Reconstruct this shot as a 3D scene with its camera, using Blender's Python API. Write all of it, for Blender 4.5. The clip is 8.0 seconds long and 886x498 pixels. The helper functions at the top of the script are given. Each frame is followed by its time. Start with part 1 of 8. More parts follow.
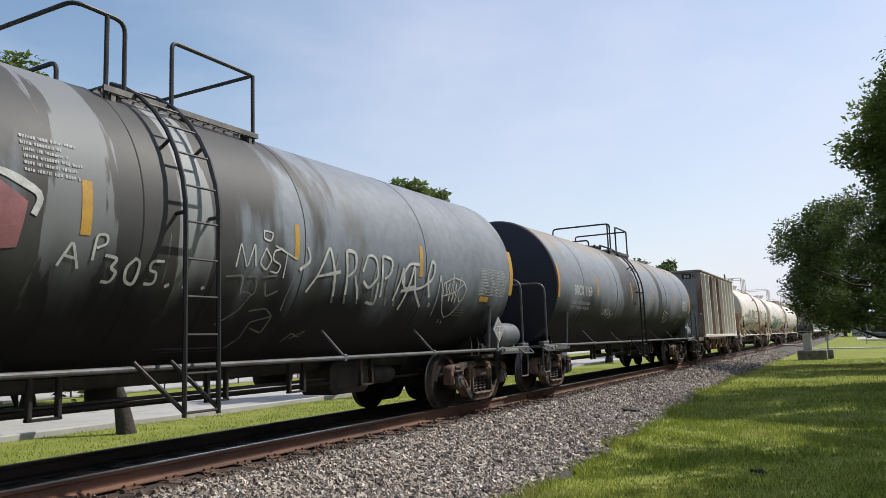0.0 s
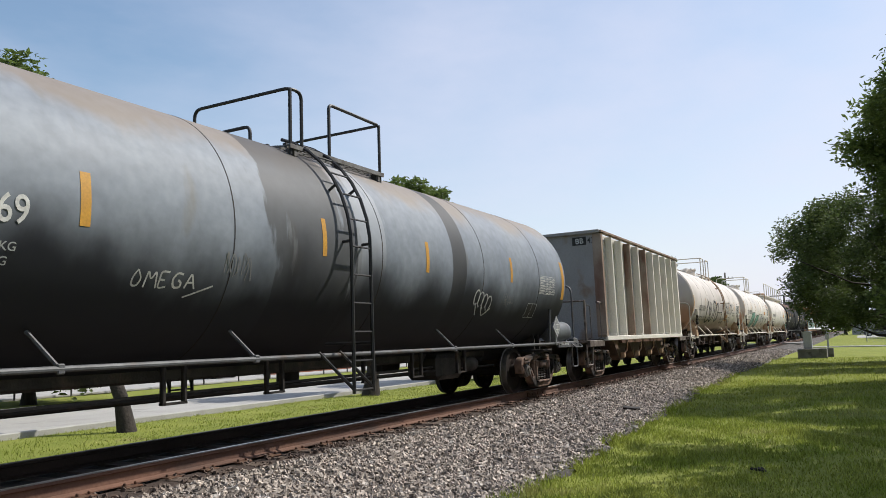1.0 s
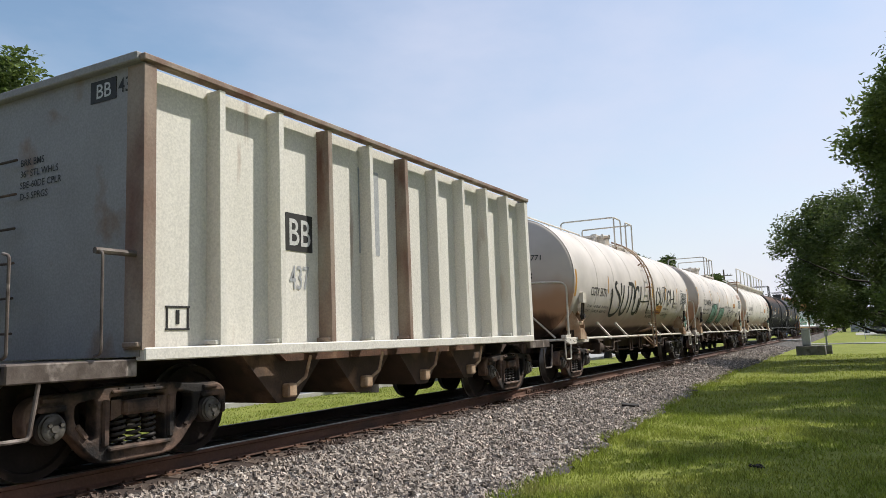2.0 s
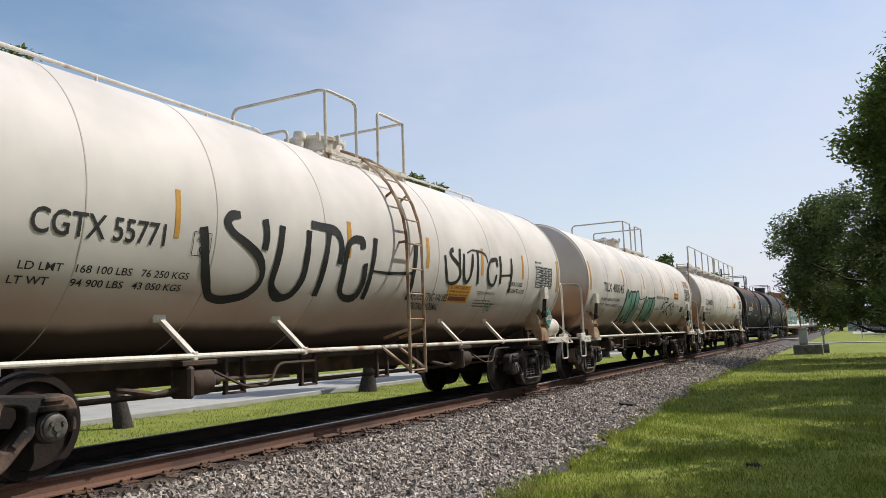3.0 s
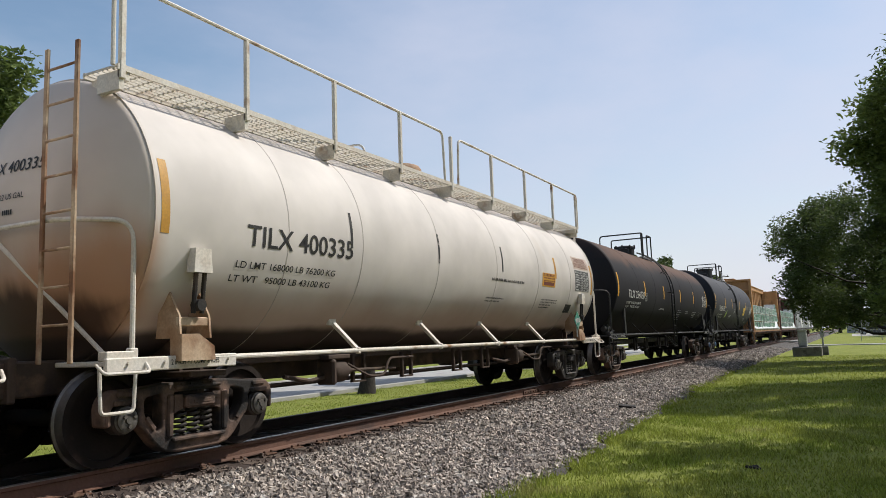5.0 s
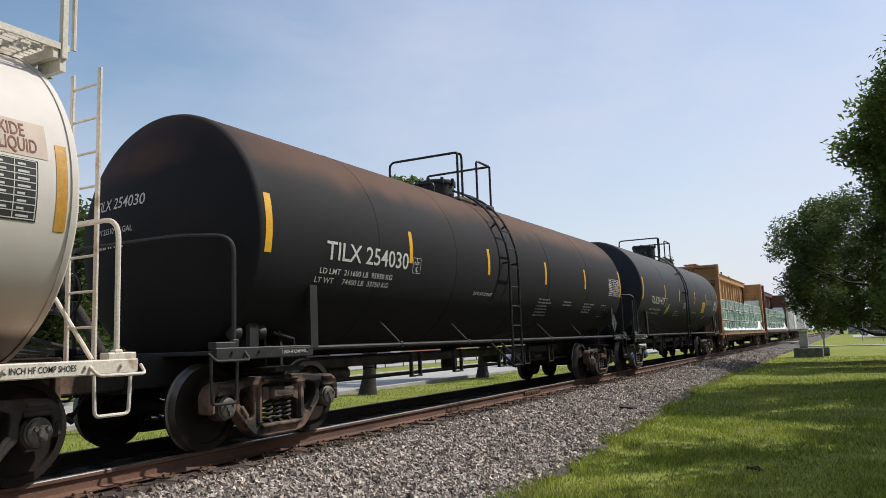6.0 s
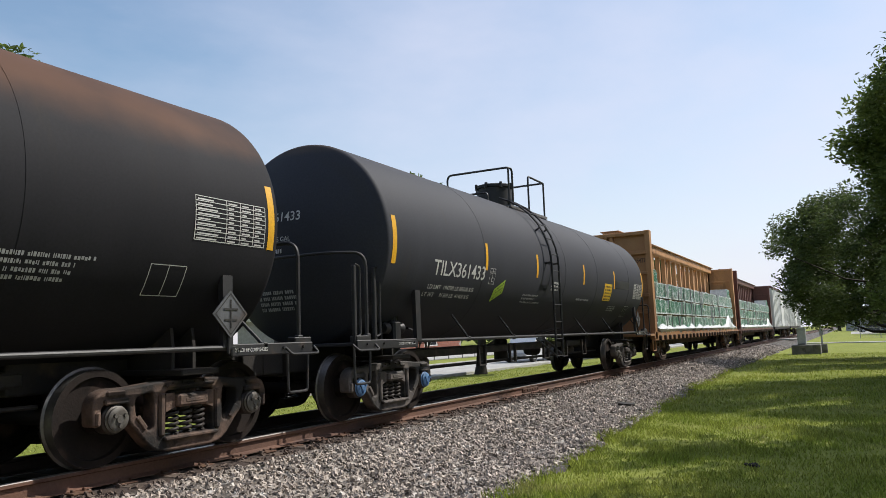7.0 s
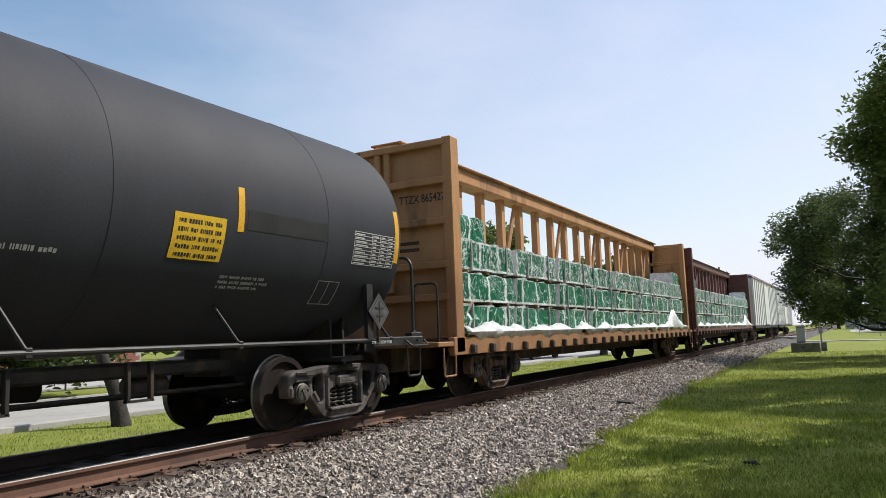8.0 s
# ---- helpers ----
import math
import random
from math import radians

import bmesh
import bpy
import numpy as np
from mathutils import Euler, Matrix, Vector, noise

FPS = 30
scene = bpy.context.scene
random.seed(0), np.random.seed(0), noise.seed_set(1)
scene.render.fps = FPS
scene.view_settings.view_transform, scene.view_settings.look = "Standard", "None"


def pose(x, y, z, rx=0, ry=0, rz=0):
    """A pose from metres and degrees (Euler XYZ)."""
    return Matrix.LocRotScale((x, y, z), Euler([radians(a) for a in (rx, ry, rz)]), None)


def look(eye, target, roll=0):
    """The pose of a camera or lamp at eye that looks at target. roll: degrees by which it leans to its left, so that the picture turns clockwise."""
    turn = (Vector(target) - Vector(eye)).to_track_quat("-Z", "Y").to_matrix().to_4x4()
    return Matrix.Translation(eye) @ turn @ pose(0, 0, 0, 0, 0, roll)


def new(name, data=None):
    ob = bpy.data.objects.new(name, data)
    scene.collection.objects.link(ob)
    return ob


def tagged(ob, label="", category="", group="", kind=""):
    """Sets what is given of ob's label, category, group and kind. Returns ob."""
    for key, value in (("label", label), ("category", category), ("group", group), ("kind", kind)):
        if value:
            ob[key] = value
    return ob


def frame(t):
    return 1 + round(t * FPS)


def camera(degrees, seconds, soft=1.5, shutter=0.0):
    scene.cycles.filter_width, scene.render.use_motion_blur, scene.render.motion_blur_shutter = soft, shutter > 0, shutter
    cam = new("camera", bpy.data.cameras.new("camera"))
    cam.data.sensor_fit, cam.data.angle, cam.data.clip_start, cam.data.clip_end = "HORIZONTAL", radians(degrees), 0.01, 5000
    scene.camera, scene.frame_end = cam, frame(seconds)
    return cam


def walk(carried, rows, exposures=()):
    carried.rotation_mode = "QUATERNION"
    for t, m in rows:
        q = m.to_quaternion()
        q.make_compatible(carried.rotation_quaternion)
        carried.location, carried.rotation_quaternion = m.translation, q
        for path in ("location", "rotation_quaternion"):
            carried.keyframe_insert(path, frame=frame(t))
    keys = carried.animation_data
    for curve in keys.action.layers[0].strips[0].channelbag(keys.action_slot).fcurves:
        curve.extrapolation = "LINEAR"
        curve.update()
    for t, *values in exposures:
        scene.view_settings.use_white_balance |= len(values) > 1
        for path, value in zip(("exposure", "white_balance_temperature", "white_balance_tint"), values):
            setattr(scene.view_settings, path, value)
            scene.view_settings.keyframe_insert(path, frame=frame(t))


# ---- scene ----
F_PX = 1320.0
DIST, EYE_Z = 7.12, 1.086          # camera to track centre line, camera above rail head
cam = camera(2 * math.degrees(math.atan(784 / F_PX)), 8.0, soft=0.7)
EYE = Vector((DIST, 0.0, EYE_Z))


def aim(yaw, pitch, roll=-2.036):
    a, b = radians(yaw), radians(pitch)
    way = Vector((-math.sin(a) * math.cos(b), math.cos(a) * math.cos(b), math.sin(b)))
    return look(EYE, EYE + 10 * way, roll)


walk(cam, [(0.0, aim(28.656, 7.280)), (0.5, aim(28.678, 7.215)), (1.0, aim(28.678, 7.150)), (1.5, aim(28.678, 7.020)),
           (2.2, aim(28.56, 6.90)), (3.0, aim(28.439, 6.846)), (3.5, aim(28.482, 6.868)), (4.0, aim(28.439, 6.868)),
           (4.5, aim(28.352, 6.933)), (5.2, aim(28.39, 7.03)), (6.0, aim(28.439, 7.085)), (6.5, aim(28.461, 6.954)),
           (7.0, aim(28.330, 6.846)), (7.5, aim(28.309, 6.759)), (8.0, aim(28.309, 6.694))],
     exposures=[(0.0, 0.02, 6420, 10), (1.5, 0.05, 6420, 10), (3.0, -0.09, 6420, 10), (4.5, -0.13, 6420, 10), (6.0, -0.10, 6420, 10), (7.0, 0.06, 6420, 10), (8.0, 0.10, 6420, 10)])

# ---- light ----
SUN = Vector((0.43, 0.51, 0.745)).normalized()
world = bpy.data.worlds.new("sky")
scene.world = world
world.use_nodes = True
wn, wl = world.node_tree.nodes, world.node_tree.links
wn.clear()
sky = wn.new("ShaderNodeTexSky")
sky.sky_type, sky.sun_disc = "NISHITA", False
sky.sun_elevation = math.asin(SUN.z)
sky.sun_rotation = math.atan2(SUN.x, SUN.y)
sky.air_density, sky.dust_density, sky.ozone_density = 1.35, 0.5, 1.6
tc = wn.new("ShaderNodeTexCoord")
mp = wn.new("ShaderNodeMapping")
mp.inputs["Scale"].default_value = (1.2, 0.7, 2.6)
mp.inputs["Rotation"].default_value = (0.3, 0.2, 0.5)
nz = wn.new("ShaderNodeTexNoise")
nz.inputs["Scale"].default_value, nz.inputs["Detail"].default_value, nz.inputs["Roughness"].default_value = 1.8, 7, 0.55
sd = wn.new("ShaderNodeVectorMath")
sd.operation = "DOT_PRODUCT"
sd.inputs[1].default_value = SUN
wl.new(tc.outputs["Generated"], sd.inputs[0])
sx = wn.new("ShaderNodeSeparateXYZ")
wl.new(tc.outputs["Generated"], sx.inputs[0])
hz = wn.new("ShaderNodeMapRange")
hz.interpolation_type = "SMOOTHSTEP"
hz.inputs[1].default_value, hz.inputs[2].default_value, hz.inputs[3].default_value, hz.inputs[4].default_value = -0.05, 0.46, 0.60, 0.0
wl.new(sx.outputs[2], hz.inputs[0])
sn = wn.new("ShaderNodeMapRange")
sn.inputs[1].default_value, sn.inputs[2].default_value, sn.inputs[3].default_value, sn.inputs[4].default_value = 0.2, 0.95, 0.0, 0.58
wl.new(sd.outputs["Value"], sn.inputs[0])
cl = wn.new("ShaderNodeMapRange")
cl.inputs[1].default_value, cl.inputs[2].default_value, cl.inputs[3].default_value, cl.inputs[4].default_value = 0.36, 0.70, -0.10, 0.34
wl.new(nz.outputs["Fac"], cl.inputs[0])
s1 = wn.new("ShaderNodeMath")
wl.new(hz.outputs[0], s1.inputs[0])
wl.new(sn.outputs[0], s1.inputs[1])
rp = wn.new("ShaderNodeMath")
rp.use_clamp = True
wl.new(s1.outputs[0], rp.inputs[0])
wl.new(cl.outputs[0], rp.inputs[1])
mx = wn.new("ShaderNodeMixRGB")
mx.inputs["Color2"].default_value = (5.75, 5.85, 6.9, 1)
bg = wn.new("ShaderNodeBackground")
bg.inputs["Strength"].default_value = 0.135
wo = wn.new("ShaderNodeOutputWorld")
wl.new(tc.outputs["Generated"], mp.inputs["Vector"])
wl.new(mp.outputs["Vector"], nz.inputs["Vector"])
wl.new(rp.outputs[0], mx.inputs["Fac"])
wl.new(sky.outputs["Color"], mx.inputs["Color1"])
wl.new(mx.outputs["Color"], bg.inputs["Color"])
wl.new(bg.outputs["Background"], wo.inputs["Surface"])
sun = new("sun", bpy.data.lights.new("sun", "SUN"))
sun.data.energy, sun.data.angle, sun.data.color = 4.7, radians(0.53), (1.0, 0.95, 0.86)
sun.matrix_world = look(SUN * 100, (0, 0, 0))

# ---- materials ----


def mat(name, c1, c2=None, scale=3.0, rough=0.6, metal=0.0, bump=0.15, fine=40.0, c3=None, amount=0.35, stretch=(1, 1, 1),
        detail=6, vary=0.0, coat=0.0, rough2=None, spec=None):
    """A surface of two mixed colours, a third in blotches, fine grain and relief; scales are per metre."""
    m = bpy.data.materials.new(name)
    m.use_nodes = True
    n, l = m.node_tree.nodes, m.node_tree.links
    b = n["Principled BSDF"]
    co = n.new("ShaderNodeTexCoord")
    ma = n.new("ShaderNodeMapping")
    ma.inputs["Scale"].default_value = stretch
    l.new(co.outputs["Object"], ma.inputs["Vector"])
    t1 = n.new("ShaderNodeTexNoise")
    t1.inputs["Scale"].default_value, t1.inputs["Detail"].default_value = scale, detail
    l.new(ma.outputs["Vector"], t1.inputs["Vector"])
    t2 = n.new("ShaderNodeTexNoise")
    t2.inputs["Scale"].default_value, t2.inputs["Detail"].default_value = fine, 4
    l.new(co.outputs["Object"], t2.inputs["Vector"])
    r1 = n.new("ShaderNodeMapRange")
    r1.inputs[1].default_value, r1.inputs[2].default_value = 0.34, 0.66
    l.new(t1.outputs["Fac"], r1.inputs[0])
    x1 = n.new("ShaderNodeMixRGB")
    x1.inputs["Color1"].default_value = (*c1, 1)
    x1.inputs["Color2"].default_value = (*(c2 or c1), 1)
    l.new(r1.outputs[0], x1.inputs["Fac"])
    out = x1.outputs["Color"]
    if c3:
        t3 = n.new("ShaderNodeTexNoise")
        t3.inputs["Scale"].default_value, t3.inputs["Detail"].default_value = scale * 0.6 + 0.7, 8
        ad = n.new("ShaderNodeVectorMath")
        ad.inputs[1].default_value = (13.1, 7.7, 3.3)
        l.new(ma.outputs["Vector"], ad.inputs[0])
        l.new(ad.outputs[0], t3.inputs["Vector"])
        r3 = n.new("ShaderNodeMapRange")
        r3.inputs[1].default_value, r3.inputs[2].default_value = 0.72 - amount * 0.5, 0.86 - amount * 0.5
        l.new(t3.outputs["Fac"], r3.inputs[0])
        x3 = n.new("ShaderNodeMixRGB")
        x3.inputs["Color2"].default_value = (*c3, 1)
        l.new(r3.outputs[0], x3.inputs["Fac"])
        l.new(out, x3.inputs["Color1"])
        out = x3.outputs["Color"]
    x4 = n.new("ShaderNodeMixRGB")
    x4.blend_type = "MULTIPLY"
    x4.inputs["Fac"].default_value = 1
    r4 = n.new("ShaderNodeMapRange")
    r4.inputs[1].default_value, r4.inputs[2].default_value, r4.inputs[3].default_value, r4.inputs[4].default_value = 0.3, 0.7, 0.86, 1.1
    l.new(t2.outputs["Fac"], r4.inputs[0])
    l.new(out, x4.inputs["Color1"])
    l.new(r4.outputs[0], x4.inputs["Color2"])
    out = x4.outputs["Color"]
    if vary:
        oi = n.new("ShaderNodeNewGeometry") if vary < 0 else n.new("ShaderNodeObjectInfo")
        hv = n.new("ShaderNodeMapRange")
        hv.inputs[3].default_value, hv.inputs[4].default_value = 1 - abs(vary), 1 + abs(vary)
        l.new(oi.outputs["Random Per Island" if vary < 0 else "Random"], hv.inputs[0])
        x5 = n.new("ShaderNodeMixRGB")
        x5.blend_type = "MULTIPLY"
        x5.inputs["Fac"].default_value = 1
        l.new(out, x5.inputs["Color1"])
        l.new(hv.outputs[0], x5.inputs["Color2"])
        out = x5.outputs["Color"]
    l.new(out, b.inputs["Base Color"])
    b.inputs["Metallic"].default_value = metal
    rr = n.new("ShaderNodeMapRange")
    rr.inputs[3].default_value, rr.inputs[4].default_value = rough, rough2 if rough2 else min(1, rough + 0.15)
    l.new(t1.outputs["Fac"], rr.inputs[0])
    l.new(rr.outputs[0], b.inputs["Roughness"])
    if coat:
        b.inputs["Coat Weight"].default_value, b.inputs["Coat Roughness"].default_value = coat, 0.12
    if spec is not None:
        b.inputs["Specular IOR Level"].default_value = spec
    if bump:
        bp = n.new("ShaderNodeBump")
        bp.inputs["Strength"].default_value, bp.inputs["Distance"].default_value = bump, 0.02
        l.new(t2.outputs["Fac"], bp.inputs["Height"])
        l.new(bp.outputs["Normal"], b.inputs["Normal"])
    m["out"] = out.node.name
    return m


def stain_or_shade(m, axis, centre, width, colour, strength=1.0, scale=2.0, stretch=(0.5, 2.5, 0.5), ragged=0.6, soft=0.55, second=None):
    """Lays ragged dirt, rust or painted-in shade over a material: a band round one local coordinate, or where two bands
    meet (soft edges broken by noise).
    """
    n, l = m.node_tree.nodes, m.node_tree.links
    b = n["Principled BSDF"]
    src = b.inputs["Base Color"].links[0].from_socket
    co = n.new("ShaderNodeTexCoord")
    sp = n.new("ShaderNodeSeparateXYZ")
    l.new(co.outputs["Object"], sp.inputs[0])
    ma = n.new("ShaderNodeMapping")
    ma.inputs["Scale"].default_value = stretch
    ma.inputs["Location"].default_value = (centre * 3.1, width * 7, 1.7)
    l.new(co.outputs["Object"], ma.inputs["Vector"])
    t = n.new("ShaderNodeTexNoise")
    t.inputs["Scale"].default_value, t.inputs["Detail"].default_value = scale, 7
    l.new(ma.outputs["Vector"], t.inputs["Vector"])
    d = n.new("ShaderNodeMath")
    d.operation = "SUBTRACT"
    l.new(sp.outputs["XYZ".index(axis)], d.inputs[0])
    d.inputs[1].default_value = centre
    a = n.new("ShaderNodeMath")
    a.operation = "ABSOLUTE"
    l.new(d.outputs[0], a.inputs[0])
    w = n.new("ShaderNodeMath")
    w.operation = "DIVIDE"
    l.new(a.outputs[0], w.inputs[0])
    w.inputs[1].default_value = width
    if second:
        d2 = n.new("ShaderNodeMath")
        d2.operation = "SUBTRACT"
        l.new(sp.outputs["XYZ".index(second[0])], d2.inputs[0])
        d2.inputs[1].default_value = second[1]
        a2 = n.new("ShaderNodeMath")
        a2.operation = "ABSOLUTE"
        l.new(d2.outputs[0], a2.inputs[0])
        w2 = n.new("ShaderNodeMath")
        w2.operation = "DIVIDE"
        l.new(a2.outputs[0], w2.inputs[0])
        w2.inputs[1].default_value = second[2]
        both = n.new("ShaderNodeMath")
        both.operation = "MAXIMUM"
        l.new(w.outputs[0], both.inputs[0])
        l.new(w2.outputs[0], both.inputs[1])
        w = both
    s = n.new("ShaderNodeMath")
    s.operation = "MULTIPLY_ADD"
    l.new(t.outputs["Fac"], s.inputs[0])
    s.inputs[1].default_value = ragged * 3
    l.new(w.outputs[0], s.inputs[2])
    r = n.new("ShaderNodeMapRange")
    r.interpolation_type = "SMOOTHSTEP"
    r.inputs[1].default_value, r.inputs[2].default_value = 0.875 - soft / 2 + ragged * 1.5, 0.875 + soft / 2 + ragged * 1.5
    r.inputs[3].default_value, r.inputs[4].default_value = strength, 0.0
    l.new(s.outputs[0], r.inputs[0])
    x = n.new("ShaderNodeMixRGB")
    x.inputs["Color2"].default_value = (*colour, 1)
    l.new(r.outputs[0], x.inputs["Fac"])
    l.new(src, x.inputs["Color1"])
    l.new(x.outputs["Color"], b.inputs["Base Color"])
    return m


STREAK = (0.35, 2.6, 0.35)
M = {}
M["grey_a"] = mat("grey_tank_paint_sooty_shaded", (0.165, 0.187, 0.220), (0.205, 0.230, 0.265), 0.8, 0.5, bump=0.0, fine=7, c3=(0.12, 0.105, 0.085), amount=0.26, stretch=(0.35, 1.2, 0.35), spec=0.3)
stain_or_shade(M["grey_a"], "Y", -0.9, 2.6, (0.040, 0.035, 0.031), 0.86, 1.3, (0.5, 1.3, 0.35), 0.7, 0.25)
stain_or_shade(M["grey_a"], "Y", -0.28, 0.25, (0.33, 0.345, 0.36), 0.75, 2.0, (0.5, 4.0, 0.4), 0.8, 0.14)
stain_or_shade(M["grey_a"], "Y", -1.5, 0.3, (0.25, 0.265, 0.28), 0.6, 2.2, (0.6, 3.0, 0.4), 1.0, 0.14)
# belly grime, deepened to paint in the shade of the lower half
stain_or_shade(M["grey_a"], "Z", 0.6, 1.42, (0.007, 0.0075, 0.011), 0.97, 1.2, (0.4, 1.0, 0.4), 0.35)
M["grey_b"] = mat("grey_tank_paint_washed_shaded", (0.185, 0.210, 0.250), (0.225, 0.252, 0.290), 0.8, 0.5, bump=0.0, fine=7, c3=(0.17, 0.155, 0.13), amount=0.2, stretch=(0.35, 1.2, 0.35), spec=0.35)
stain_or_shade(M["grey_b"], "Z", 4.0, 0.75, (0.25, 0.18, 0.11), 0.6, 1.0, (0.6, 0.9, 0.6), 0.6)
stain_or_shade(M["grey_b"], "Y", -1.3, 0.85, (0.05, 0.048, 0.047), 0.78, 1.5, (0.6, 1.8, 0.45), 0.75, 0.16)
stain_or_shade(M["grey_b"], "Y", -0.2, 0.35, (0.33, 0.35, 0.38), 0.6, 2.2, (0.6, 2.2, 0.4), 1.0, 0.14)
stain_or_shade(M["grey_b"], "Y", 2.35, 0.28, (0.05, 0.05, 0.052), 0.92, 0.9, (0.5, 0.8, 0.5), 0.2, 0.14)
# blue-black band paints the underside's shade into the lower half, over grime
stain_or_shade(M["grey_b"], "Z", 0.7, 1.55, (0.007, 0.008, 0.014), 0.97, 1.1, (0.4, 0.8, 0.4), 0.3)
M["navy_head"] = mat("shade_toned_head_paint", (0.0065, 0.008, 0.020), (0.010, 0.012, 0.027), 1.2, 0.55, bump=0.06, stretch=STREAK)
M["white_tank"] = mat("cream_white_jacket_paint", (0.615, 0.565, 0.52), (0.645, 0.597, 0.555), 0.5, 0.55, bump=0.0, fine=1.2, c3=(0.55, 0.48, 0.41), amount=0.12, stretch=(0.3, 0.9, 0.3), spec=0.3)
stain_or_shade(M["white_tank"], "Z", 0.85, 0.92, (0.36, 0.19, 0.115), 0.55, 0.9, (0.5, 0.6, 0.5), 0.3, 0.55)
stain_or_shade(M["white_tank"], "Y", -7.3, 0.66, (0.55, 0.43, 0.33), 0.4, 0.8, (0.5, 0.5, 0.5), 0.12, 0.12)
stain_or_shade(M["white_tank"], "Y", -7.3, 0.66, (0.42, 0.20, 0.09), 0.8, 1.0, (0.9, 0.5, 0.3), 0.35, 0.6, ("Z", 1.1, 1.15))
stain_or_shade(M["white_tank"], "Y", -7.3, 0.66, (0.05, 0.026, 0.017), 0.92, 1.2, (1.0, 0.5, 0.22), 0.5, 0.35, ("Z", 0.95, 0.80))
stain_or_shade(M["white_tank"], "Z", 0.85, 0.47, (0.030, 0.018, 0.013), 0.93, 0.8, (0.5, 0.5, 0.5), 0.3, 0.25)
M["seam_white"] = mat("shaded_jacket_seam", (0.42, 0.37, 0.33), (0.50, 0.45, 0.41), 3, 0.6, bump=0.02)
M["repaint"] = mat("greyed_repaint_patch", (0.555, 0.525, 0.50), (0.575, 0.545, 0.52), 1.5, 0.55, bump=0.0, fine=1.2, spec=0.3)
M["white_steel"] = mat("white_painted_steel", (0.70, 0.66, 0.59), (0.62, 0.55, 0.46), 4, 0.5, bump=0.08, c3=(0.30, 0.16, 0.08), amount=0.25)
M["white_rusty"] = mat("white_steel_rust_streaked", (0.55, 0.42, 0.29), (0.36, 0.22, 0.125), 3, 0.65, bump=0.12, c3=(0.20, 0.09, 0.04), amount=0.45)
M["black_tank"] = mat("satin_black_tank_paint", (0.0128, 0.0128, 0.0163), (0.0172, 0.0168, 0.0205), 0.9, 0.68, bump=0.0, c3=(0.02, 0.017, 0.015), amount=0.22, stretch=STREAK, spec=0.2)
stain_or_shade(M["black_tank"], "Z", 4.1, 0.95, (0.135, 0.066, 0.037), 0.68, 0.9, (0.5, 0.5, 0.5), 0.45, 0.5, ("Y", 0.0, 8.3))
M["black_new"] = mat("clean_black_tank_paint", (0.027, 0.0285, 0.037), (0.035, 0.0365, 0.046), 0.8, 0.62, bump=0.0, c3=(0.034, 0.033, 0.035), amount=0.18, stretch=STREAK, spec=0.28)
stain_or_shade(M["black_new"], "Z", 4.2, 0.3, (0.10, 0.07, 0.045), 0.4, 1.1, (0.5, 0.7, 0.5), 0.7)
M["black_steel"] = mat("black_painted_steel", (0.014, 0.014, 0.016), (0.026, 0.025, 0.026), 4, 0.45, bump=0.08, c3=(0.05, 0.036, 0.028), amount=0.2)
M["grey_steel"] = mat("grey_painted_steel", (0.11, 0.114, 0.122), (0.065, 0.066, 0.07), 4, 0.5, bump=0.08, c3=(0.07, 0.05, 0.04), amount=0.3)
M["tank_steel"] = mat("pale_grey_reservoir_paint", (0.15, 0.163, 0.182), (0.12, 0.13, 0.145), 3, 0.42, bump=0.05, c3=(0.13, 0.12, 0.11), amount=0.2)
M["under"] = mat("sooty_underframe_steel", (0.014, 0.012, 0.011), (0.026, 0.021, 0.018), 3, 0.75, bump=0.2, c3=(0.075, 0.05, 0.034), amount=0.25)
M["under_brown"] = mat("rust_brown_underframe", (0.085, 0.054, 0.038), (0.045, 0.03, 0.022), 2.5, 0.75, bump=0.2, c3=(0.19, 0.115, 0.07), amount=0.3)
M["truck"] = mat("dusty_cast_steel", (0.20, 0.125, 0.09), (0.075, 0.048, 0.036), 3.5, 0.75, bump=0.3, c3=(0.014, 0.0115, 0.0105), amount=0.5, vary=0.25)
M["truck_grey"] = mat("grey_dusty_cast_steel", (0.15, 0.125, 0.11), (0.055, 0.048, 0.044), 3.5, 0.7, bump=0.3, c3=(0.02, 0.018, 0.017), amount=0.45, vary=0.2)
M["truck_dark"] = mat("greasy_shaded_cast_steel", (0.045, 0.037, 0.032), (0.018, 0.015, 0.014), 4, 0.55, bump=0.3, c3=(0.09, 0.065, 0.05), amount=0.3)
M["wheel"] = mat("wheel_plate_steel", (0.014, 0.011, 0.010), (0.026, 0.019, 0.016), 2.6, 0.7, bump=0.15, c3=(0.10, 0.064, 0.047), amount=0.26, detail=2, spec=0.18)
M["tread"] = mat("polished_wheel_tread", (0.22, 0.205, 0.195), (0.13, 0.12, 0.11), 5, 0.42, metal=0.8, bump=0.03)
M["cap"] = mat("bearing_end_cap_metal", (0.16, 0.15, 0.135), (0.07, 0.06, 0.05), 9, 0.5, metal=0.3, bump=0.1)
M["cap_blue"] = mat("blue_bearing_end_cap", (0.05, 0.12, 0.26), (0.10, 0.20, 0.36), 9, 0.45, bump=0.1)
M["yellow"] = mat("yellow_reflective_tape", (0.80, 0.43, 0.015), (0.72, 0.36, 0.012), 6, 0.45, bump=0.02)
M["amber"] = mat("faded_amber_reflective_tape", (0.52, 0.30, 0.045), (0.42, 0.24, 0.045), 6, 0.55, bump=0.02)
M["orange"] = mat("orange_reflective_tape", (0.56, 0.29, 0.035), (0.48, 0.24, 0.035), 6, 0.5, bump=0.02)
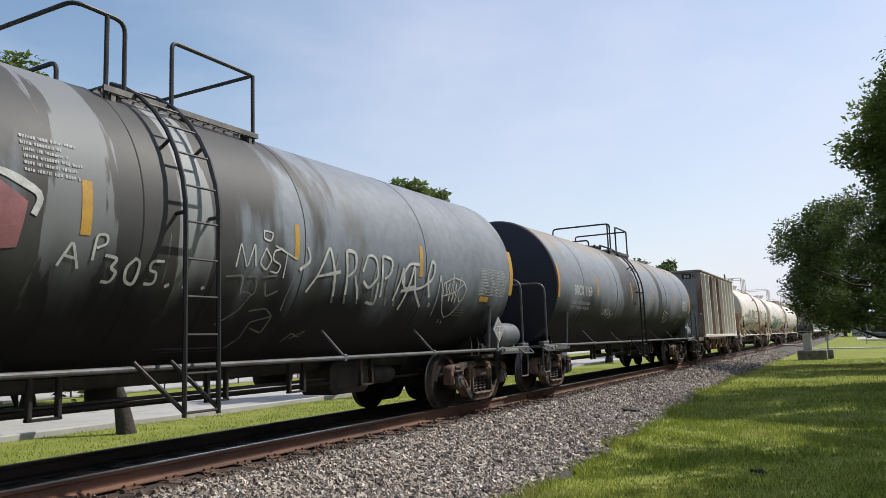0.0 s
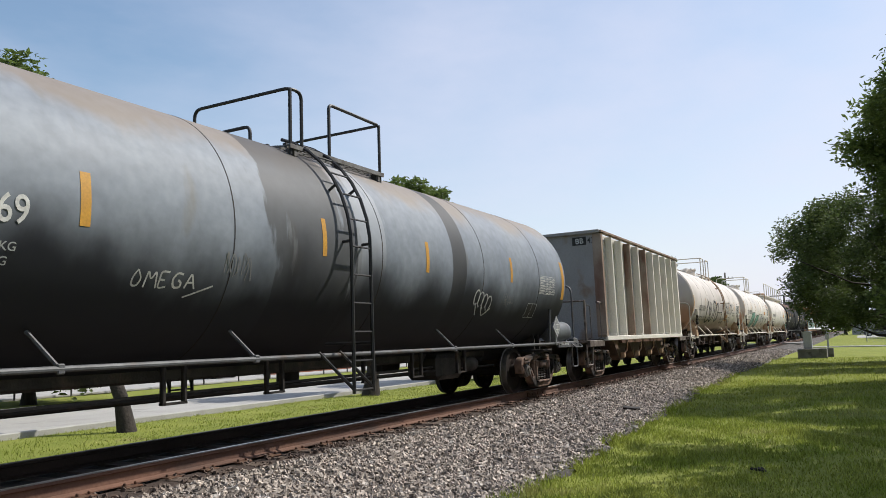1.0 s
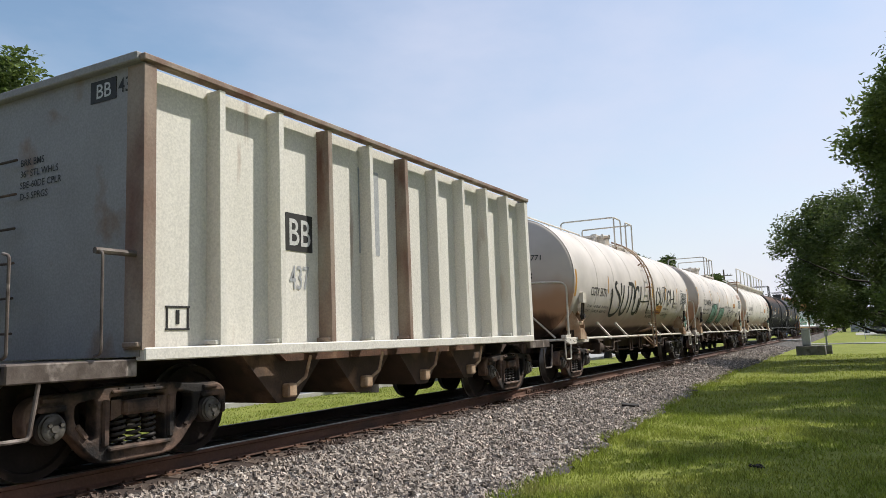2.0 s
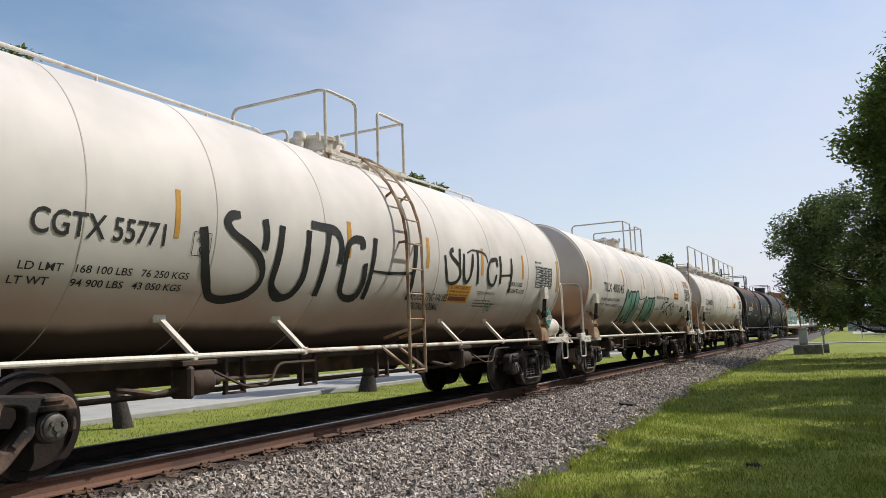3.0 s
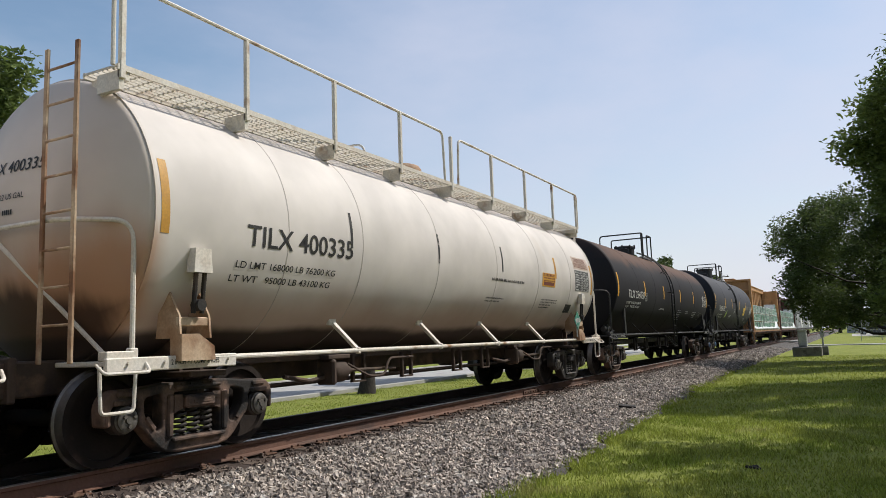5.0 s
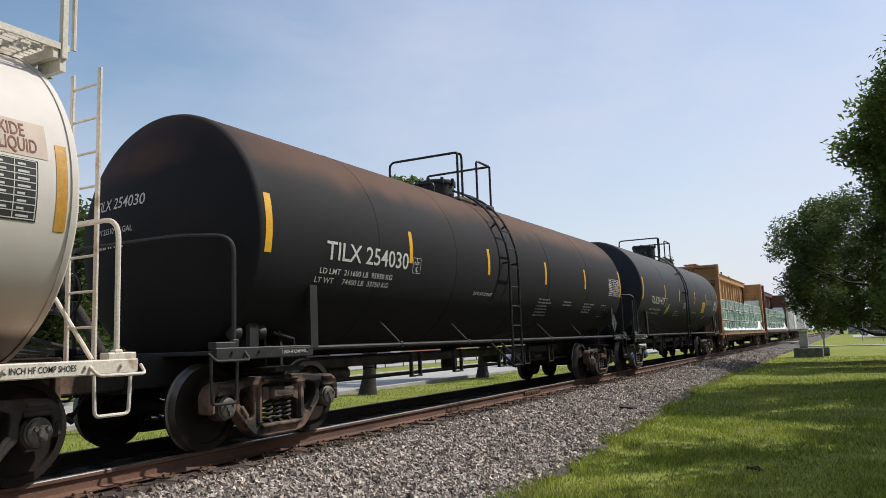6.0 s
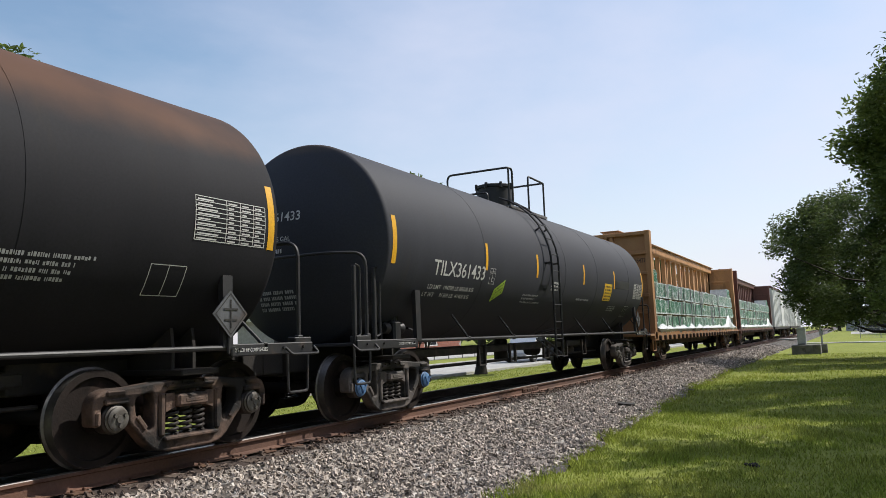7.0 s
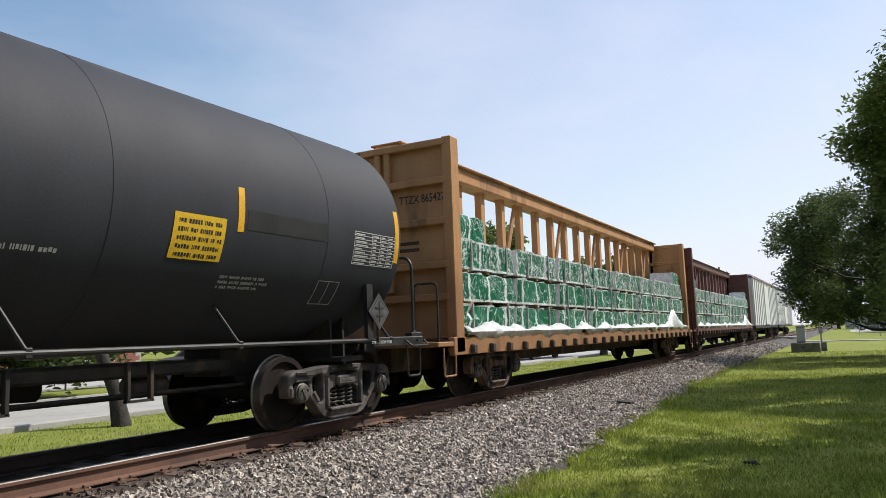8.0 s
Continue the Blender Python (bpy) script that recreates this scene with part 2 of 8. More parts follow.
M["tan_patch"] = mat("tan_stencil_ground", (0.56, 0.45, 0.37), (0.50, 0.39, 0.31), 2, 0.6, bump=0.0, fine=3)
M["sign_orange"] = mat("orange_warning_panel", (0.72, 0.37, 0.05), (0.66, 0.33, 0.045), 6, 0.5, bump=0.02)
M["sign_yellow"] = mat("yellow_warning_panel", (0.80, 0.50, 0.02), (0.72, 0.44, 0.02), 6, 0.5, bump=0.02)
M["lime"] = mat("lime_sticker", (0.42, 0.62, 0.05), (0.38, 0.56, 0.05), 6, 0.5, bump=0.02)
M["ink_white"] = mat("white_stencil_paint", (0.62, 0.62, 0.60), (0.50, 0.50, 0.48), 14, 0.6, bump=0.02)
M["ink_grey"] = mat("pale_grey_stencil_paint", (0.42, 0.43, 0.44), (0.34, 0.35, 0.36), 14, 0.6, bump=0.02)
M["ink_black"] = mat("black_stencil_paint", (0.014, 0.013, 0.013), (0.03, 0.028, 0.026), 10, 0.55, bump=0.02)
M["ink_red"] = mat("maroon_stencil_paint", (0.16, 0.045, 0.03), (0.20, 0.06, 0.04), 10, 0.6, bump=0.02)
M["spray_white"] = mat("white_spray_paint", (0.58, 0.58, 0.56), (0.36, 0.37, 0.37), 7, 0.6, bump=0.02)
M["spray_dim"] = mat("faded_grey_spray_paint", (0.22, 0.22, 0.22), (0.12, 0.12, 0.12), 6, 0.6, bump=0.02)
M["spray_pink"] = mat("pink_spray_paint", (0.30, 0.12, 0.13), (0.22, 0.09, 0.10), 5, 0.6, bump=0.02)
M["spray_black"] = mat("black_spray_paint", (0.007, 0.007, 0.0075), (0.018, 0.0175, 0.0175), 5, 0.5, bump=0.02)
M["spray_teal"] = mat("teal_spray_paint", (0.21, 0.40, 0.335), (0.11, 0.28, 0.225), 1.5, 0.5, bump=0.02)
M["placard_back"] = mat("grey_placard_board", (0.30, 0.305, 0.31), (0.24, 0.245, 0.25), 8, 0.5, bump=0.02)
M["placard"] = mat("white_placard", (0.62, 0.62, 0.60), (0.5, 0.5, 0.48), 8, 0.5, bump=0.02)
M["placard_green"] = mat("green_placard", (0.03, 0.24, 0.16), (0.025, 0.20, 0.14), 8, 0.5, bump=0.02)
M["hopper"] = mat("weathered_pale_grey_hopper_paint", (0.70, 0.67, 0.60), (0.76, 0.73, 0.66), 1.5, 0.55, bump=0.10, c3=(0.34, 0.20, 0.12), amount=0.16, stretch=(1.2, 2.6, 0.3))
# greyer copy of the hopper paint, holding the end's shade in its colour
M["hopper_end"] = mat("shaded_hopper_end_paint", (0.31, 0.30, 0.295), (0.27, 0.258, 0.25), 1.5, 0.6, bump=0.12, c3=(0.21, 0.125, 0.075), amount=0.22, stretch=(1.0, 1.0, 0.8))
M["worn_steel"] = mat("worn_rusty_rail_paint", (0.16, 0.13, 0.11), (0.075, 0.055, 0.045), 6, 0.6, bump=0.15, c3=(0.42, 0.36, 0.32), amount=0.3)
M["rib_rust"] = mat("rust_stained_rib", (0.34, 0.27, 0.21), (0.16, 0.075, 0.05), 2, 0.7, bump=0.15, c3=(0.33, 0.30, 0.25), amount=0.35, stretch=(1, 1, 0.4))
M["rust"] = mat("dark_brown_rust", (0.12, 0.055, 0.03), (0.065, 0.035, 0.022), 4, 0.8, bump=0.25, c3=(0.22, 0.13, 0.08), amount=0.25)
M["beam_yellow"] = mat("tan_yellow_freight_paint", (0.52, 0.27, 0.11), (0.42, 0.205, 0.08), 1.6, 0.6, bump=0.12, c3=(0.17, 0.085, 0.04), amount=0.3, stretch=(1, 1, 0.4))
stain_or_shade(M["beam_yellow"], "Z", 1.0, 1.3, (0.14, 0.066, 0.034), 0.5, 1.4, (1.2, 0.8, 0.35), 0.55, 0.6)
M["beam_brown"] = mat("oxide_brown_freight_paint", (0.13, 0.045, 0.032), (0.10, 0.04, 0.03), 1.6, 0.6, bump=0.12, c3=(0.06, 0.03, 0.022), amount=0.3)
M["box_white"] = mat("white_boxcar_paint", (0.66, 0.66, 0.65), (0.58, 0.58, 0.57), 1.2, 0.5, bump=0.08, c3=(0.4, 0.33, 0.27), amount=0.2, stretch=(1, 1, 0.3))
M["plastic"] = mat("crumpled_white_plastic_film", (0.72, 0.73, 0.73), (0.55, 0.57, 0.58), 7, 0.3, bump=0.7, fine=12, rough2=0.5)
M["strap"] = mat("grey_steel_strap", (0.45, 0.45, 0.44), (0.35, 0.35, 0.34), 9, 0.4, bump=0.02)
M["lumber_end"] = mat("pale_sawn_wood", (0.46, 0.34, 0.21), (0.38, 0.27, 0.16), 8, 0.8, bump=0.2)
M["grate"] = mat("galvanised_grating", (0.20, 0.195, 0.19), (0.11, 0.10, 0.095), 6, 0.55, metal=0.4, bump=0.1)
M["rail"] = mat("rust_brown_rail_steel", (0.165, 0.083, 0.054), (0.10, 0.053, 0.037), 2.2, 0.75, bump=0.25, c3=(0.075, 0.045, 0.035), amount=0.35, stretch=(2, 0.5, 2))
M["railtop"] = mat("polished_rail_head", (0.50, 0.47, 0.45), (0.36, 0.33, 0.31), 3, 0.25, metal=0.85, bump=0.05)
# far rail's colours, darkened to hold the shade under the train
M["shaded_rail"] = mat("shade_darkened_rail_steel", (0.05, 0.032, 0.024), (0.03, 0.02, 0.016), 2.2, 0.75, bump=0.25, stretch=(2, 0.5, 2))
M["shaded_rail_head"] = mat("shade_darkened_rail_head", (0.20, 0.18, 0.17), (0.13, 0.115, 0.105), 3, 0.45, metal=0.7, bump=0.05)
M["tie"] = mat("creosoted_tie_wood", (0.060, 0.042, 0.032), (0.11, 0.08, 0.062), 2.2, 0.85, bump=0.6, fine=25, c3=(0.16, 0.125, 0.10), amount=0.3, stretch=(0.5, 5, 3), vary=0.3)
M["stone"] = mat("crushed_granite_ballast", (0.46, 0.395, 0.335), (0.22, 0.185, 0.157), 9, 0.85, bump=0.4, c3=(0.50, 0.47, 0.43), amount=0.3, vary=-0.6)
stain_or_shade(M["stone"], "X", 0.85, 0.55, (0.085, 0.052, 0.038), 0.85, 3.0, (1, 1, 1), 0.35)
M["ballast"] = mat("ballast_bed", (0.085, 0.074, 0.065), (0.05, 0.044, 0.039), 14, 0.9, bump=1.0, fine=22, c3=(0.30, 0.285, 0.27), amount=0.3)
stain_or_shade(M["ballast"], "X", 0.85, 0.6, (0.05, 0.032, 0.025), 0.9, 3.0, (1, 1, 1), 0.35)
M["fouled"] = mat("shade_darkened_ballast", (0.026, 0.023, 0.021), (0.016, 0.0145, 0.0135), 9, 0.95, bump=1.0, fine=22, c3=(0.045, 0.041, 0.037), amount=0.35)
M["grass"] = mat("lawn_turf", (0.17, 0.20, 0.036), (0.235, 0.255, 0.055), 0.55, 0.9, bump=0.8, fine=55, c3=(0.24, 0.22, 0.08), amount=0.2, detail=8, spec=0.15)
M["blade"] = mat("grass_blade", (0.215, 0.275, 0.042), (0.33, 0.36, 0.075), 0.6, 0.7, bump=0.0, c3=(0.40, 0.37, 0.16), amount=0.28, vary=-0.4, spec=0.2)
M["concrete"] = mat("pale_concrete_paving", (0.40, 0.39, 0.37), (0.34, 0.33, 0.31), 0.6, 0.85, bump=0.25, c3=(0.27, 0.26, 0.245), amount=0.3)
M["kerb"] = mat("concrete_kerb", (0.42, 0.41, 0.38), (0.33, 0.32, 0.30), 1.5, 0.85, bump=0.25)
M["block"] = mat("dark_weathered_concrete", (0.20, 0.19, 0.175), (0.13, 0.125, 0.115), 3, 0.9, bump=0.4, c3=(0.08, 0.075, 0.07), amount=0.35)
M["cabinet"] = mat("silver_cabinet_paint", (0.40, 0.41, 0.42), (0.33, 0.34, 0.35), 3, 0.45, bump=0.05)
M["bark"] = mat("furrowed_bark", (0.026, 0.021, 0.018), (0.05, 0.041, 0.034), 5, 0.95, bump=1.0, fine=18, stretch=(3, 3, 0.7))
M["leaf"] = mat("broad_leaf_green", (0.105, 0.155, 0.038), (0.165, 0.215, 0.058), 0.8, 0.5, bump=0, vary=-0.35, spec=0.3)
M["leaf_dark"] = mat("deep_green_leaf", (0.068, 0.102, 0.028), (0.105, 0.14, 0.04), 0.8, 0.5, bump=0, vary=-0.35, spec=0.3)
M["brick"] = mat("red_brick", (0.30, 0.115, 0.075), (0.24, 0.09, 0.06), 2, 0.85, bump=0.3, vary=0.2)
M["mortar"] = mat("grey_mortar", (0.36, 0.34, 0.31), (0.30, 0.28, 0.26), 4, 0.9, bump=0.3)
M["glass"] = mat("dark_window_glass", (0.02, 0.024, 0.028), (0.03, 0.034, 0.038), 1, 0.06, bump=0.0, rough2=0.1)
M["trim"] = mat("white_trim_paint", (0.66, 0.65, 0.62), (0.58, 0.57, 0.55), 3, 0.55, bump=0.05)
M["roof"] = mat("brown_shingle_roof", (0.10, 0.075, 0.06), (0.075, 0.06, 0.05), 3, 0.9, bump=0.4)
M["car_white"] = mat("white_car_paint", (0.72, 0.73, 0.74), (0.68, 0.69, 0.70), 1, 0.25, bump=0, coat=0.6)
M["car_dark"] = mat("dark_blue_car_paint", (0.02, 0.026, 0.04), (0.028, 0.034, 0.048), 1, 0.25, bump=0, coat=0.6)
M["car_grey"] = mat("silver_grey_car_paint", (0.25, 0.26, 0.27), (0.22, 0.23, 0.24), 1, 0.3, metal=0.4, bump=0, coat=0.6)
M["rubber"] = mat("tyre_rubber", (0.02, 0.02, 0.02), (0.03, 0.03, 0.03), 6, 0.85, bump=0.1)
M["wood_pole"] = mat("weathered_pole_wood", (0.16, 0.13, 0.10), (0.11, 0.09, 0.07), 3, 0.9, bump=0.4, stretch=(3, 3, 0.4))
M["galv"] = mat("galvanised_steel", (0.40, 0.41, 0.42), (0.32, 0.33, 0.34), 5, 0.45, metal=0.5, bump=0.05)


def let_light_through(m, share):
    n, l = m.node_tree.nodes, m.node_tree.links
    b = n["Principled BSDF"]
    t = n.new("ShaderNodeBsdfTranslucent")
    l.new(b.inputs["Base Color"].links[0].from_socket, t.inputs["Color"])
    x = n.new("ShaderNodeMixShader")
    x.inputs[0].default_value = share
    l.new(b.outputs[0], x.inputs[1])
    l.new(t.outputs[0], x.inputs[2])
    l.new(x.outputs[0], n["Material Output"].inputs["Surface"])


for key, share in (("leaf", 0.4), ("leaf_dark", 0.35), ("blade", 0.35)):
    let_light_through(M[key], share)


def wrap_material(name, offset, film):
    """Printed lumber wrap: green blocks with pale margins, pale streaks and painted-in crease shade."""
    m = mat(name, (0.70, 0.73, 0.72), (0.10, 0.13, 0.12), 6, 0.28, bump=1.0, fine=9, rough2=0.45)
    n, l = m.node_tree.nodes, m.node_tree.links
    b = n["Principled BSDF"]
    src = b.inputs["Base Color"].links[0].from_socket
    co = n.new("ShaderNodeTexCoord")
    ma = n.new("ShaderNodeMapping")
    ma.inputs["Location"].default_value = (0, offset, 0)
    l.new(co.outputs["Object"], ma.inputs["Vector"])
    sp = n.new("ShaderNodeSeparateXYZ")
    l.new(ma.outputs["Vector"], sp.inputs[0])
    cb = n.new("ShaderNodeCombineXYZ")
    l.new(sp.outputs[1], cb.inputs[0])
    l.new(sp.outputs[2], cb.inputs[1])
    br = n.new("ShaderNodeTexBrick")
    br.offset = 0.0
    br.inputs["Color1"].default_value = (0.004, 0.115, 0.052, 1)
    br.inputs["Color2"].default_value = (0.008, 0.21, 0.105, 1)
    br.inputs["Mortar"].default_value = (0.66, 0.70, 0.69, 1)
    br.inputs["Scale"].default_value = 1.0
    br.inputs["Mortar Size"].default_value = 0.045
    br.inputs["Brick Width"].default_value = 0.78
    br.inputs["Row Height"].default_value = 0.53
    l.new(cb.outputs[0], br.inputs["Vector"])
    t = n.new("ShaderNodeTexNoise")
    t.inputs["Scale"].default_value, t.inputs["Detail"].default_value, t.inputs["Distortion"].default_value = 6.5, 7, 1.6
    oi = n.new("ShaderNodeObjectInfo")
    sh = n.new("ShaderNodeVectorMath")
    sh.operation = "MULTIPLY_ADD"
    sh.inputs[1].default_value = (31, 17, 23)
    l.new(oi.outputs["Random"], sh.inputs[0])
    l.new(ma.outputs["Vector"], sh.inputs[2])
    l.new(sh.outputs[0], t.inputs["Vector"])
    r = n.new("ShaderNodeMapRange")
    r.inputs[1].default_value, r.inputs[2].default_value = film, film + 0.05
    l.new(t.outputs["Fac"], r.inputs[0])
    x = n.new("ShaderNodeMixRGB")
    l.new(r.outputs[0], x.inputs["Fac"])
    l.new(br.outputs["Color"], x.inputs["Color1"])
    l.new(src, x.inputs["Color2"])
    out = x.outputs["Color"]
    # dark lines put crease shade into the colour; pale lines streak the film
    for scale, thin, colour, strength in ((3.2, 0.020, (0.012, 0.03, 0.022, 1), 0.85), (1.7, 0.016, (0.80, 0.82, 0.82, 1), 0.95)):
        c = n.new("ShaderNodeTexNoise")
        c.inputs["Scale"].default_value, c.inputs["Detail"].default_value, c.inputs["Distortion"].default_value = scale, 3, 2.2
        l.new(sh.outputs[0], c.inputs["Vector"])
        q = n.new("ShaderNodeMath")
        q.operation = "SUBTRACT"
        q.inputs[1].default_value = 0.5
        l.new(c.outputs["Fac"], q.inputs[0])
        z = n.new("ShaderNodeMath")
        z.operation = "ABSOLUTE"
        l.new(q.outputs[0], z.inputs[0])
        w = n.new("ShaderNodeMapRange")
        w.inputs[1].default_value, w.inputs[2].default_value, w.inputs[3].default_value, w.inputs[4].default_value = 0.0, thin, strength, 0.0
        l.new(z.outputs[0], w.inputs[0])
        y = n.new("ShaderNodeMixRGB")
        y.inputs["Color2"].default_value = colour
        l.new(w.outputs[0], y.inputs["Fac"])
        l.new(out, y.inputs["Color1"])
        out = y.outputs["Color"]
    l.new(out, b.inputs["Base Color"])
    return m


M["wrap"] = wrap_material("green_printed_lumber_wrap", 0.1, 0.60)
M["wrap_pale"] = wrap_material("clouded_green_lumber_wrap", 0.35, 0.515)

# ---- mesh helpers ----


class Mesh:
    """Collects vertices and faces with material slots."""

    def __init__(self):
        self.v, self.f, self.m = [], [], []

    def add(self, vs, fs, slot=0):
        k = len(self.v)
        self.v.extend(tuple(p) for p in vs)
        self.f.extend(tuple(i + k for i in f) for f in fs)
        self.m.extend([slot] * len(fs))
        return self

    def box(self, c, s, slot=0, turn=None, chamfer=0.0):
        x, y, z = (k / 2 for k in s)
        if chamfer > 0:
            e = min(chamfer, x * 0.9, y * 0.9, z * 0.9)
            vs = []
            for sx in (-1, 1):
                for sy in (-1, 1):
                    for sz in (-1, 1):
                        vs += [(sx * (x - e), sy * (y - e), sz * z), (sx * (x - e), sy * y, sz * (z - e)), (sx * x, sy * (y - e), sz * (z - e))]
            bm = bmesh.new()
            for p in vs:
                bm.verts.new(p)
            bmesh.ops.convex_hull(bm, input=bm.verts)
            bm.verts.index_update()
            fs = [tuple(w.index for w in f.verts) for f in bm.faces]
            vs = [tuple(w.co) for w in bm.verts]
            bm.free()
        else:
            vs = [(-x, -y, -z), (x, -y, -z), (x, y, -z), (-x, y, -z), (-x, -y, z), (x, -y, z), (x, y, z), (-x, y, z)]
            fs = [(3, 2, 1, 0), (4, 5, 6, 7), (0, 1, 5, 4), (1, 2, 6, 5), (2, 3, 7, 6), (3, 0, 4, 7)]
        t = Matrix.Translation(c) @ (turn.to_matrix().to_4x4() if turn else Matrix())
        return self.add([t @ Vector(p) for p in vs], fs, slot)

    def prism(self, outline, x0, x1, slot=0):
        """A convex or simple outline in (y, z), from x0 to x1."""
        n = len(outline)
        vs = [(x0, y, z) for y, z in outline] + [(x1, y, z) for y, z in outline]
        fs = [tuple(range(n - 1, -1, -1)), tuple(range(n, 2 * n))] + [(i, (i + 1) % n, n + (i + 1) % n, n + i) for i in range(n)]
        return self.add(vs, fs, slot)

    def slab(self, outline, y0, y1, slot=0):
        """A simple outline in (x, z), from y0 to y1."""
        n = len(outline)
        vs = [(x, y0, z) for x, z in outline] + [(x, y1, z) for x, z in outline]
        fs = [tuple(range(n)), tuple(range(2 * n - 1, n - 1, -1))] + [(n + i, n + (i + 1) % n, (i + 1) % n, i) for i in range(n)]
        return self.add(vs, fs, slot)

    def tube(self, pts, r, n=8, slot=0, caps=True, radii=None):
        pts = [Vector(p) for p in pts]
        k = len(pts)
        up = None
        vs = []
        for i, p in enumerate(pts):
            d = (pts[min(i + 1, k - 1)] - pts[max(i - 1, 0)]).normalized()
            if up is None:
                up = d.orthogonal().normalized()
            else:
                up = (up - d * up.dot(d))
                up = up.normalized() if up.length > 1e-5 else d.orthogonal().normalized()
            side = d.cross(up)
            rr = radii[i] if radii else r
            for j in range(n):
                a = 2 * math.pi * j / n
                vs.append(p + rr * (math.cos(a) * up + math.sin(a) * side))
        fs = [(i * n + j, i * n + (j + 1) % n, (i + 1) * n + (j + 1) % n, (i + 1) * n + j) for i in range(k - 1) for j in range(n)]
        if caps:
            fs += [tuple(range(n - 1, -1, -1)), tuple((k - 1) * n + j for j in range(n))]
        return self.add(vs, fs, slot)

    def spin(self, profile, axis="y", centre=(0, 0, 0), n=32, slot=0, slots=None):
        """Turns a profile of (radius, place along the axis) round an axis."""
        c = Vector(centre)
        vs = []
        for r, h in profile:
            for j in range(n):
                a = 2 * math.pi * j / n
                p, q = r * math.cos(a), r * math.sin(a)
                vs.append(c + Vector({"x": (h, p, q), "y": (p, h, q), "z": (p, q, h)}[axis]))
        for i in range(len(profile) - 1):
            self.add([], [], 0)
        k = len(self.v)
        self.v.extend(tuple(p) for p in vs)
        for i in range(len(profile) - 1):
            for j in range(n):
                f = (i * n + j, i * n + (j + 1) % n, (i + 1) * n + (j + 1) % n, (i + 1) * n + j)
                self.f.append(tuple(q + k for q in f))
                self.m.append(slots[i] if slots else slot)
        return self

    def data(self, name, mats, smooth=35):
        me = bpy.data.meshes.new(name)
        me.from_pydata(self.v, [], self.f)
        for m in mats:
            me.materials.append(m)
        if len(mats) > 1:
            me.polygons.foreach_set("material_index", self.m)
        bm = bmesh.new()
        bm.from_mesh(me)
        bmesh.ops.recalc_face_normals(bm, faces=bm.faces)
        bm.to_mesh(me)
        bm.free()
        if smooth:
            me.shade_smooth()
            me.set_sharp_from_angle(angle=radians(smooth))
        me.update()
        return me


def as_mats(m):
    return [M[k] for k in (m if isinstance(m, (tuple, list)) else (m,))]


def part(name, mesh, m, parent=None, label="", at=None, smooth=35):
    """Links a Mesh (or finished mesh data) as one object under a thing or a part."""
    me = mesh.data(name, as_mats(m), smooth) if isinstance(mesh, Mesh) else mesh
    ob = new(name, me)
    if parent:
        ob.parent = parent
    if at:
        ob.matrix_basis = at if isinstance(at, Matrix) else pose(*at)
    if label:
        tagged(ob, label)
    if name in ("stencil", "head_stencil", "sign_print", "sign_title", "notice", "scribble"):
        tagged(ob, kind="stuff")
    return ob


def bend(pts, r, k=5):
    """Rounds the corners of a polyline."""
    pts = [Vector(p) for p in pts]
    out = [pts[0]]
    for a, b, c in zip(pts, pts[1:], pts[2:]):
        e = min(r, (a - b).length * 0.45, (c - b).length * 0.45)
        p, q = b + (a - b).normalized() * e, b + (c - b).normalized() * e
        out += [p.lerp(b, i / k).lerp(b.lerp(q, i / k), i / k) for i in range(k + 1)]
    return out + [pts[-1]]


def pipe(pts, r=0.02, corner=0.12, n=8):
    return Mesh().tube(bend(pts, corner), r, n)


# ---- lettering ----
WORDS = {}


def letter_words(words):
    """Flat meshes of the built-in font, one metre high capitals, by word."""
    made = []
    for w in words:
        cu = bpy.data.curves.new("word", "FONT")
        cu.body, cu.resolution_u = w, 3
        cu.size = 1.37
        cu.offset = 0.012
        made.append((w, new("word", cu)))
    dg = bpy.context.evaluated_depsgraph_get()
    for w, ob in made:
        me = bpy.data.meshes.new_from_object(ob.evaluated_get(dg))
        WORDS[w] = ([tuple(v.co) for v in me.vertices], [tuple(p.vertices) for p in me.polygons])
        bpy.data.meshes.remove(me)
    for w, ob in made:
        cu = ob.data
        bpy.data.objects.remove(ob)
        bpy.data.curves.remove(cu)


letter_words(["BRCX 1169", "CGTX 55771", "TILX 400345", "TILX 400335", "TILX 254030", "TILX361433", "TILX 361433", "TTZX 865427",
              "BB", "437", "LD LMT  209500 LB  95 000 KG", "LT WT    76500 LB  34 700 KG", "LD LMT   168 100 LBS   76 250 KGS", "LT WT      94 900 LBS   43 050 KGS",
              "LD LMT 168000 LB 76200 KG", "LT WT   95000 LB 43100 KG", "LD LMT  211600 LB  95950 KG", "LT WT     74400 LB  33750 KG",
              "LD LMT  194700 LB 88300 KG", "LT WT     91300 LB  41400 KG", "REGULATING VALVES VENTING NORMAL", "REGULATING VALVES", "VENTING NORMAL",
              "CARBON DIOXIDE", "REFRIGERATED LIQUID", "FOR CHEMICAL EMERGENCY", "CAUTION, NITROGEN BLANKET", "2187", "2", "X 400345",
              "2 INCH HF COMP SHOES", "PLATE", "C", "CAPY 20 109 GALS", "CAPY 25510 US GAL", "CAPY 30330 US GAL", "CAPY 20122 US GAL", "5\" URETHANE FOAM INSULATION",
              "CAUTION", "BRK BMS", "36\" STL WHLS", "SBE-60DE CPLR", "D-5 SPRGS", "1", "HOME SHOP", "FOR REPAIR", "DO NOT LOAD"])


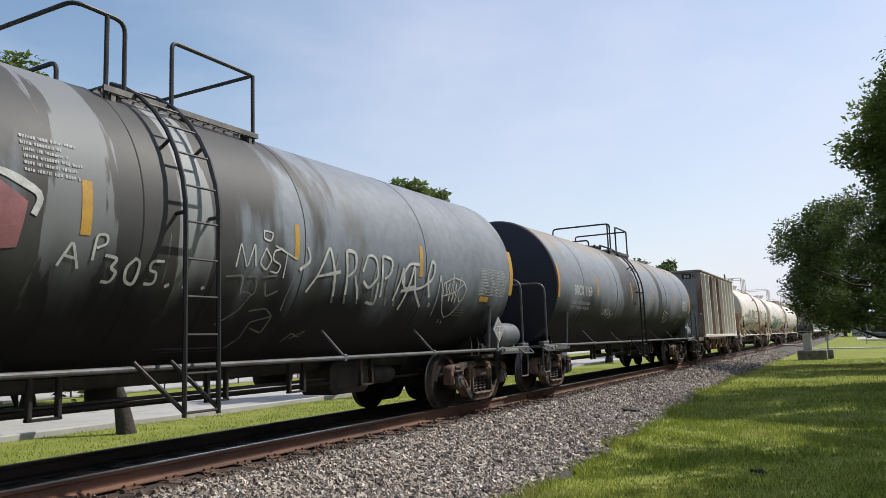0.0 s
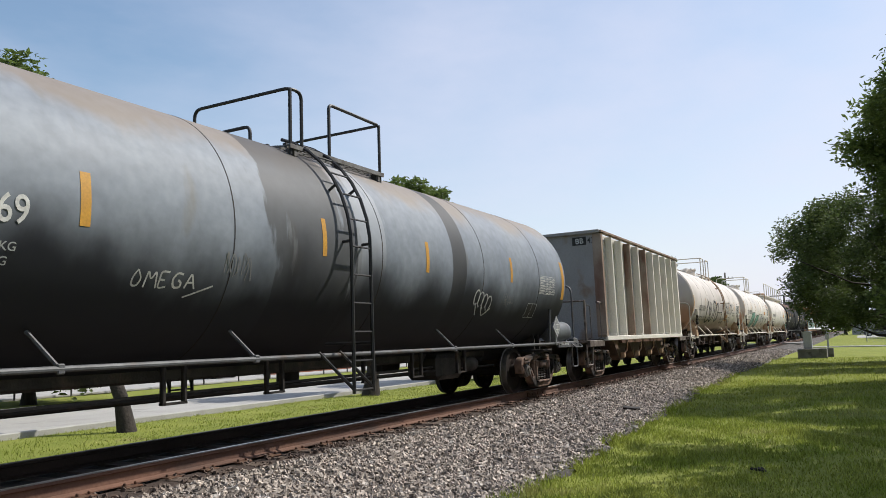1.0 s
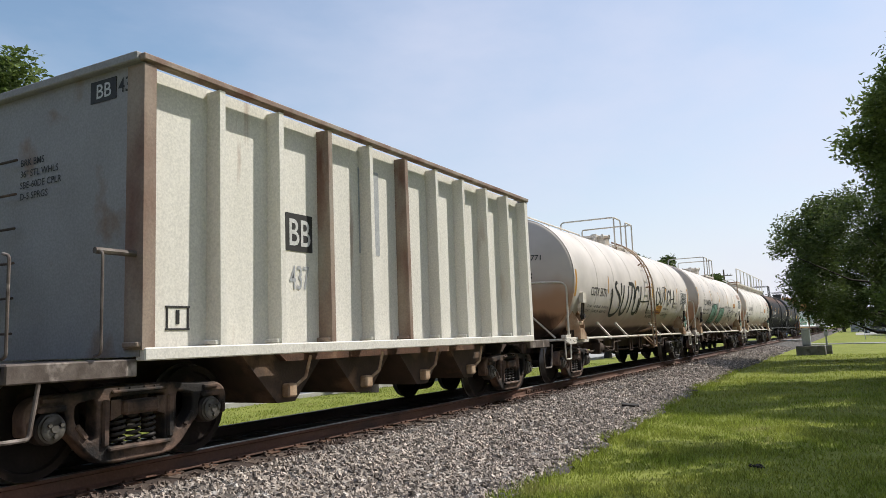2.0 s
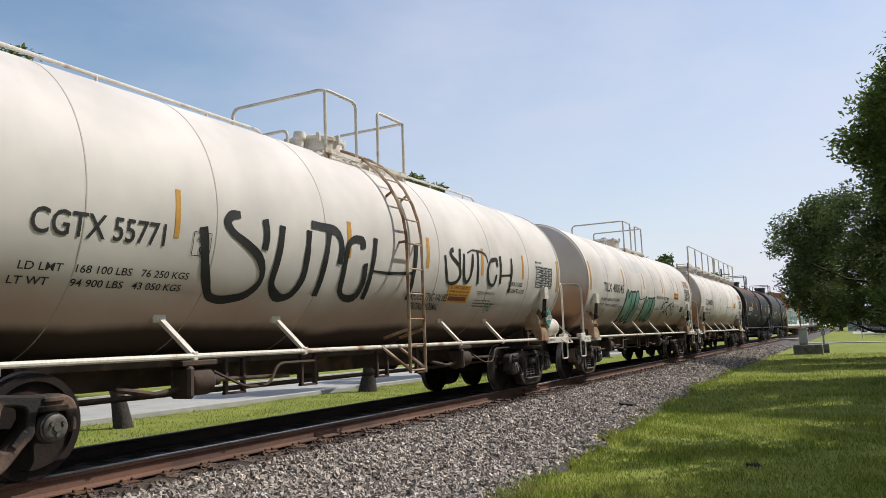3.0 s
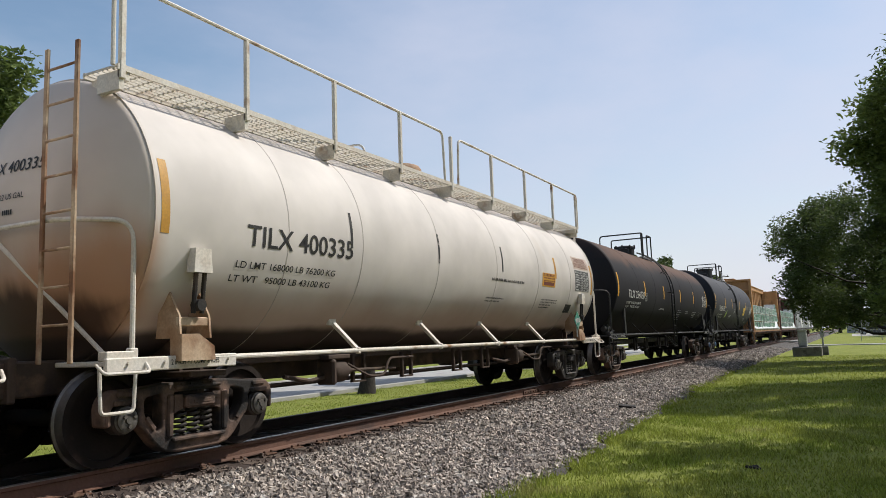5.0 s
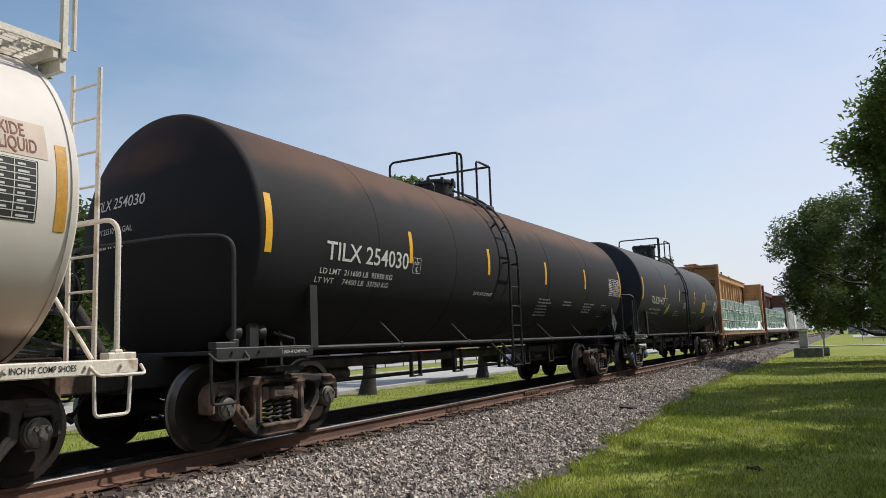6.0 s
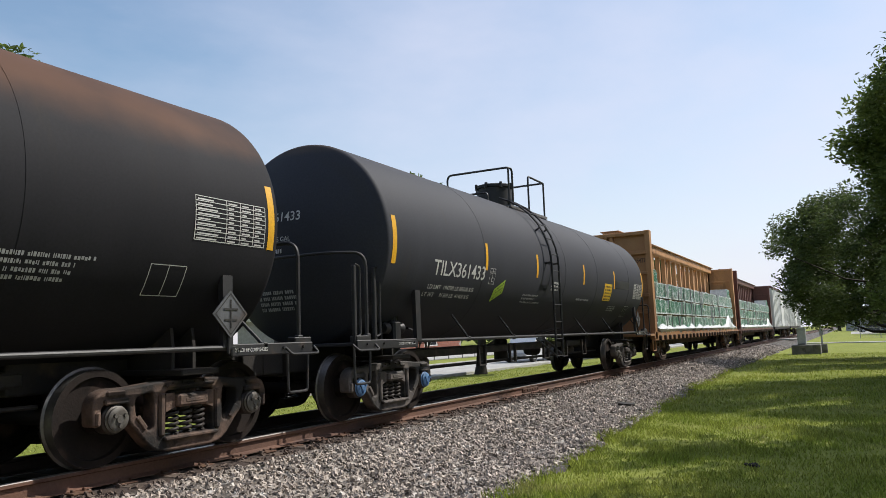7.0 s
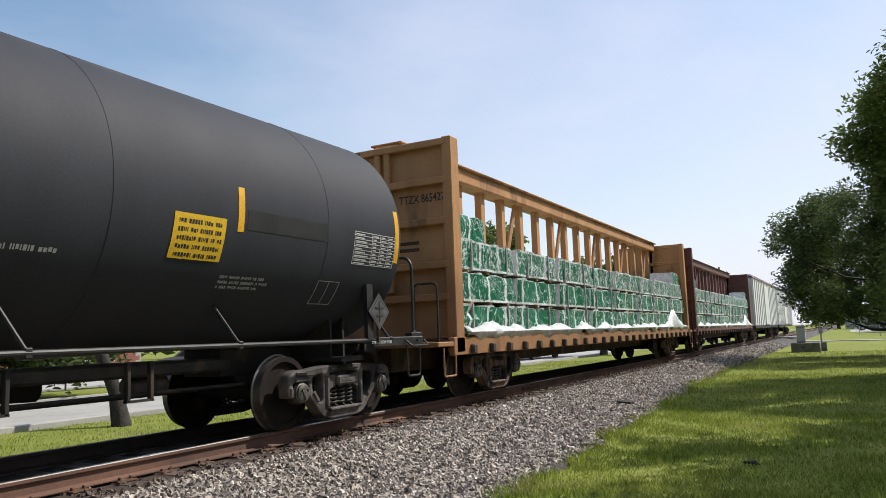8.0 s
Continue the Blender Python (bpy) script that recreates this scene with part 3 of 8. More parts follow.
def lettering(word, height, place, width=None, slices=False):
    """A word as a Mesh; place maps (right, up) in metres from its lower left corner to a point. Lines of equal height."""
    vs, fs = WORDS[word]
    w = max(p[0] for p in vs)
    k = (width / w) if width else height
    if slices:
        bm = bmesh.new()
        for p in vs:
            bm.verts.new(p)
        bm.verts.ensure_lookup_table()
        for f in fs:
            try:
                bm.faces.new([bm.verts[i] for i in f])
            except ValueError:
                pass
        for z in (0.25, 0.5, 0.75):
            bmesh.ops.bisect_plane(bm, geom=bm.verts[:] + bm.edges[:] + bm.faces[:], plane_co=(0, z, 0), plane_no=(0, 1, 0))
        bm.verts.index_update()
        vs, fs = [tuple(p.co) for p in bm.verts], [tuple(q.index for q in f.verts) for f in bm.faces]
        bm.free()
    return Mesh().add([place(p[0] * k, p[1] * height) for p in vs], fs)


class Skin:
    """The side of a tank that faces +x: places along it (y) and round it (degrees above its middle)."""

    def __init__(self, radius, height):
        self.r, self.z = radius, height

    def at(self, y, deg, lift=0.006):
        a = radians(deg)
        return Vector(((self.r + lift) * math.cos(a), y, self.z + (self.r + lift) * math.sin(a)))

    def word(self, w, y, deg, height, width=None):
        return lettering(w, height, lambda a, b: self.at(y + a, deg + math.degrees(b / self.r)), width, height > 0.12)

    def patch(self, y0, y1, d0, d1, lift=0.004, thick=0.003, slot=0, mesh=None):
        mesh = mesh or Mesh()
        n = max(2, int(abs(d1 - d0) / 4))
        vs, fs = [], []
        for i in range(n + 1):
            d = d0 + (d1 - d0) * i / n
            vs += [self.at(y0, d, lift), self.at(y1, d, lift)]
        fs = [(2 * i, 2 * i + 1, 2 * i + 3, 2 * i + 2) for i in range(n)]
        return mesh.add(vs, fs, slot)

    def stroke(self, pts, w, mesh=None, lift=0.007, slot=0):
        """A brushed line through points (y, up in metres from the tank's middle)."""
        mesh = mesh or Mesh()
        pts = [Vector((*p, 0)) for p in pts]
        pts = bend(pts, w * 1.6, 3) if len(pts) > 2 else pts
        fine = [pts[0]]
        for a, b in zip(pts, pts[1:]):
            k = max(1, int((b - a).length / 0.12))
            fine += [a.lerp(b, i / k) for i in range(1, k + 1)]
        vs = []
        for i, p in enumerate(fine):
            d = (fine[min(i + 1, len(fine) - 1)] - fine[max(0, i - 1)])
            d = d.normalized() if d.length > 1e-6 else Vector((1, 0, 0))
            q = Vector((-d.y, d.x, 0)) * (w / 2) * (0.8 + 0.35 * noise.noise(p * 4))
            for s in (p - q, p + q):
                vs.append(self.at(s.x, math.degrees(s.y / self.r), lift))
        return mesh.add(vs, [(2 * i, 2 * i + 1, 2 * i + 3, 2 * i + 2) for i in range(len(fine) - 1)], slot)

    def fill(self, outline, mesh=None, lift=0.005, slot=0):
        """A filled outline of (y, up), cut into strips to follow the curve."""
        mesh = mesh or Mesh()
        bm = bmesh.new()
        f = bm.faces.new([bm.verts.new((p[0], p[1], 0)) for p in outline])
        bmesh.ops.triangulate(bm, faces=[f])
        lo, hi = min(p[1] for p in outline), max(p[1] for p in outline)
        for i in range(1, 12):
            z = lo + (hi - lo) * i / 12
            bmesh.ops.bisect_plane(bm, geom=bm.verts[:] + bm.edges[:] + bm.faces[:], plane_co=(0, z, 0), plane_no=(0, 1, 0))
        bm.verts.index_update()
        mesh.add([self.at(v.co.x, math.degrees(v.co.y / self.r), lift) for v in bm.verts], [tuple(q.index for q in g.verts) for g in bm.faces], slot)
        bm.free()
        return mesh

    def bars(self, y, deg, width, rows, height, gap, seed=1, ragged=True):
        """Lines of small writing too fine to read: letter-sized bars in word-like runs."""
        rnd = random.Random(seed)
        mesh = Mesh()
        wide = height * 0.62
        for r in range(rows):
            d = deg - math.degrees(r * (height + gap) / self.r)
            x, end = 0.0, width * (rnd.uniform(0.6, 1.0) if ragged else 1)
            while x < end:
                for _ in range(rnd.randint(2, 8)):
                    if x >= end:
                        break
                    h = math.degrees(height * rnd.choice((1, 1, 1, 0.8)) / self.r)
                    e = d + math.degrees(height * rnd.choice((0, 0, 0, 0.15)) / self.r)
                    w = wide * rnd.choice((1, 0.8, 0.4))
                    mesh.add([self.at(y + x, e), self.at(y + x + w, e), self.at(y + x + w, min(e + h, d + math.degrees(height / self.r))), self.at(y + x, min(e + h, d + math.degrees(height / self.r)))], [(0, 1, 2, 3)])
                    x += w + height * 0.22
                x += height * 0.6
        return mesh

    def table(self, y0, y1, d0, d1, rows, seed=3, ruled=True):
        """A stencilled table: ruled lines with short entries."""
        rnd = random.Random(seed)
        mesh = Mesh()
        lw = 0.008
        for i in range(rows + 1):
            d = d0 + (d1 - d0) * i / rows
            self.patch(y0, y1, d, d + math.degrees(lw / self.r), 0.006, mesh=mesh)
        if not ruled:
            for y in (y0, y1, y0 + (y1 - y0) * 0.5):
                self.patch(y, y + lw, d0, d1, 0.0065, mesh=mesh)
            return mesh
        for y in (y0, y0 + (y1 - y0) * 0.42, y0 + (y1 - y0) * 0.62, y0 + (y1 - y0) * 0.82, y1):
            self.patch(y, y + lw, d0, d1, 0.0065, mesh=mesh)
        for i in range(rows):
            d = d0 + (d1 - d0) * (i + 0.3) / rows
            e = (d1 - d0) / rows * 0.3
            for a, b in ((0.03, 0.36), (0.45, 0.58), (0.65, 0.78), (0.85, 0.96)):
                self.patch(y0 + (y1 - y0) * a, y0 + (y1 - y0) * (a + (b - a) * rnd.uniform(0.5, 1)), d, d + e, 0.006, mesh=mesh)
        return mesh


# ---- ground ----


def grid_sheet(xs, ys, height):
    vs = [(x, y, height(x, y)) for y in ys for x in xs]
    n = len(xs)
    fs = [(j * n + i, j * n + i + 1, (j + 1) * n + i + 1, (j + 1) * n + i) for j in range(len(ys) - 1) for i in range(n - 1)]
    return Mesh().add(vs, fs)


LAWN = -0.47


def lawn_height(x, y):
    if -16.6 < x < -8.7:
        return -0.72
    near = 1.0 if abs(x) < 60 and -40 < y < 120 else 0.0
    return LAWN + near * 0.035 * noise.noise(Vector((x * 0.35, y * 0.35, 0))) - 0.13 * min(1.0, max(0.0, (-2.6 - x) / 0.8))


xs = [-1800, -600, -200, -90] + [-60 + i * 1.5 for i in range(34)] + [-9 + i * 0.6 for i in range(46)] + [20, 26, 34, 46, 60, 90, 200, 600, 1800]
ys = [-1800, -600, -200, -80] + [-40 + i * 2.5 for i in range(16)] + [i * 0.8 for i in range(1, 56)] + [46 + i * 3 for i in range(26)] + [130, 160, 220, 320, 500, 900, 1800]
ground = tagged(part("ground", grid_sheet(xs, ys, lawn_height), "grass"), "uneven green lawn turf with dry yellow patches", "lawn", kind="structure")


def ballast_height(x):
    a = abs(x)
    if a < 1.55:
        return -0.20
    return max(-0.62, -0.20 - (a - 1.55) * (0.15 if x > 0 else 0.14))


def edge_x(y):
    """Where the stones give way to the lawn on the camera's side."""
    return float(np.interp(y, (7, 10, 14.6, 20, 30), (4.0, 3.88, 3.62, 3.32, 3.02))) + 0.16 * noise.noise(Vector((y * 0.5, 3.0, 0))) + 0.10 * noise.noise(Vector((y * 1.7, 9.0, 0)))


bxs = [0.72, 1.1, 1.55, 2.0, 2.4, 2.7, 2.9, 3.1, 3.3, 3.5, 3.7, 3.9, 4.1]
bys = [-60 + i * 2.0 for i in range(30)] + [i * 0.5 for i in range(160)] + [80 + i * 8 for i in range(60)]


def bed_height(x, y):
    if x > edge_x(y) + 0.1:
        return -0.62
    if x > 2.6:
        return max(ballast_height(x), LAWN + 0.04) + 0.015 * noise.noise(Vector((x * 3, y * 3, 1)))
    return ballast_height(x) + 0.02 * noise.noise(Vector((x * 2, y * 2, 1)))


tagged(part("ballast_bed", grid_sheet(bxs, bys, bed_height), "ballast"), "grey crushed stone bed under the track", "ballast", kind="structure")


# the train's shade is put into this darker bed sheet
tagged(part("ballast_bed", grid_sheet([-3.9, -3.6, -3.1, -2.6, -2.1, -1.55, -0.9, 0, 0.72], bys, bed_height), "fouled"), "ballast between and beyond the rails, coloured dark for the train's shade", "ballast", kind="structure")


def stones():
    """Loose crushed stone, thinning with distance."""
    rng = np.random.default_rng(5)
    base = np.array([(-1, -1, -1), (1, -1, -1), (1, 1, -1), (-1, 1, -1), (-1, -1, 1), (1, -1, 1), (1, 1, 1), (-1, 1, 1)], float) * 0.5
    faces = np.array([(3, 2, 1, 0), (4, 5, 6, 7), (0, 1, 5, 4), (1, 2, 6, 5), (2, 3, 7, 6), (3, 0, 4, 7)])
    xs_, ys_, ss = [], [], []
    for y0, y1, dens, size, xa in ((-12, 3, 160, 0.07, 0.80), (3, 10, 900, 0.045, 0.80), (10, 17, 640, 0.050, 0.80), (17, 30, 330, 0.058, 0.8), (30, 60, 110, 0.085, 0.8)):
        n = int((y1 - y0) * 3.2 * dens)
        xs_.append(rng.uniform(xa, 4.05, n)), ys_.append(rng.uniform(y0, y1, n)), ss.append(np.full(n, size))
    x, y, s = np.concatenate(xs_), np.concatenate(ys_), np.concatenate(ss)
    edge = np.array([edge_x(b) for b in y])
    keep = (x < edge - 0.25) | (rng.random(len(x)) < np.clip((edge + 0.12 - x) / 0.4, 0, 1))
    tie = (x < 1.36) & (x > -1.36) & (np.mod(y + 0.0, 0.5) > 0.14) & (np.mod(y, 0.5) < 0.36)
    keep &= ~tie
    keep &= (x > 1.3) | (rng.random(len(x)) < 0.35)
    x, y, s = x[keep], y[keep], s[keep]
    n = len(x)
    z = np.array([max(bed_height(a, b), LAWN if a > edge_x(b) - 0.3 else -9) for a, b in zip(x, y)]) + rng.uniform(-0.2, 0.45, n) * s
    size = s[:, None] * rng.uniform(0.5, 1.2, (n, 1)) * rng.uniform(0.65, 1.2, (n, 3)) * np.array([1.45, 0.85, 0.65])
    v = base[None] * size[:, None, :] * rng.uniform(0.55, 1.15, (n, 8, 3))
    q = rng.normal(size=(n, 4))
    q /= np.linalg.norm(q, axis=1)[:, None]
    w, a, b, c = q.T
    rot = np.stack([np.stack([1 - 2 * (b * b + c * c), 2 * (a * b - c * w), 2 * (a * c + b * w)], 1),
                    np.stack([2 * (a * b + c * w), 1 - 2 * (a * a + c * c), 2 * (b * c - a * w)], 1),
                    np.stack([2 * (a * c - b * w), 2 * (b * c + a * w), 1 - 2 * (a * a + b * b)], 1)], 1)
    v = np.einsum("nij,nkj->nki", rot, v) + np.stack([x, y, z], 1)[:, None, :]
    f = (faces[None] + 8 * np.arange(n)[:, None, None]).reshape(-1, 4)
    me = bpy.data.meshes.new("ballast_stones")
    me.from_pydata(v.reshape(-1, 3), [], f)
    me.materials.append(M["stone"])
    tagged(new("ballast_stones", me), "loose pale grey crushed granite stones beside the rails", "gravel", kind="stuff")


def grass_blades():
    """Blades on the nearer lawn and tufts at the stone's edge."""
    rng = np.random.default_rng(8)
    xs_, ys_, hs, ws = [], [], [], []
    for y0, y1, x0, x1, n, h in ((-6, 4.5, 3.6, 9.0, 26000, 0.05), (4.5, 9, 3.6, 8.2, 52000, 0.045), (9, 15, 3.4, 8.4, 44000, 0.05), (15, 26, 2.95, 9.0, 29000, 0.06), (26, 46, 2.7, 10, 16000, 0.08)):
        xs_.append(rng.uniform(x0, x1, n)), ys_.append(rng.uniform(y0, y1, n)), hs.append(np.full(n, h)), ws.append(np.full(n, 0.006 + h * 0.05))
    n = 9000
    yy = rng.uniform(4.5, 30, n)
    xs_.append(np.array([edge_x(b) for b in yy]) + rng.normal(0.05, 0.09, n)), ys_.append(yy), hs.append(np.full(n, 0.09)), ws.append(np.full(n, 0.009))
    x, y, h, w = (np.concatenate(k) for k in (xs_, ys_, hs, ws))
    edge = np.array([edge_x(b) for b in y])
    keep = x > edge - 0.18
    n = 46000
    fx, fy = rng.uniform(-8.5, -3.3, n), rng.uniform(5, 42, n)
    x, y, h, w = (np.concatenate(k) for k in ((x, fx), (y, fy), (h, np.full(n, 0.045)), (w, np.full(n, 0.009))))
    keep = np.concatenate([keep, np.full(n, True)])
    clump = np.array([noise.noise(Vector((a * 1.3, b * 1.3, 0))) for a, b in zip(x, y)])
    keep &= rng.random(len(x)) < 0.55 + 0.6 * clump
    x, y, h, w, clump = x[keep], y[keep], h[keep], w[keep], clump[keep]
    n = len(x)
    z = np.array([lawn_height(a, b) for a, b in zip(x, y)]) - 0.005
    h = h * rng.uniform(0.5, 1.5, n) * (1 + 0.5 * clump)
    a = rng.uniform(0, 2 * np.pi, n)
    lean = rng.uniform(0.1, 0.9, n) * h
    b = rng.uniform(0, 2 * np.pi, n)
    p0 = np.stack([x - np.cos(a) * w, y - np.sin(a) * w, z], 1)
    p1 = np.stack([x + np.cos(a) * w, y + np.sin(a) * w, z], 1)
    p2 = np.stack([x + np.cos(b) * lean, y + np.sin(b) * lean, z + h], 1)
    v = np.stack([p0, p1, p2], 1).reshape(-1, 3)
    me = bpy.data.meshes.new("grass")
    me.from_pydata(v, [], np.arange(3 * n).reshape(-1, 3))
    me.materials.append(M["blade"])
    tagged(new("grass", me), "short green and straw coloured mown grass blades", "grass", kind="stuff")


stones()
grass_blades()

# ---- track ----
track = tagged(new("railway_track"), "single railway track with rusty rails on dark wooden ties", "track", kind="structure")


def rail_mesh(web="rail", head="railtop"):
    """Flat-bottomed rail, head polished."""
    o = [(-0.076, -0.171), (0.076, -0.171), (0.076, -0.160), (0.012, -0.140), (0.009, -0.05), (0.037, -0.036), (0.037, -0.008), (0.028, 0.0),
         (-0.028, 0.0), (-0.037, -0.008), (-0.037, -0.036), (-0.009, -0.05), (-0.012, -0.140), (-0.076, -0.160)]
    k = Mesh()
    n = len(o)
    ys_ = [-60, 0, 40, 120, 700]
    vs = [(x, y, z) for y in ys_ for x, z in o]
    k.v.extend(vs)
    for j in range(len(ys_) - 1):
        for i in range(n):
            k.f.append((j * n + i, j * n + (i + 1) % n, (j + 1) * n + (i + 1) % n, (j + 1) * n + i))
            k.m.append(1 if i in (7, 8, 6) else 0)
    return k.data("rail", as_mats((web, head)), 20)


# the second rail is coloured dark in place of the train's shade
RAIL, RAIL_SHADED = rail_mesh(), rail_mesh("shaded_rail", "shaded_rail_head")
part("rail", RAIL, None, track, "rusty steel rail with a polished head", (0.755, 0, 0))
part("rail", RAIL_SHADED, None, track, "far steel rail coloured dark for the train's shade", (-0.755, 0, 0))

TIE = Mesh().box((0, 0, 0), (2.6, 0.23, 0.17), chamfer=0.015).data("tie", as_mats("tie"))
PLATE = Mesh().box((0, 0, 0), (0.36, 0.19, 0.02), chamfer=0.006)
for sx in (-0.11, 0.11):
    for sy in (-0.06, 0.06):
        PLATE.box((sx, sy, 0.022), (0.03, 0.022, 0.03), chamfer=0.006)
PLATE = PLATE.data("tie_plate", as_mats("rust"))
rnd = random.Random(4)
for i in range(150):
    y = 1.5 + i * 0.5
    tie = part("tie", TIE, None, track, "", pose(rnd.uniform(-0.05, 0.05), y, -0.272 + rnd.uniform(-0.006, 0.006), 0, rnd.uniform(-0.6, 0.6), rnd.uniform(-1.2, 1.2)))
    if i < 90:
        part("tie_plate", PLATE, None, track, "", (0.755, y, -0.178))
far_ties = Mesh()
for i in range(250):
    far_ties.box((0, 76.5 + i * 0.52, -0.272), (2.6, 0.23, 0.17))
tagged(part("distant_ties", far_ties, "tie", track), kind="stuff")
JOINT = Mesh().box((0.0, 0, 0), (0.03, 0.9, 0.085), chamfer=0.01)
for k in range(6):
    JOINT.spin([(0.0, 0.035), (0.017, 0.035), (0.017, 0.0)], "x", (0, -0.375 + 0.15 * k, 0), 8)
part("joint_bar", JOINT, "rust", track, "bolted rusty joint bar", (0.755 + 0.026, 15.6, -0.092))

# ---- railway cars: running gear ----
MOVING = []          # (thing, its place along the train)
WHEELS = []          # (wheelset, its pose in its truck)
SPEED, SLOW = 14.36, -0.0061
WHEEL_R = 0.457


def wheelset_mesh():
    k = Mesh()
    for s in (-1, 1):
        prof = [(0.075, 0.66), (0.13, 0.66), (0.135, 0.70), (0.37, 0.735), (0.385, 0.69), (0.475, 0.69), (0.485, 0.70), (0.482, 0.715),
                (0.460, 0.728), (0.457, 0.80), (0.452, 0.832), (0.385, 0.832), (0.375, 0.79), (0.14, 0.77), (0.13, 0.87), (0.075, 0.87)]
        tread = {7, 8, 9}
        k.spin([(r, s * h) for r, h in prof], "x", n=40, slots=[1 if i in tread else 0 for i in range(len(prof) - 1)])
    k.spin([(0.0, -1.12), (0.075, -1.12), (0.075, -0.66), (0.085, -0.6), (0.08, 0.0), (0.085, 0.6), (0.075, 0.66), (0.075, 1.12), (0.0, 1.12)], "x", n=16)
    return k.data("wheelset", as_mats(("wheel", "tread")), 30)


def cast_plate(outline, holes, thick, edge):
    """A flat casting with rounded edges and openings; the outline is given in (y, z)."""
    cu = bpy.data.curves.new("casting", "CURVE")
    cu.dimensions, cu.fill_mode = "2D", "BOTH"
    cu.extrude, cu.bevel_depth, cu.bevel_resolution, cu.offset = thick / 2 - edge, edge, 2, -edge
    for o in [outline] + holes:
        sp = cu.splines.new("POLY")
        sp.points.add(len(o) - 1)
        for p, q in zip(sp.points, o):
            p.co = (q[0], q[1], 0, 1)
        sp.use_cyclic_u = True
    ob = new("casting", cu)
    me = bpy.data.meshes.new_from_object(ob.evaluated_get(bpy.context.evaluated_depsgraph_get()))
    vs, fs = [(v.co.z, v.co.x, v.co.y) for v in me.vertices], [tuple(p.vertices) for p in me.polygons]
    bpy.data.objects.remove(ob)
    bpy.data.curves.remove(cu)
    bpy.data.meshes.remove(me)
    return vs, fs


def rounded(o, r):
    """A closed outline with its corners rounded."""
    pts = [Vector((*p, 0)) for p in o]
    out = []
    for i, p in enumerate(pts):
        a, c = pts[i - 1], pts[(i + 1) % len(pts)]
        e = min(r, (a - p).length * 0.4, (c - p).length * 0.4)
        u, v = p + (a - p).normalized() * e, p + (c - p).normalized() * e
        out += [tuple(u.lerp(p, k / 3).lerp(p.lerp(v, k / 3), k / 3))[:2] for k in range(4)]
    return out


def side_frame_mesh(m):
    """Cast truss frame: pedestal jaws over the bearings, straight top, sloping lower members, three openings."""
    right = [(0.0, 0.775), (0.42, 0.765), (0.72, 0.735), (0.98, 0.735), (1.08, 0.69), (1.13, 0.60), (1.12, 0.40), (1.03, 0.40), (1.03, 0.57), (0.98, 0.605),
             (0.80, 0.605), (0.75, 0.57), (0.74, 0.40), (0.66, 0.33), (0.52, 0.17), (0.42, 0.10), (0.28, 0.075)]
    outer = rounded(right + [(-y, z) for y, z in reversed(right[1:])], 0.05)
    tri = [(0.665, 0.635), (0.47, 0.67), (0.45, 0.62), (0.45, 0.33), (0.50, 0.30), (0.66, 0.47)]
    holes = [rounded(tri, 0.05), rounded([(-y, z) for y, z in tri], 0.05), rounded([(-0.31, 0.20), (0.31, 0.20), (0.31, 0.67), (-0.31, 0.67)], 0.04)]
    k = Mesh()
    vs, fs = cast_plate(outer, holes, 0.17, 0.022)
    k.add([(x + 1.01, y, z) for x, y, z in vs], fs)
    for e in (-1, 1):
        k.box((1.02, e * 0.889, 0.615), (0.22, 0.26, 0.05), chamfer=0.012)          # bearing adapter
        k.box((1.10, e * 0.889, 0.69), (0.035, 0.20, 0.05), chamfer=0.012)
        k.box((1.02, e * 0.365, 0.44), (0.21, 0.075, 0.42), chamfer=0.018)          # spring column guides
        k.box((1.02, e * 1.075, 0.47), (0.20, 0.05, 0.13), chamfer=0.015)
        k.box((1.10, e * 0.60, 0.39), (0.03, 0.16, 0.05), turn=Euler((e * 0.9, 0, 0)), chamfer=0.01)
    k.box((1.02, 0, 0.205), (0.25, 0.70, 0.04), chamfer=0.012)                      # spring seat
    k.box((1.02, 0, 0.715), (0.205, 0.62, 0.035), chamfer=0.012)
    for y in (-0.2, -0.08, 0.08, 0.2):
        k.box((1.103, y, 0.735), (0.014, 0.06, 0.035))
    return k.data("side_frame", as_mats(m), 35)


def spring_mesh():
    pts = [(0.062 * math.cos(a), 0.062 * math.sin(a), 0.23 + 0.26 * a / (2 * math.pi * 5)) for a in [i * 2 * math.pi / 9 for i in range(46)]]
    return Mesh().tube(pts, 0.016, 6).data("spring", as_mats("truck_dark"), 60)


def bearing_mesh(m):
    k = Mesh().spin([(0.0, 0.0), (0.14, 0.0), (0.14, 0.12), (0.125, 0.14), (0.125, 0.155), (0.11, 0.165), (0.11, 0.185), (0.085, 0.20), (0.04, 0.20), (0.035, 0.215), (0.0, 0.215)], "x", n=24, slots=[0, 0, 0, 0, 1, 1, 1, 1, 1, 1])
    for j in range(3):
        a = 2 * math.pi * j / 3 + 0.5
        k.spin([(0.0, 0.225), (0.02, 0.225), (0.02, 0.19)], "x", (0, 0.062 * math.cos(a), 0.062 * math.sin(a)), 6, 1)
    return k.data("bearing", as_mats(("truck_dark", m)), 35)


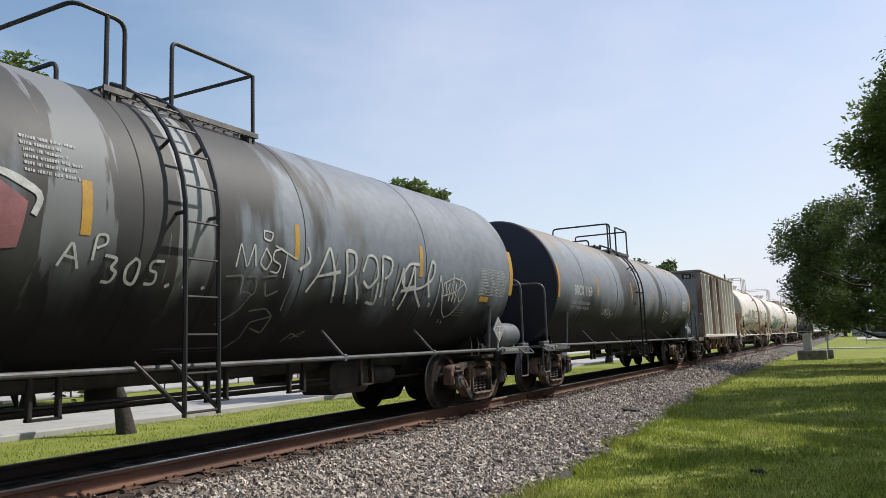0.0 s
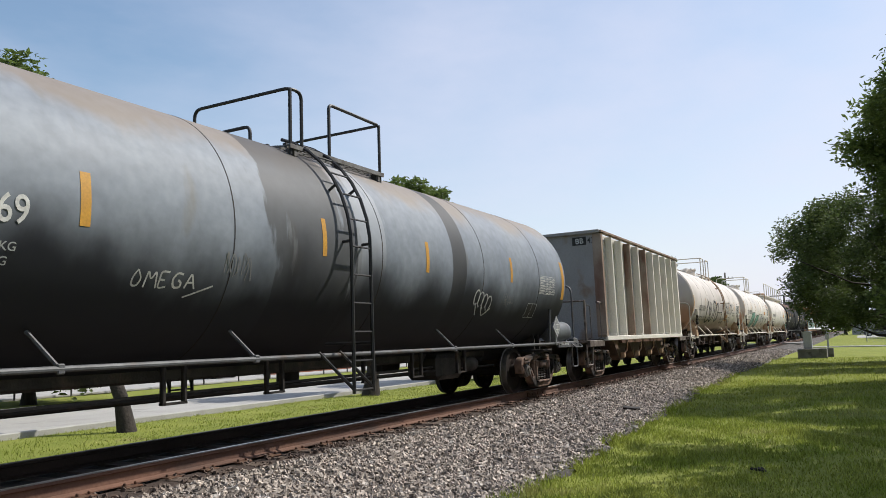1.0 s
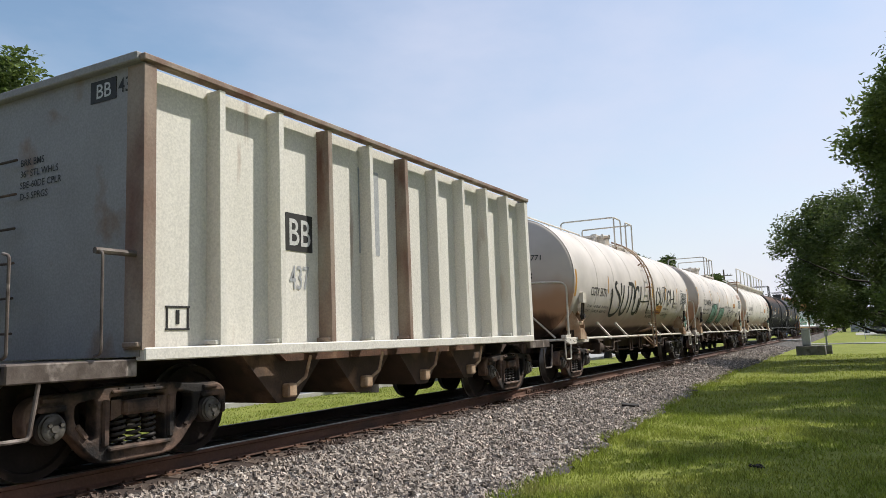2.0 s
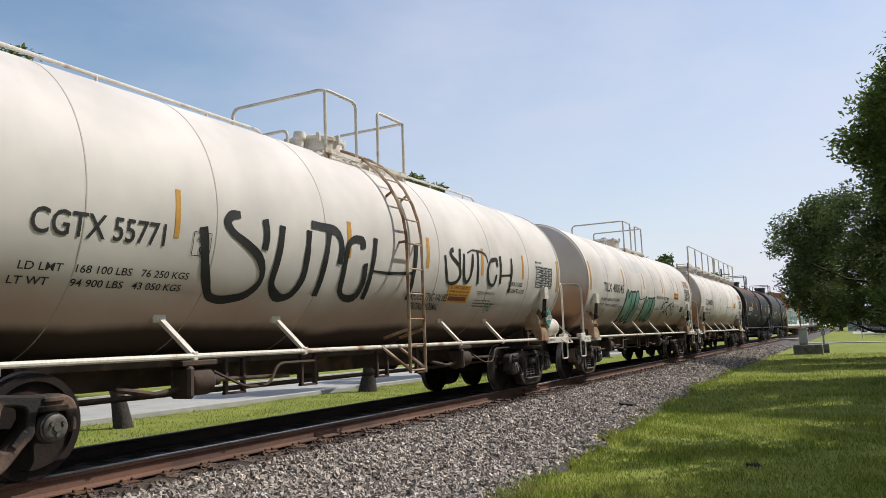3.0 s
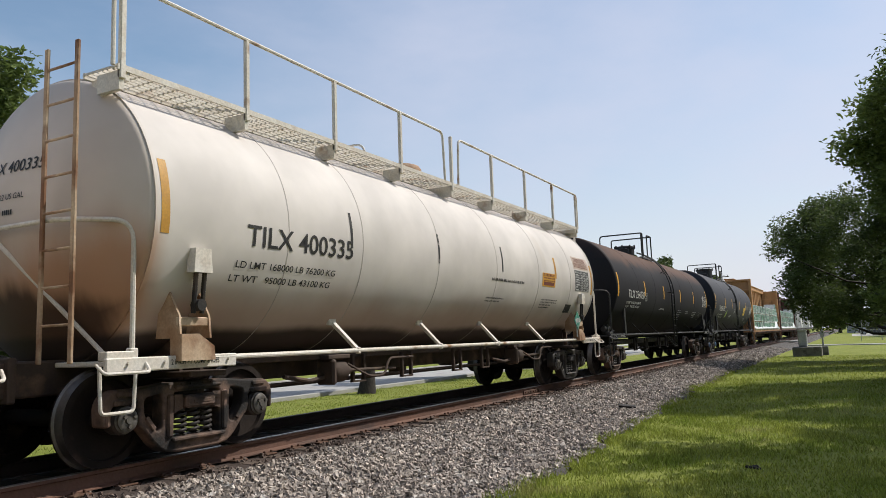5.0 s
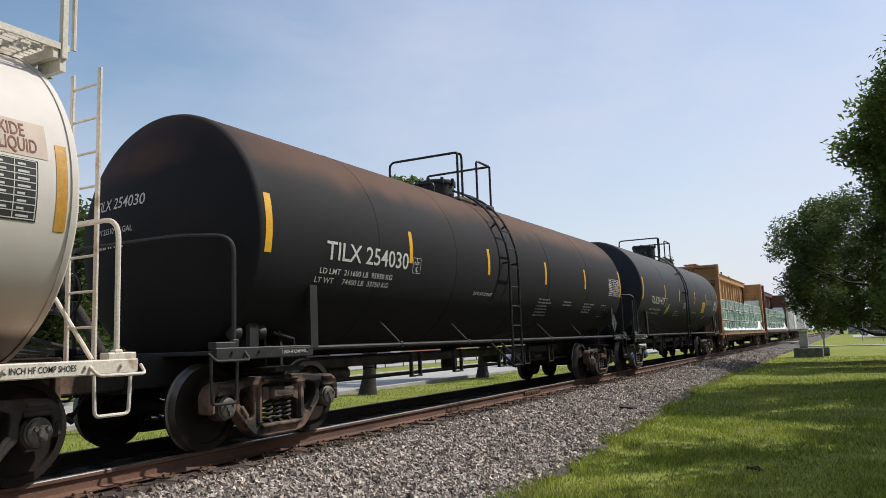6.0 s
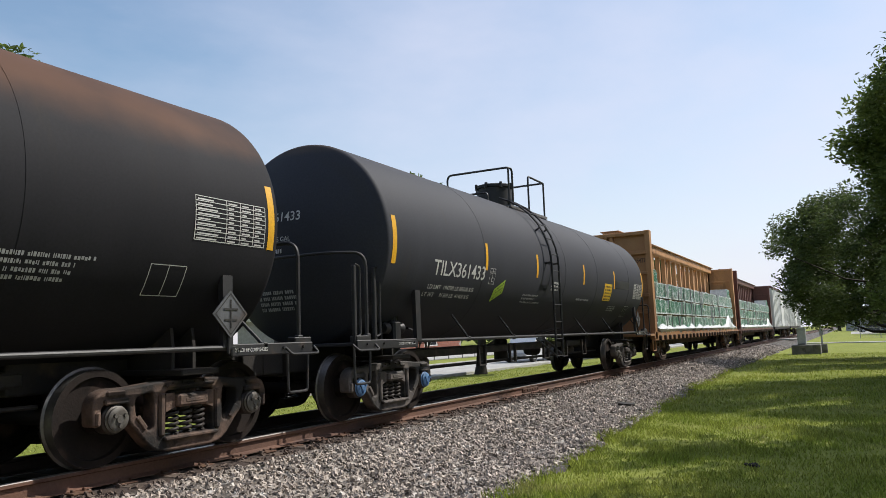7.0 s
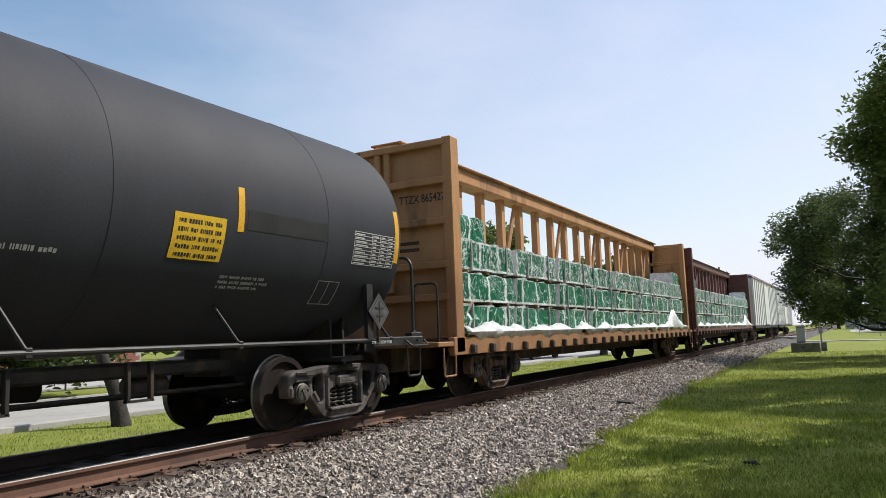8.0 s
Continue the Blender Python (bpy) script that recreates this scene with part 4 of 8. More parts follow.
def bolster_mesh(m):
    k = Mesh().box((0, 0, 0.60), (2.0, 0.40, 0.20), chamfer=0.03)
    for s in (1, -1):
        for t in (1, -1):
            k.prism([(t * 0.20, 0.50), (t * 0.31, 0.46), (t * 0.31, 0.64), (t * 0.20, 0.64)], s * 0.92, s * 1.10)
    for s in (-1, 1):
        k.box((s * 1.02, 0, 0.565), (0.28, 0.40, 0.13), chamfer=0.025)
        k.box((s * 1.15, 0, 0.565), (0.03, 0.24, 0.05), chamfer=0.01)
        k.box((s * 0.62, 0, 0.74), (0.16, 0.22, 0.08), chamfer=0.015)
        k.box((0, s * 0.52, 0.40), (1.55, 0.07, 0.10), chamfer=0.02)
        for t in (-0.62, 0.62):
            k.box((t, s * 0.47, 0.42), (0.10, 0.06, 0.30), chamfer=0.02)
    k.spin([(0.0, 0.80), (0.2, 0.80), (0.2, 0.68)], "z", n=20)
    return k.data("bolster", as_mats(m), 30)


WHEELSET, SPRING = wheelset_mesh(), spring_mesh()
SIDES = {m: side_frame_mesh(m) for m in ("truck", "truck_dark", "truck_grey")}
BOLSTERS = {m: bolster_mesh(m) for m in SIDES}
BEARING, BEARING_BLUE = bearing_mesh("cap"), bearing_mesh("cap_blue")


def add_truck(car, y, blue=False, m="truck"):
    """A three-piece truck: bolster, side frames, springs, bearings, two turning wheelsets."""
    t = part("truck", BOLSTERS[m], None, car, {"truck": "dusty brown cast steel railway truck", "truck_dark": "cast steel railway truck coloured black for shade", "truck_grey": "grey dust-coated cast steel railway truck"}[m], (0, y, 0))
    part("side_frame", SIDES[m], None, t)
    part("side_frame", SIDES[m], None, t, "", pose(0, 0, 0, 0, 0, 180))
    for x in (1.015, -1.015):
        for dy in (-0.17, 0.0, 0.17):
            part("spring", SPRING, None, t, "", (x, dy, 0))
    for dy in (-0.889, 0.889):
        w = part("wheelset", WHEELSET, None, t, "steel wheels with worn bright treads on an axle", (0, dy, WHEEL_R))
        WHEELS.append((w, dy))
        for s in (1, -1):
            part("bearing", BEARING_BLUE if blue and s > 0 else BEARING, None, t, "blue bearing cap" if blue and s > 0 else "", pose(s * 0.955, dy, WHEEL_R, 0, 0, 0 if s > 0 else 180))
    return t


def coupler_mesh():
    k = Mesh().box((0, -0.35, 0), (0.16, 0.75, 0.17), chamfer=0.02)
    k.prism([(-0.02, -0.15), (0.24, -0.15), (0.29, -0.05), (0.29, 0.12), (0.2, 0.15), (-0.02, 0.15)], -0.15, 0.02)
    k.box((0.12, 0.13, 0.0), (0.14, 0.22, 0.27), chamfer=0.05)
    k.spin([(0.0, -0.19), (0.045, -0.19), (0.045, 0.19), (0.0, 0.19)], "z", (0.1, 0.2, 0), 10)
    return k.data("coupler", as_mats("truck"), 30)


COUPLER = coupler_mesh()


def add_couplers(car, half):
    for s in (1, -1):
        part("coupler", COUPLER, None, car, "", pose(0, s * (half - 0.2), 0.84, 0, 0, 0 if s > 0 else 180))
        hose = pipe([(s * 0.3, s * (half - 0.55), 0.78), (s * 0.32, s * (half - 0.3), 0.5), (s * 0.12, s * (half - 0.06), 0.40), (0, s * (half - 0.02), 0.48)], 0.024, 0.1)
        part("air_hose", hose, "rubber", car, "black rubber brake hose")


def start_car(name, label, category, place):
    car = tagged(new(name), label, category, group="cars of the freight train")
    MOVING.append((car, place))
    return car


def brake_wheel(car, x, y, z, m):
    k = Mesh()
    k.tube([(x + 0.27 * math.cos(a), y, z + 0.27 * math.sin(a)) for a in [i * math.pi / 12 for i in range(25)]], 0.016, 6, caps=False)
    for i in range(5):
        a = i * 2 * math.pi / 5
        k.tube([(x, y + 0.04, z), (x + 0.27 * math.cos(a), y, z + 0.27 * math.sin(a))], 0.012, 6)
    k.box((x, y + 0.1, z), (0.16, 0.14, 0.18), chamfer=0.02)
    part("brake_wheel", k, m, car, "spoked hand brake wheel")


# ---- tank cars ----


KNUCKLE, FLARE = 0.09, radians(31)     # rounded rim of a tank head, and the slope where its dished crown begins


def head_depth(rho, r):
    """How far a tank head stands out at a distance rho from the tank's axis."""
    rim = r - KNUCKLE + KNUCKLE * math.sin(FLARE)
    if rho <= rim:
        return KNUCKLE * math.cos(FLARE) + rim * math.tan(FLARE) / 2 * (1 - (rho / rim) ** 2)
    return math.sqrt(max(0.0, KNUCKLE ** 2 - (rho - r + KNUCKLE) ** 2))


def head_profile(half, r, grow=1.0):
    rim = r - KNUCKLE + KNUCKLE * math.sin(FLARE)
    rhos = [max(0.0005, rim * i / 10) for i in range(11)]
    rhos += [r - KNUCKLE + KNUCKLE * math.sin(FLARE + (math.pi / 2 - FLARE) * i / 8) for i in range(1, 9)]
    return [(q * grow, -half - head_depth(q, r) * grow) for q in rhos]


def tank_body(half, r, zc, shift=0.0, n=112):
    prof = head_profile(half, r)
    mid = [(r, -half * 0.5), (r, 0), (r, half * 0.5)]
    return Mesh().spin(prof + mid + [(p, -h) for p, h in reversed(prof)], "y", (0, shift, zc), n)


def ring(car, y, skin, m, w=0.012, lift=0.0035, name="weld_seam"):
    k = Mesh().spin([(skin.r, y - w / 2), (skin.r + lift, y - w / 2), (skin.r + lift, y + w / 2), (skin.r, y + w / 2)], "y", (0, 0, skin.z), 96)
    part(name, k, m, car, "")


def running_gear(car, spec, steel, under, sill_z, side_x=1.36):
    """Sills, saddles, running pipes with their brackets, end platforms, rails, steps and brake rigging."""
    half, ts, hl, r, zc = spec["half"], spec["ts"], spec["hl"], spec["r"], spec["zc"]
    for s in (1, -1):
        k = Mesh().box((0, s * (ts + 0.25), 0.86), (0.66, 2 * (hl - ts) - 0.5, 0.34), chamfer=0.02)
        k.box((0, s * (hl - 0.42), 0.86), (0.8, 0.08, 0.42), chamfer=0.015)
        part("stub_sill", k, under, car)
        saddle = Mesh()
        o = [(-1.0, 0.86), (1.0, 0.86), (1.0, 1.1)] + [((r + 0.01) * math.sin(a), zc - (r + 0.01) * math.cos(a)) for a in [radians(d) for d in (40, 20, 0, -20, -40)]] + [(-1.0, 1.1)]
        saddle.slab(o, s * ts - 0.16, s * ts - 0.12)
        saddle.slab(o, s * ts + 0.12, s * ts + 0.16)
        saddle.box((0, s * ts, 0.84), (2.5, 0.5, 0.06), chamfer=0.01)
        part("saddle", saddle, under, car, "welded tank saddle over the truck")
        x = side_x
        part("running_pipe", Mesh().tube([(s * x, -ts - 0.35, sill_z), (s * x, ts + 0.35, sill_z)], 0.028, 10), steel, car, "long tubular handrail along the sill")
        deck_y, edge_y, edge_l = (hl - 0.92, hl - 0.98, 1.35) if s > 0 else (1.30 - hl, 1.43 - hl, 1.58)
        plat = Mesh().box((0, deck_y, sill_z - 0.02), (2 * x + 0.03, 0.85, 0.05), chamfer=0.01)
        for e in (1, -1):
            plat.box((e * x, edge_y, sill_z - 0.03), (0.05, edge_l, 0.13), chamfer=0.01)
            plat.box((e * (x - 0.05), edge_y + s * (edge_l / 2 - 0.16), sill_z + 0.05), (0.12, 0.30, 0.09), chamfer=0.01)
            for q in (-0.42, 0.1, 0.36):
                plat.spin([(0.0, e * 0.04), (0.016, e * 0.04), (0.016, 0.0)], "x", (e * (x + 0.01), edge_y + s * q * edge_l, sill_z - 0.02), 6)
        part("end_platform", plat, steel, car)
        ye = hl - 0.56 if s > 0 else 0.78 - hl
        yb = hl - 0.50 if s > 0 else 0.95 - hl
        clear = half + 0.58
        yo = s * max(clear, abs(yb))
        hz = 2.31
        part("end_rail", pipe([(x - 0.03, yb, sill_z), (x - 0.03, yb, hz), (0.85, yo, hz), (-0.85, yo, hz), (-x + 0.03, yb, hz), (-x + 0.03, yb, sill_z)], 0.024, 0.2), steel, car, "bent pipe end railing round the tank head")
        part("rail_foot", Mesh().box((x - 0.03, yb, sill_z + 0.05), (0.07, 0.09, 0.14), chamfer=0.01), steel, car)
        if steel == "white_steel":
            part("rail_brace", Mesh().tube([(-0.2, yo, hz - 0.02), (1.0, yb, sill_z + 0.03)], 0.022, 8), steel, car, "slanting pipe brace")
        drop = 0.45 if steel == "white_steel" else 0.54
        for e in (1, -1):
            part("corner_step", pipe([(e * x, ye - 0.19, sill_z - 0.04), (e * x, ye - 0.17, sill_z - drop), (e * x, ye + 0.17, sill_z - drop), (e * x, ye + 0.19, sill_z - 0.04)], 0.017, 0.05), steel, car, "bent rod stirrup step")
            part("grab_iron", pipe([(e * (x + 0.02), ye - 0.24, sill_z - 0.02), (e * (x + 0.11), ye - 0.22, sill_z - 0.10), (e * (x + 0.11), ye + 0.26, sill_z - 0.10), (e * (x + 0.02), ye + 0.28, sill_z - 0.02)], 0.015, 0.04), steel, car)
            if steel == "black_steel":
                leg = Mesh().slab([(e * (x - 0.03), sill_z), (e * (x + 0.03), sill_z), (e * (x + 0.02), sill_z + 0.76), (e * (x - 0.22), sill_z + 0.80), (e * (x - 0.24), sill_z + 0.73), (e * (x - 0.05), sill_z + 0.69)], (ts + 0.24 if s > 0 else 0.29 - ts) - 0.07, (ts + 0.24 if s > 0 else 0.29 - ts) + 0.07)
                part("support_leg", leg, steel, car, "bent plate bracket from platform to tank")
            elif not spec.get("sill"):
                part("support_leg", Mesh().tube([(e * (x - 0.02), s * (half - 0.55 if ts < half - 0.6 else half - 0.75), sill_z), (e * (r * 0.93), s * (half - 0.75), zc - r * 0.42)], 0.034, 8), steel, car, "tubular leg from platform to tank")
    wide = steel == "white_steel"
    for e in (1, -1):
        for y in spec["feet"]:
            a = radians(-44)
            k = Mesh().tube([(e * side_x, y, sill_z), (e * (r + 0.01) * math.cos(a), y - (0.2 if wide else 0.13), zc + (r + 0.01) * math.sin(a))], 0.034 if wide else 0.019, 4 if wide else 6)
            k.box((e * side_x, y, sill_z), (0.05, 0.07, 0.09), chamfer=0.01)
            if wide:
                k.box((e * (r + 0.005) * math.cos(a), y - 0.21, zc + (r + 0.005) * math.sin(a)), (0.05, 0.16, 0.09), chamfer=0.01)
            part("sill_bracket", k, steel, car)
    rig = Mesh()
    for dx, z in ((0.55, 0.60), (-0.25, 0.52)):
        rig.tube([(dx, -ts + 1.3, z), (dx, ts - 1.3, z)], 0.022, 6)
    for i, y in enumerate((-0.62, -0.3, 0.12, 0.4, 0.72)):
        yy = y * ts * 0.72
        rig.box((0.75, yy, 0.74), (0.06, 0.05, 0.40), chamfer=0.01)
        rig.box((0.75, yy + 0.28, 0.74), (0.06, 0.05, 0.40), chamfer=0.01)
        rig.box((0.75, yy + 0.14, 0.55), (0.06, 0.33, 0.025))
    rig.spin([(0.0, -0.3), (0.13, -0.28), (0.15, 0.28), (0.0, 0.3)], "y", (-0.5, ts * 0.45, 0.7), 14)
    part("brake_rigging", rig, under, car, "brake rods with hanging brackets under the tank")
    gear = Mesh().box((0, 0, 0.84), (0.7, 2 * ts - 2.6, 0.16), chamfer=0.03)
    if steel == "white_steel":
        for s in (1, -1):
            y = s * (ts - 2.7)
            gear.box((0.82, y - 0.16, 0.72), (0.30, 0.10, 0.34), chamfer=0.03)
            gear.spin([(0.0, -0.10), (0.13, -0.10), (0.15, -0.06), (0.15, 0.16), (0.12, 0.20), (0.06, 0.24), (0.06, 0.34), (0.0, 0.34)], "y", (0.82, y, 0.72), 18)
            gear.tube([(0.82, y + 0.34, 0.72), (0.86, y + 1.5, 0.70)], 0.025, 8)
            gear.tube(bend([(0.9, y + 0.2, 0.82), (1.0, y + 0.6, 0.62), (1.0, y + 1.0, 0.62), (0.95, y + 1.2, 0.86), (0.95, y + 1.9, 0.86)], 0.12), 0.018, 6)
            gear.box((0.86, y - 0.02, 0.92), (0.16, 0.5, 0.06), chamfer=0.01)
            gear.tube([(0.8, y - 0.13, 0.66), (0.8, y - 0.5, 0.62), (0.7, y - 0.9, 0.7)], 0.03, 8)
            gear.tube([(0.8, y, 0.86), (0.5, y, 0.95)], 0.04, 6)
    elif steel == "grey_steel":
        y = ts - 3.3
        gear.box((0.3, y, 0.66), (0.7, 0.9, 0.46), chamfer=0.08)
        gear.spin([(0.0, -0.30), (0.11, -0.28), (0.14, -0.2), (0.14, 0.2), (0.11, 0.28), (0.0, 0.30)], "y", (0.5, y + 0.9, 0.66), 16)
        gear.tube([(0.5, y - 0.4, 0.66), (0.55, -ts + 2.0, 0.62)], 0.022, 6)
    else:
        for s in (1, -1):
            gear.spin([(0.0, -0.28), (0.10, -0.26), (0.12, -0.2), (0.12, 0.2), (0.10, 0.26), (0.0, 0.28)], "y", (0.1, s * (ts - 2.4), 0.66), 14)
    part("brake_gear", gear, under if steel == "white_steel" else "truck_dark", car, "sooty brake cylinders and boxes under the tank")
    add_couplers(car, hl)
    for s in (1, -1):
        # white cars' rear trucks get the darker steel in place of shade
        add_truck(car, s * ts, spec.get("blue") == s, spec.get("truck", ("truck_dark" if steel == "white_steel" and s > 0 else "truck")))
    if spec.get("sill"):
        k = Mesh().box((0, 0, 0.82), (0.72, 2 * ts - 1.0, 0.30), chamfer=0.01)
        k.box((0.55, 0, 0.93), (0.25, 2 * ts - 1.6, 0.08), chamfer=0.01)
        part("centre_sill", k, "under_brown", car, "dirty brown continuous centre sill")
    k = Mesh().spin([(0.0, -0.25), (0.16, -0.25), (0.16, 0.2), (0.10, 0.3), (0.0, 0.3)], "z", (0, -0.2, 0.78), 16)
    part("outlet_valve", k, under, car)


def shoe_note(car, y, z, x=1.3885, m="ink_white", w=0.62):
    """The stencil on the platform's edge."""
    part("stencil", lettering("2 INCH HF COMP SHOES", 0.085 * w, lambda a, b: (x, y + a, z + b), w), m, car)


def stripes(car, skin, spots, m, w=0.10, deg=9.0):
    for y, d, wide, h in spots:
        part("reflector", skin.patch(y - wide / 2, y + wide / 2, d - h, d + h), m, car, "amber reflective strip")


def placard(car, x, y, z, m, word, rim, size=0.27):
    o = [(0, -size), (size, 0), (0, size), (-size, 0)]
    k = Mesh().prism([(y + a, z + b) for a, b in o], x, x + 0.012)
    board = part("placard", k, m, car, "diamond hazard placard on a bracket")
    i = [(0, -size * 0.88), (size * 0.88, 0), (0, size * 0.88), (-size * 0.88, 0)]
    e = [(a * 0.93, b * 0.93) for a, b in i]
    q = Mesh().add([(x + 0.015, y + a, z + b) for a, b in i + e], [(j, (j + 1) % 4, 4 + (j + 1) % 4, 4 + j) for j in range(4)])
    part("border", q, rim, board)
    if word:
        if rim == "ink_white":
            part("panel", Mesh().box((x + 0.014, y, z), (0.006, size * 1.12, size * 0.42)), "placard", board)
        part("number", lettering(word, size * 0.34, lambda a, b: (x + 0.0185, y - size * 0.47 + a, z - size * 0.15 + b), size * 0.94), "ink_black", board)
        part("class_mark", lettering("2", size * 0.26, lambda a, b: (x + 0.016, y - size * 0.08 + a, z - size * 0.72 + b)), rim, board)
    else:
        for dz, a, b in ((0.0, 0.02, size * 1.2), (0.05, size * 0.8, 0.02), (-0.06, size * 0.7, 0.02)):
            part("slot", Mesh().box((x + 0.016 + abs(dz) * 0.02, y, z + dz), (0.006, a, b)), rim, board)
    part("placard_post", Mesh().tube([(x - 0.02, y, z - size - 0.16), (x - 0.02, y, z)], 0.018, 6), rim, board)


def reservoir(car, x, y, z, m, length=0.72, r=0.19):
    k = Mesh().spin([(0.0, -length / 2 - 0.05), (r * 0.6, -length / 2 - 0.04), (r, -length / 2 + 0.02), (r, length / 2 - 0.02), (r * 0.6, length / 2 + 0.04), (0.0, length / 2 + 0.05)], "y", (x, y, z), 24)
    for s in (-1, 1):
        k.spin([(r + 0.008, s * length * 0.3 - 0.02), (r + 0.008, s * length * 0.3 + 0.02)], "y", (x, y, z), 24)
        k.box((x, y + s * length * 0.32, z - r), (0.3, 0.06, 0.1))
    part("air_reservoir", k, m, car, "horizontal air brake reservoir")


def side_ladder(car, y, skin, m, low, side=1, width=0.42):
    """A ladder that follows the tank from below the sill up to the platform."""
    lad = Mesh()
    off = 0.13
    path = [(skin.r + off, low), (skin.r + off, skin.z - 0.1)]
    path += [((skin.r + off) * math.cos(radians(d)), skin.z + (skin.r + off) * math.sin(radians(d))) for d in (5, 14, 24, 34, 44, 54, 64, 72)]
    for e in (-1, 1):
        lad.tube([(side * x, y + e * width / 2, z) for x, z in path], 0.024, 6)
    body = part("ladder", lad, m, car, "steel ladder curving up the tank's side")
    zs, total = [], 0.0
    pts = [Vector((p[0], 0, p[1])) for p in path]
    dist = 0.04
    for a, b in zip(pts, pts[1:]):
        seg = (b - a).length
        while total + seg >= dist:
            zs.append(a.lerp(b, (dist - total) / seg))
            dist += 0.36
        total += seg
    for p in zs:
        part("rung", Mesh().tube([(side * p.x, y - width / 2, p.z), (side * p.x, y + width / 2, p.z)], 0.013, 6), m, body)
    for d in (2, 30):
        for e in (-1, 1):
            a, b = skin.at(y + e * width / 2, d, 0), skin.at(y + e * width / 2, d, off)
            part("standoff", Mesh().tube([(side * a.x, a.y, a.z), (side * b.x, b.y, b.z)], 0.02, 6), m, body)
    k = Mesh()
    for e in (-1, 1):
        k.tube([(side * (skin.r + off), y + e * width / 2, low + 0.05), (side * 1.36, y + e * (width / 2) - 0.35, 1.02)], 0.022, 6)
        k.tube([(side * (skin.r + off), y + e * width / 2, low + 0.62), (side * 1.2, y + e * width / 2, 1.12)], 0.022, 6)
    part("ladder_brace", k, m, body)


def grating(car, x0, x1, y0, y1, z, m):
    k = Mesh()
    n = max(3, int((x1 - x0) / 0.07))
    for i in range(n + 1):
        x = x0 + (x1 - x0) * i / n
        k.box((x, (y0 + y1) / 2, z), (0.012 if 0 < i < n else 0.03, y1 - y0, 0.035 if 0 < i < n else 0.06))
    for i in range(int((y1 - y0) / 0.16) + 1):
        k.box(((x0 + x1) / 2, y0 + i * 0.16, z + 0.008), (x1 - x0, 0.012, 0.02))
    for y in (y0 + 0.12, (y0 + y1) / 2, y1 - 0.12):
        k.box(((x0 + x1) / 2, y, z - 0.07), (x1 - x0, 0.05, 0.09))
    part("walkway_grating", k, m, car, "steel grating walkway on the tank top")


def top_platform(car, skin, y0, y1, gap, m, dome, z, head, x=0.85, bow=0.0):
    """Walkways either side of the dome, bent pipe guards across both ends with a gap at the ladder, and the dome."""
    top = skin.z + skin.r
    for s in (1, -1):
        a, b = (0.40, x + 0.03) if s > 0 else (-x - 0.03, -0.40)
        grating(car, a, b, y0 - 0.05, y1 + 0.05, z, "grate" if m != "white_steel" else "white_steel")
        for y in (y0 + 0.12, y1 - 0.12, (y0 + y1) / 2):
            part("platform_leg", Mesh().box((s * (x - 0.04), y, z - 0.1), (0.05, 0.06, 0.22)), m, car)
    r = 0.024
    g0, g1 = gap
    part("end_guard", pipe([(-x, y0 - 0.05 - bow, z), (-x, y0 - 0.05 - bow, head), (x, y0 - 0.02 - bow, head), (x, g0, head), (x, g0, z)], r, 0.13), m, car, "bent pipe guard across the platform end")
    part("guard_post", Mesh().tube([(x, y0, z - 0.1), (x, y0, head - 0.01)], r, 8), m, car)
    part("end_guard", pipe([(x, g1, z), (x, g1, head), (x, y1, head), (-x, y1, head), (-x, y1, z)], r, 0.08), m, car, "bent pipe guard across the platform end")
    part("guard_post", Mesh().tube([(x, y1, z - 0.15), (x, y1, head)], r, 8), m, car)
    part("side_guard", pipe([(-x, y0, z), (-x, y0, z + 0.45), (-x, y1, z + 0.45), (-x, y1, z)], r, 0.15), m, car, "low pipe railing")
    part("low_loop", pipe([(0.30, y0 - 0.16, z - 0.05), (0.30, y0 - 0.16, top + 0.18), (-0.45, y0 - 0.16, top + 0.18), (-0.45, y0 - 0.16, z - 0.05)], r, 0.1), m, car, "low bent pipe loop")
    dr, dh, dm = dome
    k = Mesh().spin([(0.0, dh + 0.05), (dr * 0.5, dh + 0.05), (dr, dh + 0.02), (dr * 1.06, dh), (dr * 1.06, dh - 0.05), (dr, dh - 0.06), (dr, -0.25)], "z", (0, (y0 + y1) / 2 - 0.2, top), 28)
    for j in range(8):
        a = j * math.pi / 4
        k.box((dr * 1.05 * math.cos(a), (y0 + y1) / 2 - 0.2 + dr * 1.05 * math.sin(a), top + dh - 0.02), (0.06, 0.06, 0.14), chamfer=0.01)
    part("manway", k, dm, car, "bolted manway dome")
    if m != "white_steel":
        return
    v = Mesh().spin([(0.0, 0.3), (0.09, 0.3), (0.1, 0.2), (0.06, 0.18), (0.06, -0.2)], "z", (0.1, y0 + 0.35, top), 12)
    v.spin([(0.0, 0.2), (0.07, 0.2), (0.07, -0.2)], "z", (-0.15, y0 + 0.65, top), 12)
    part("safety_valve", v, dm, car)


def tank_car(name, label, place, spec, body, steel, under, seams, seam_mat, sill_z):
    car = start_car(name, label, "tank car", place)
    skin = Skin(spec["r"], spec["zc"])
    part("tank", tank_body(spec["half"], spec["r"], spec["zc"], spec.get("shift", 0.0)), body, car, "", smooth=60)
    for y in seams:
        ring(car, y, skin, seam_mat)
    running_gear(car, spec, steel, under, sill_z)
    return car, skin


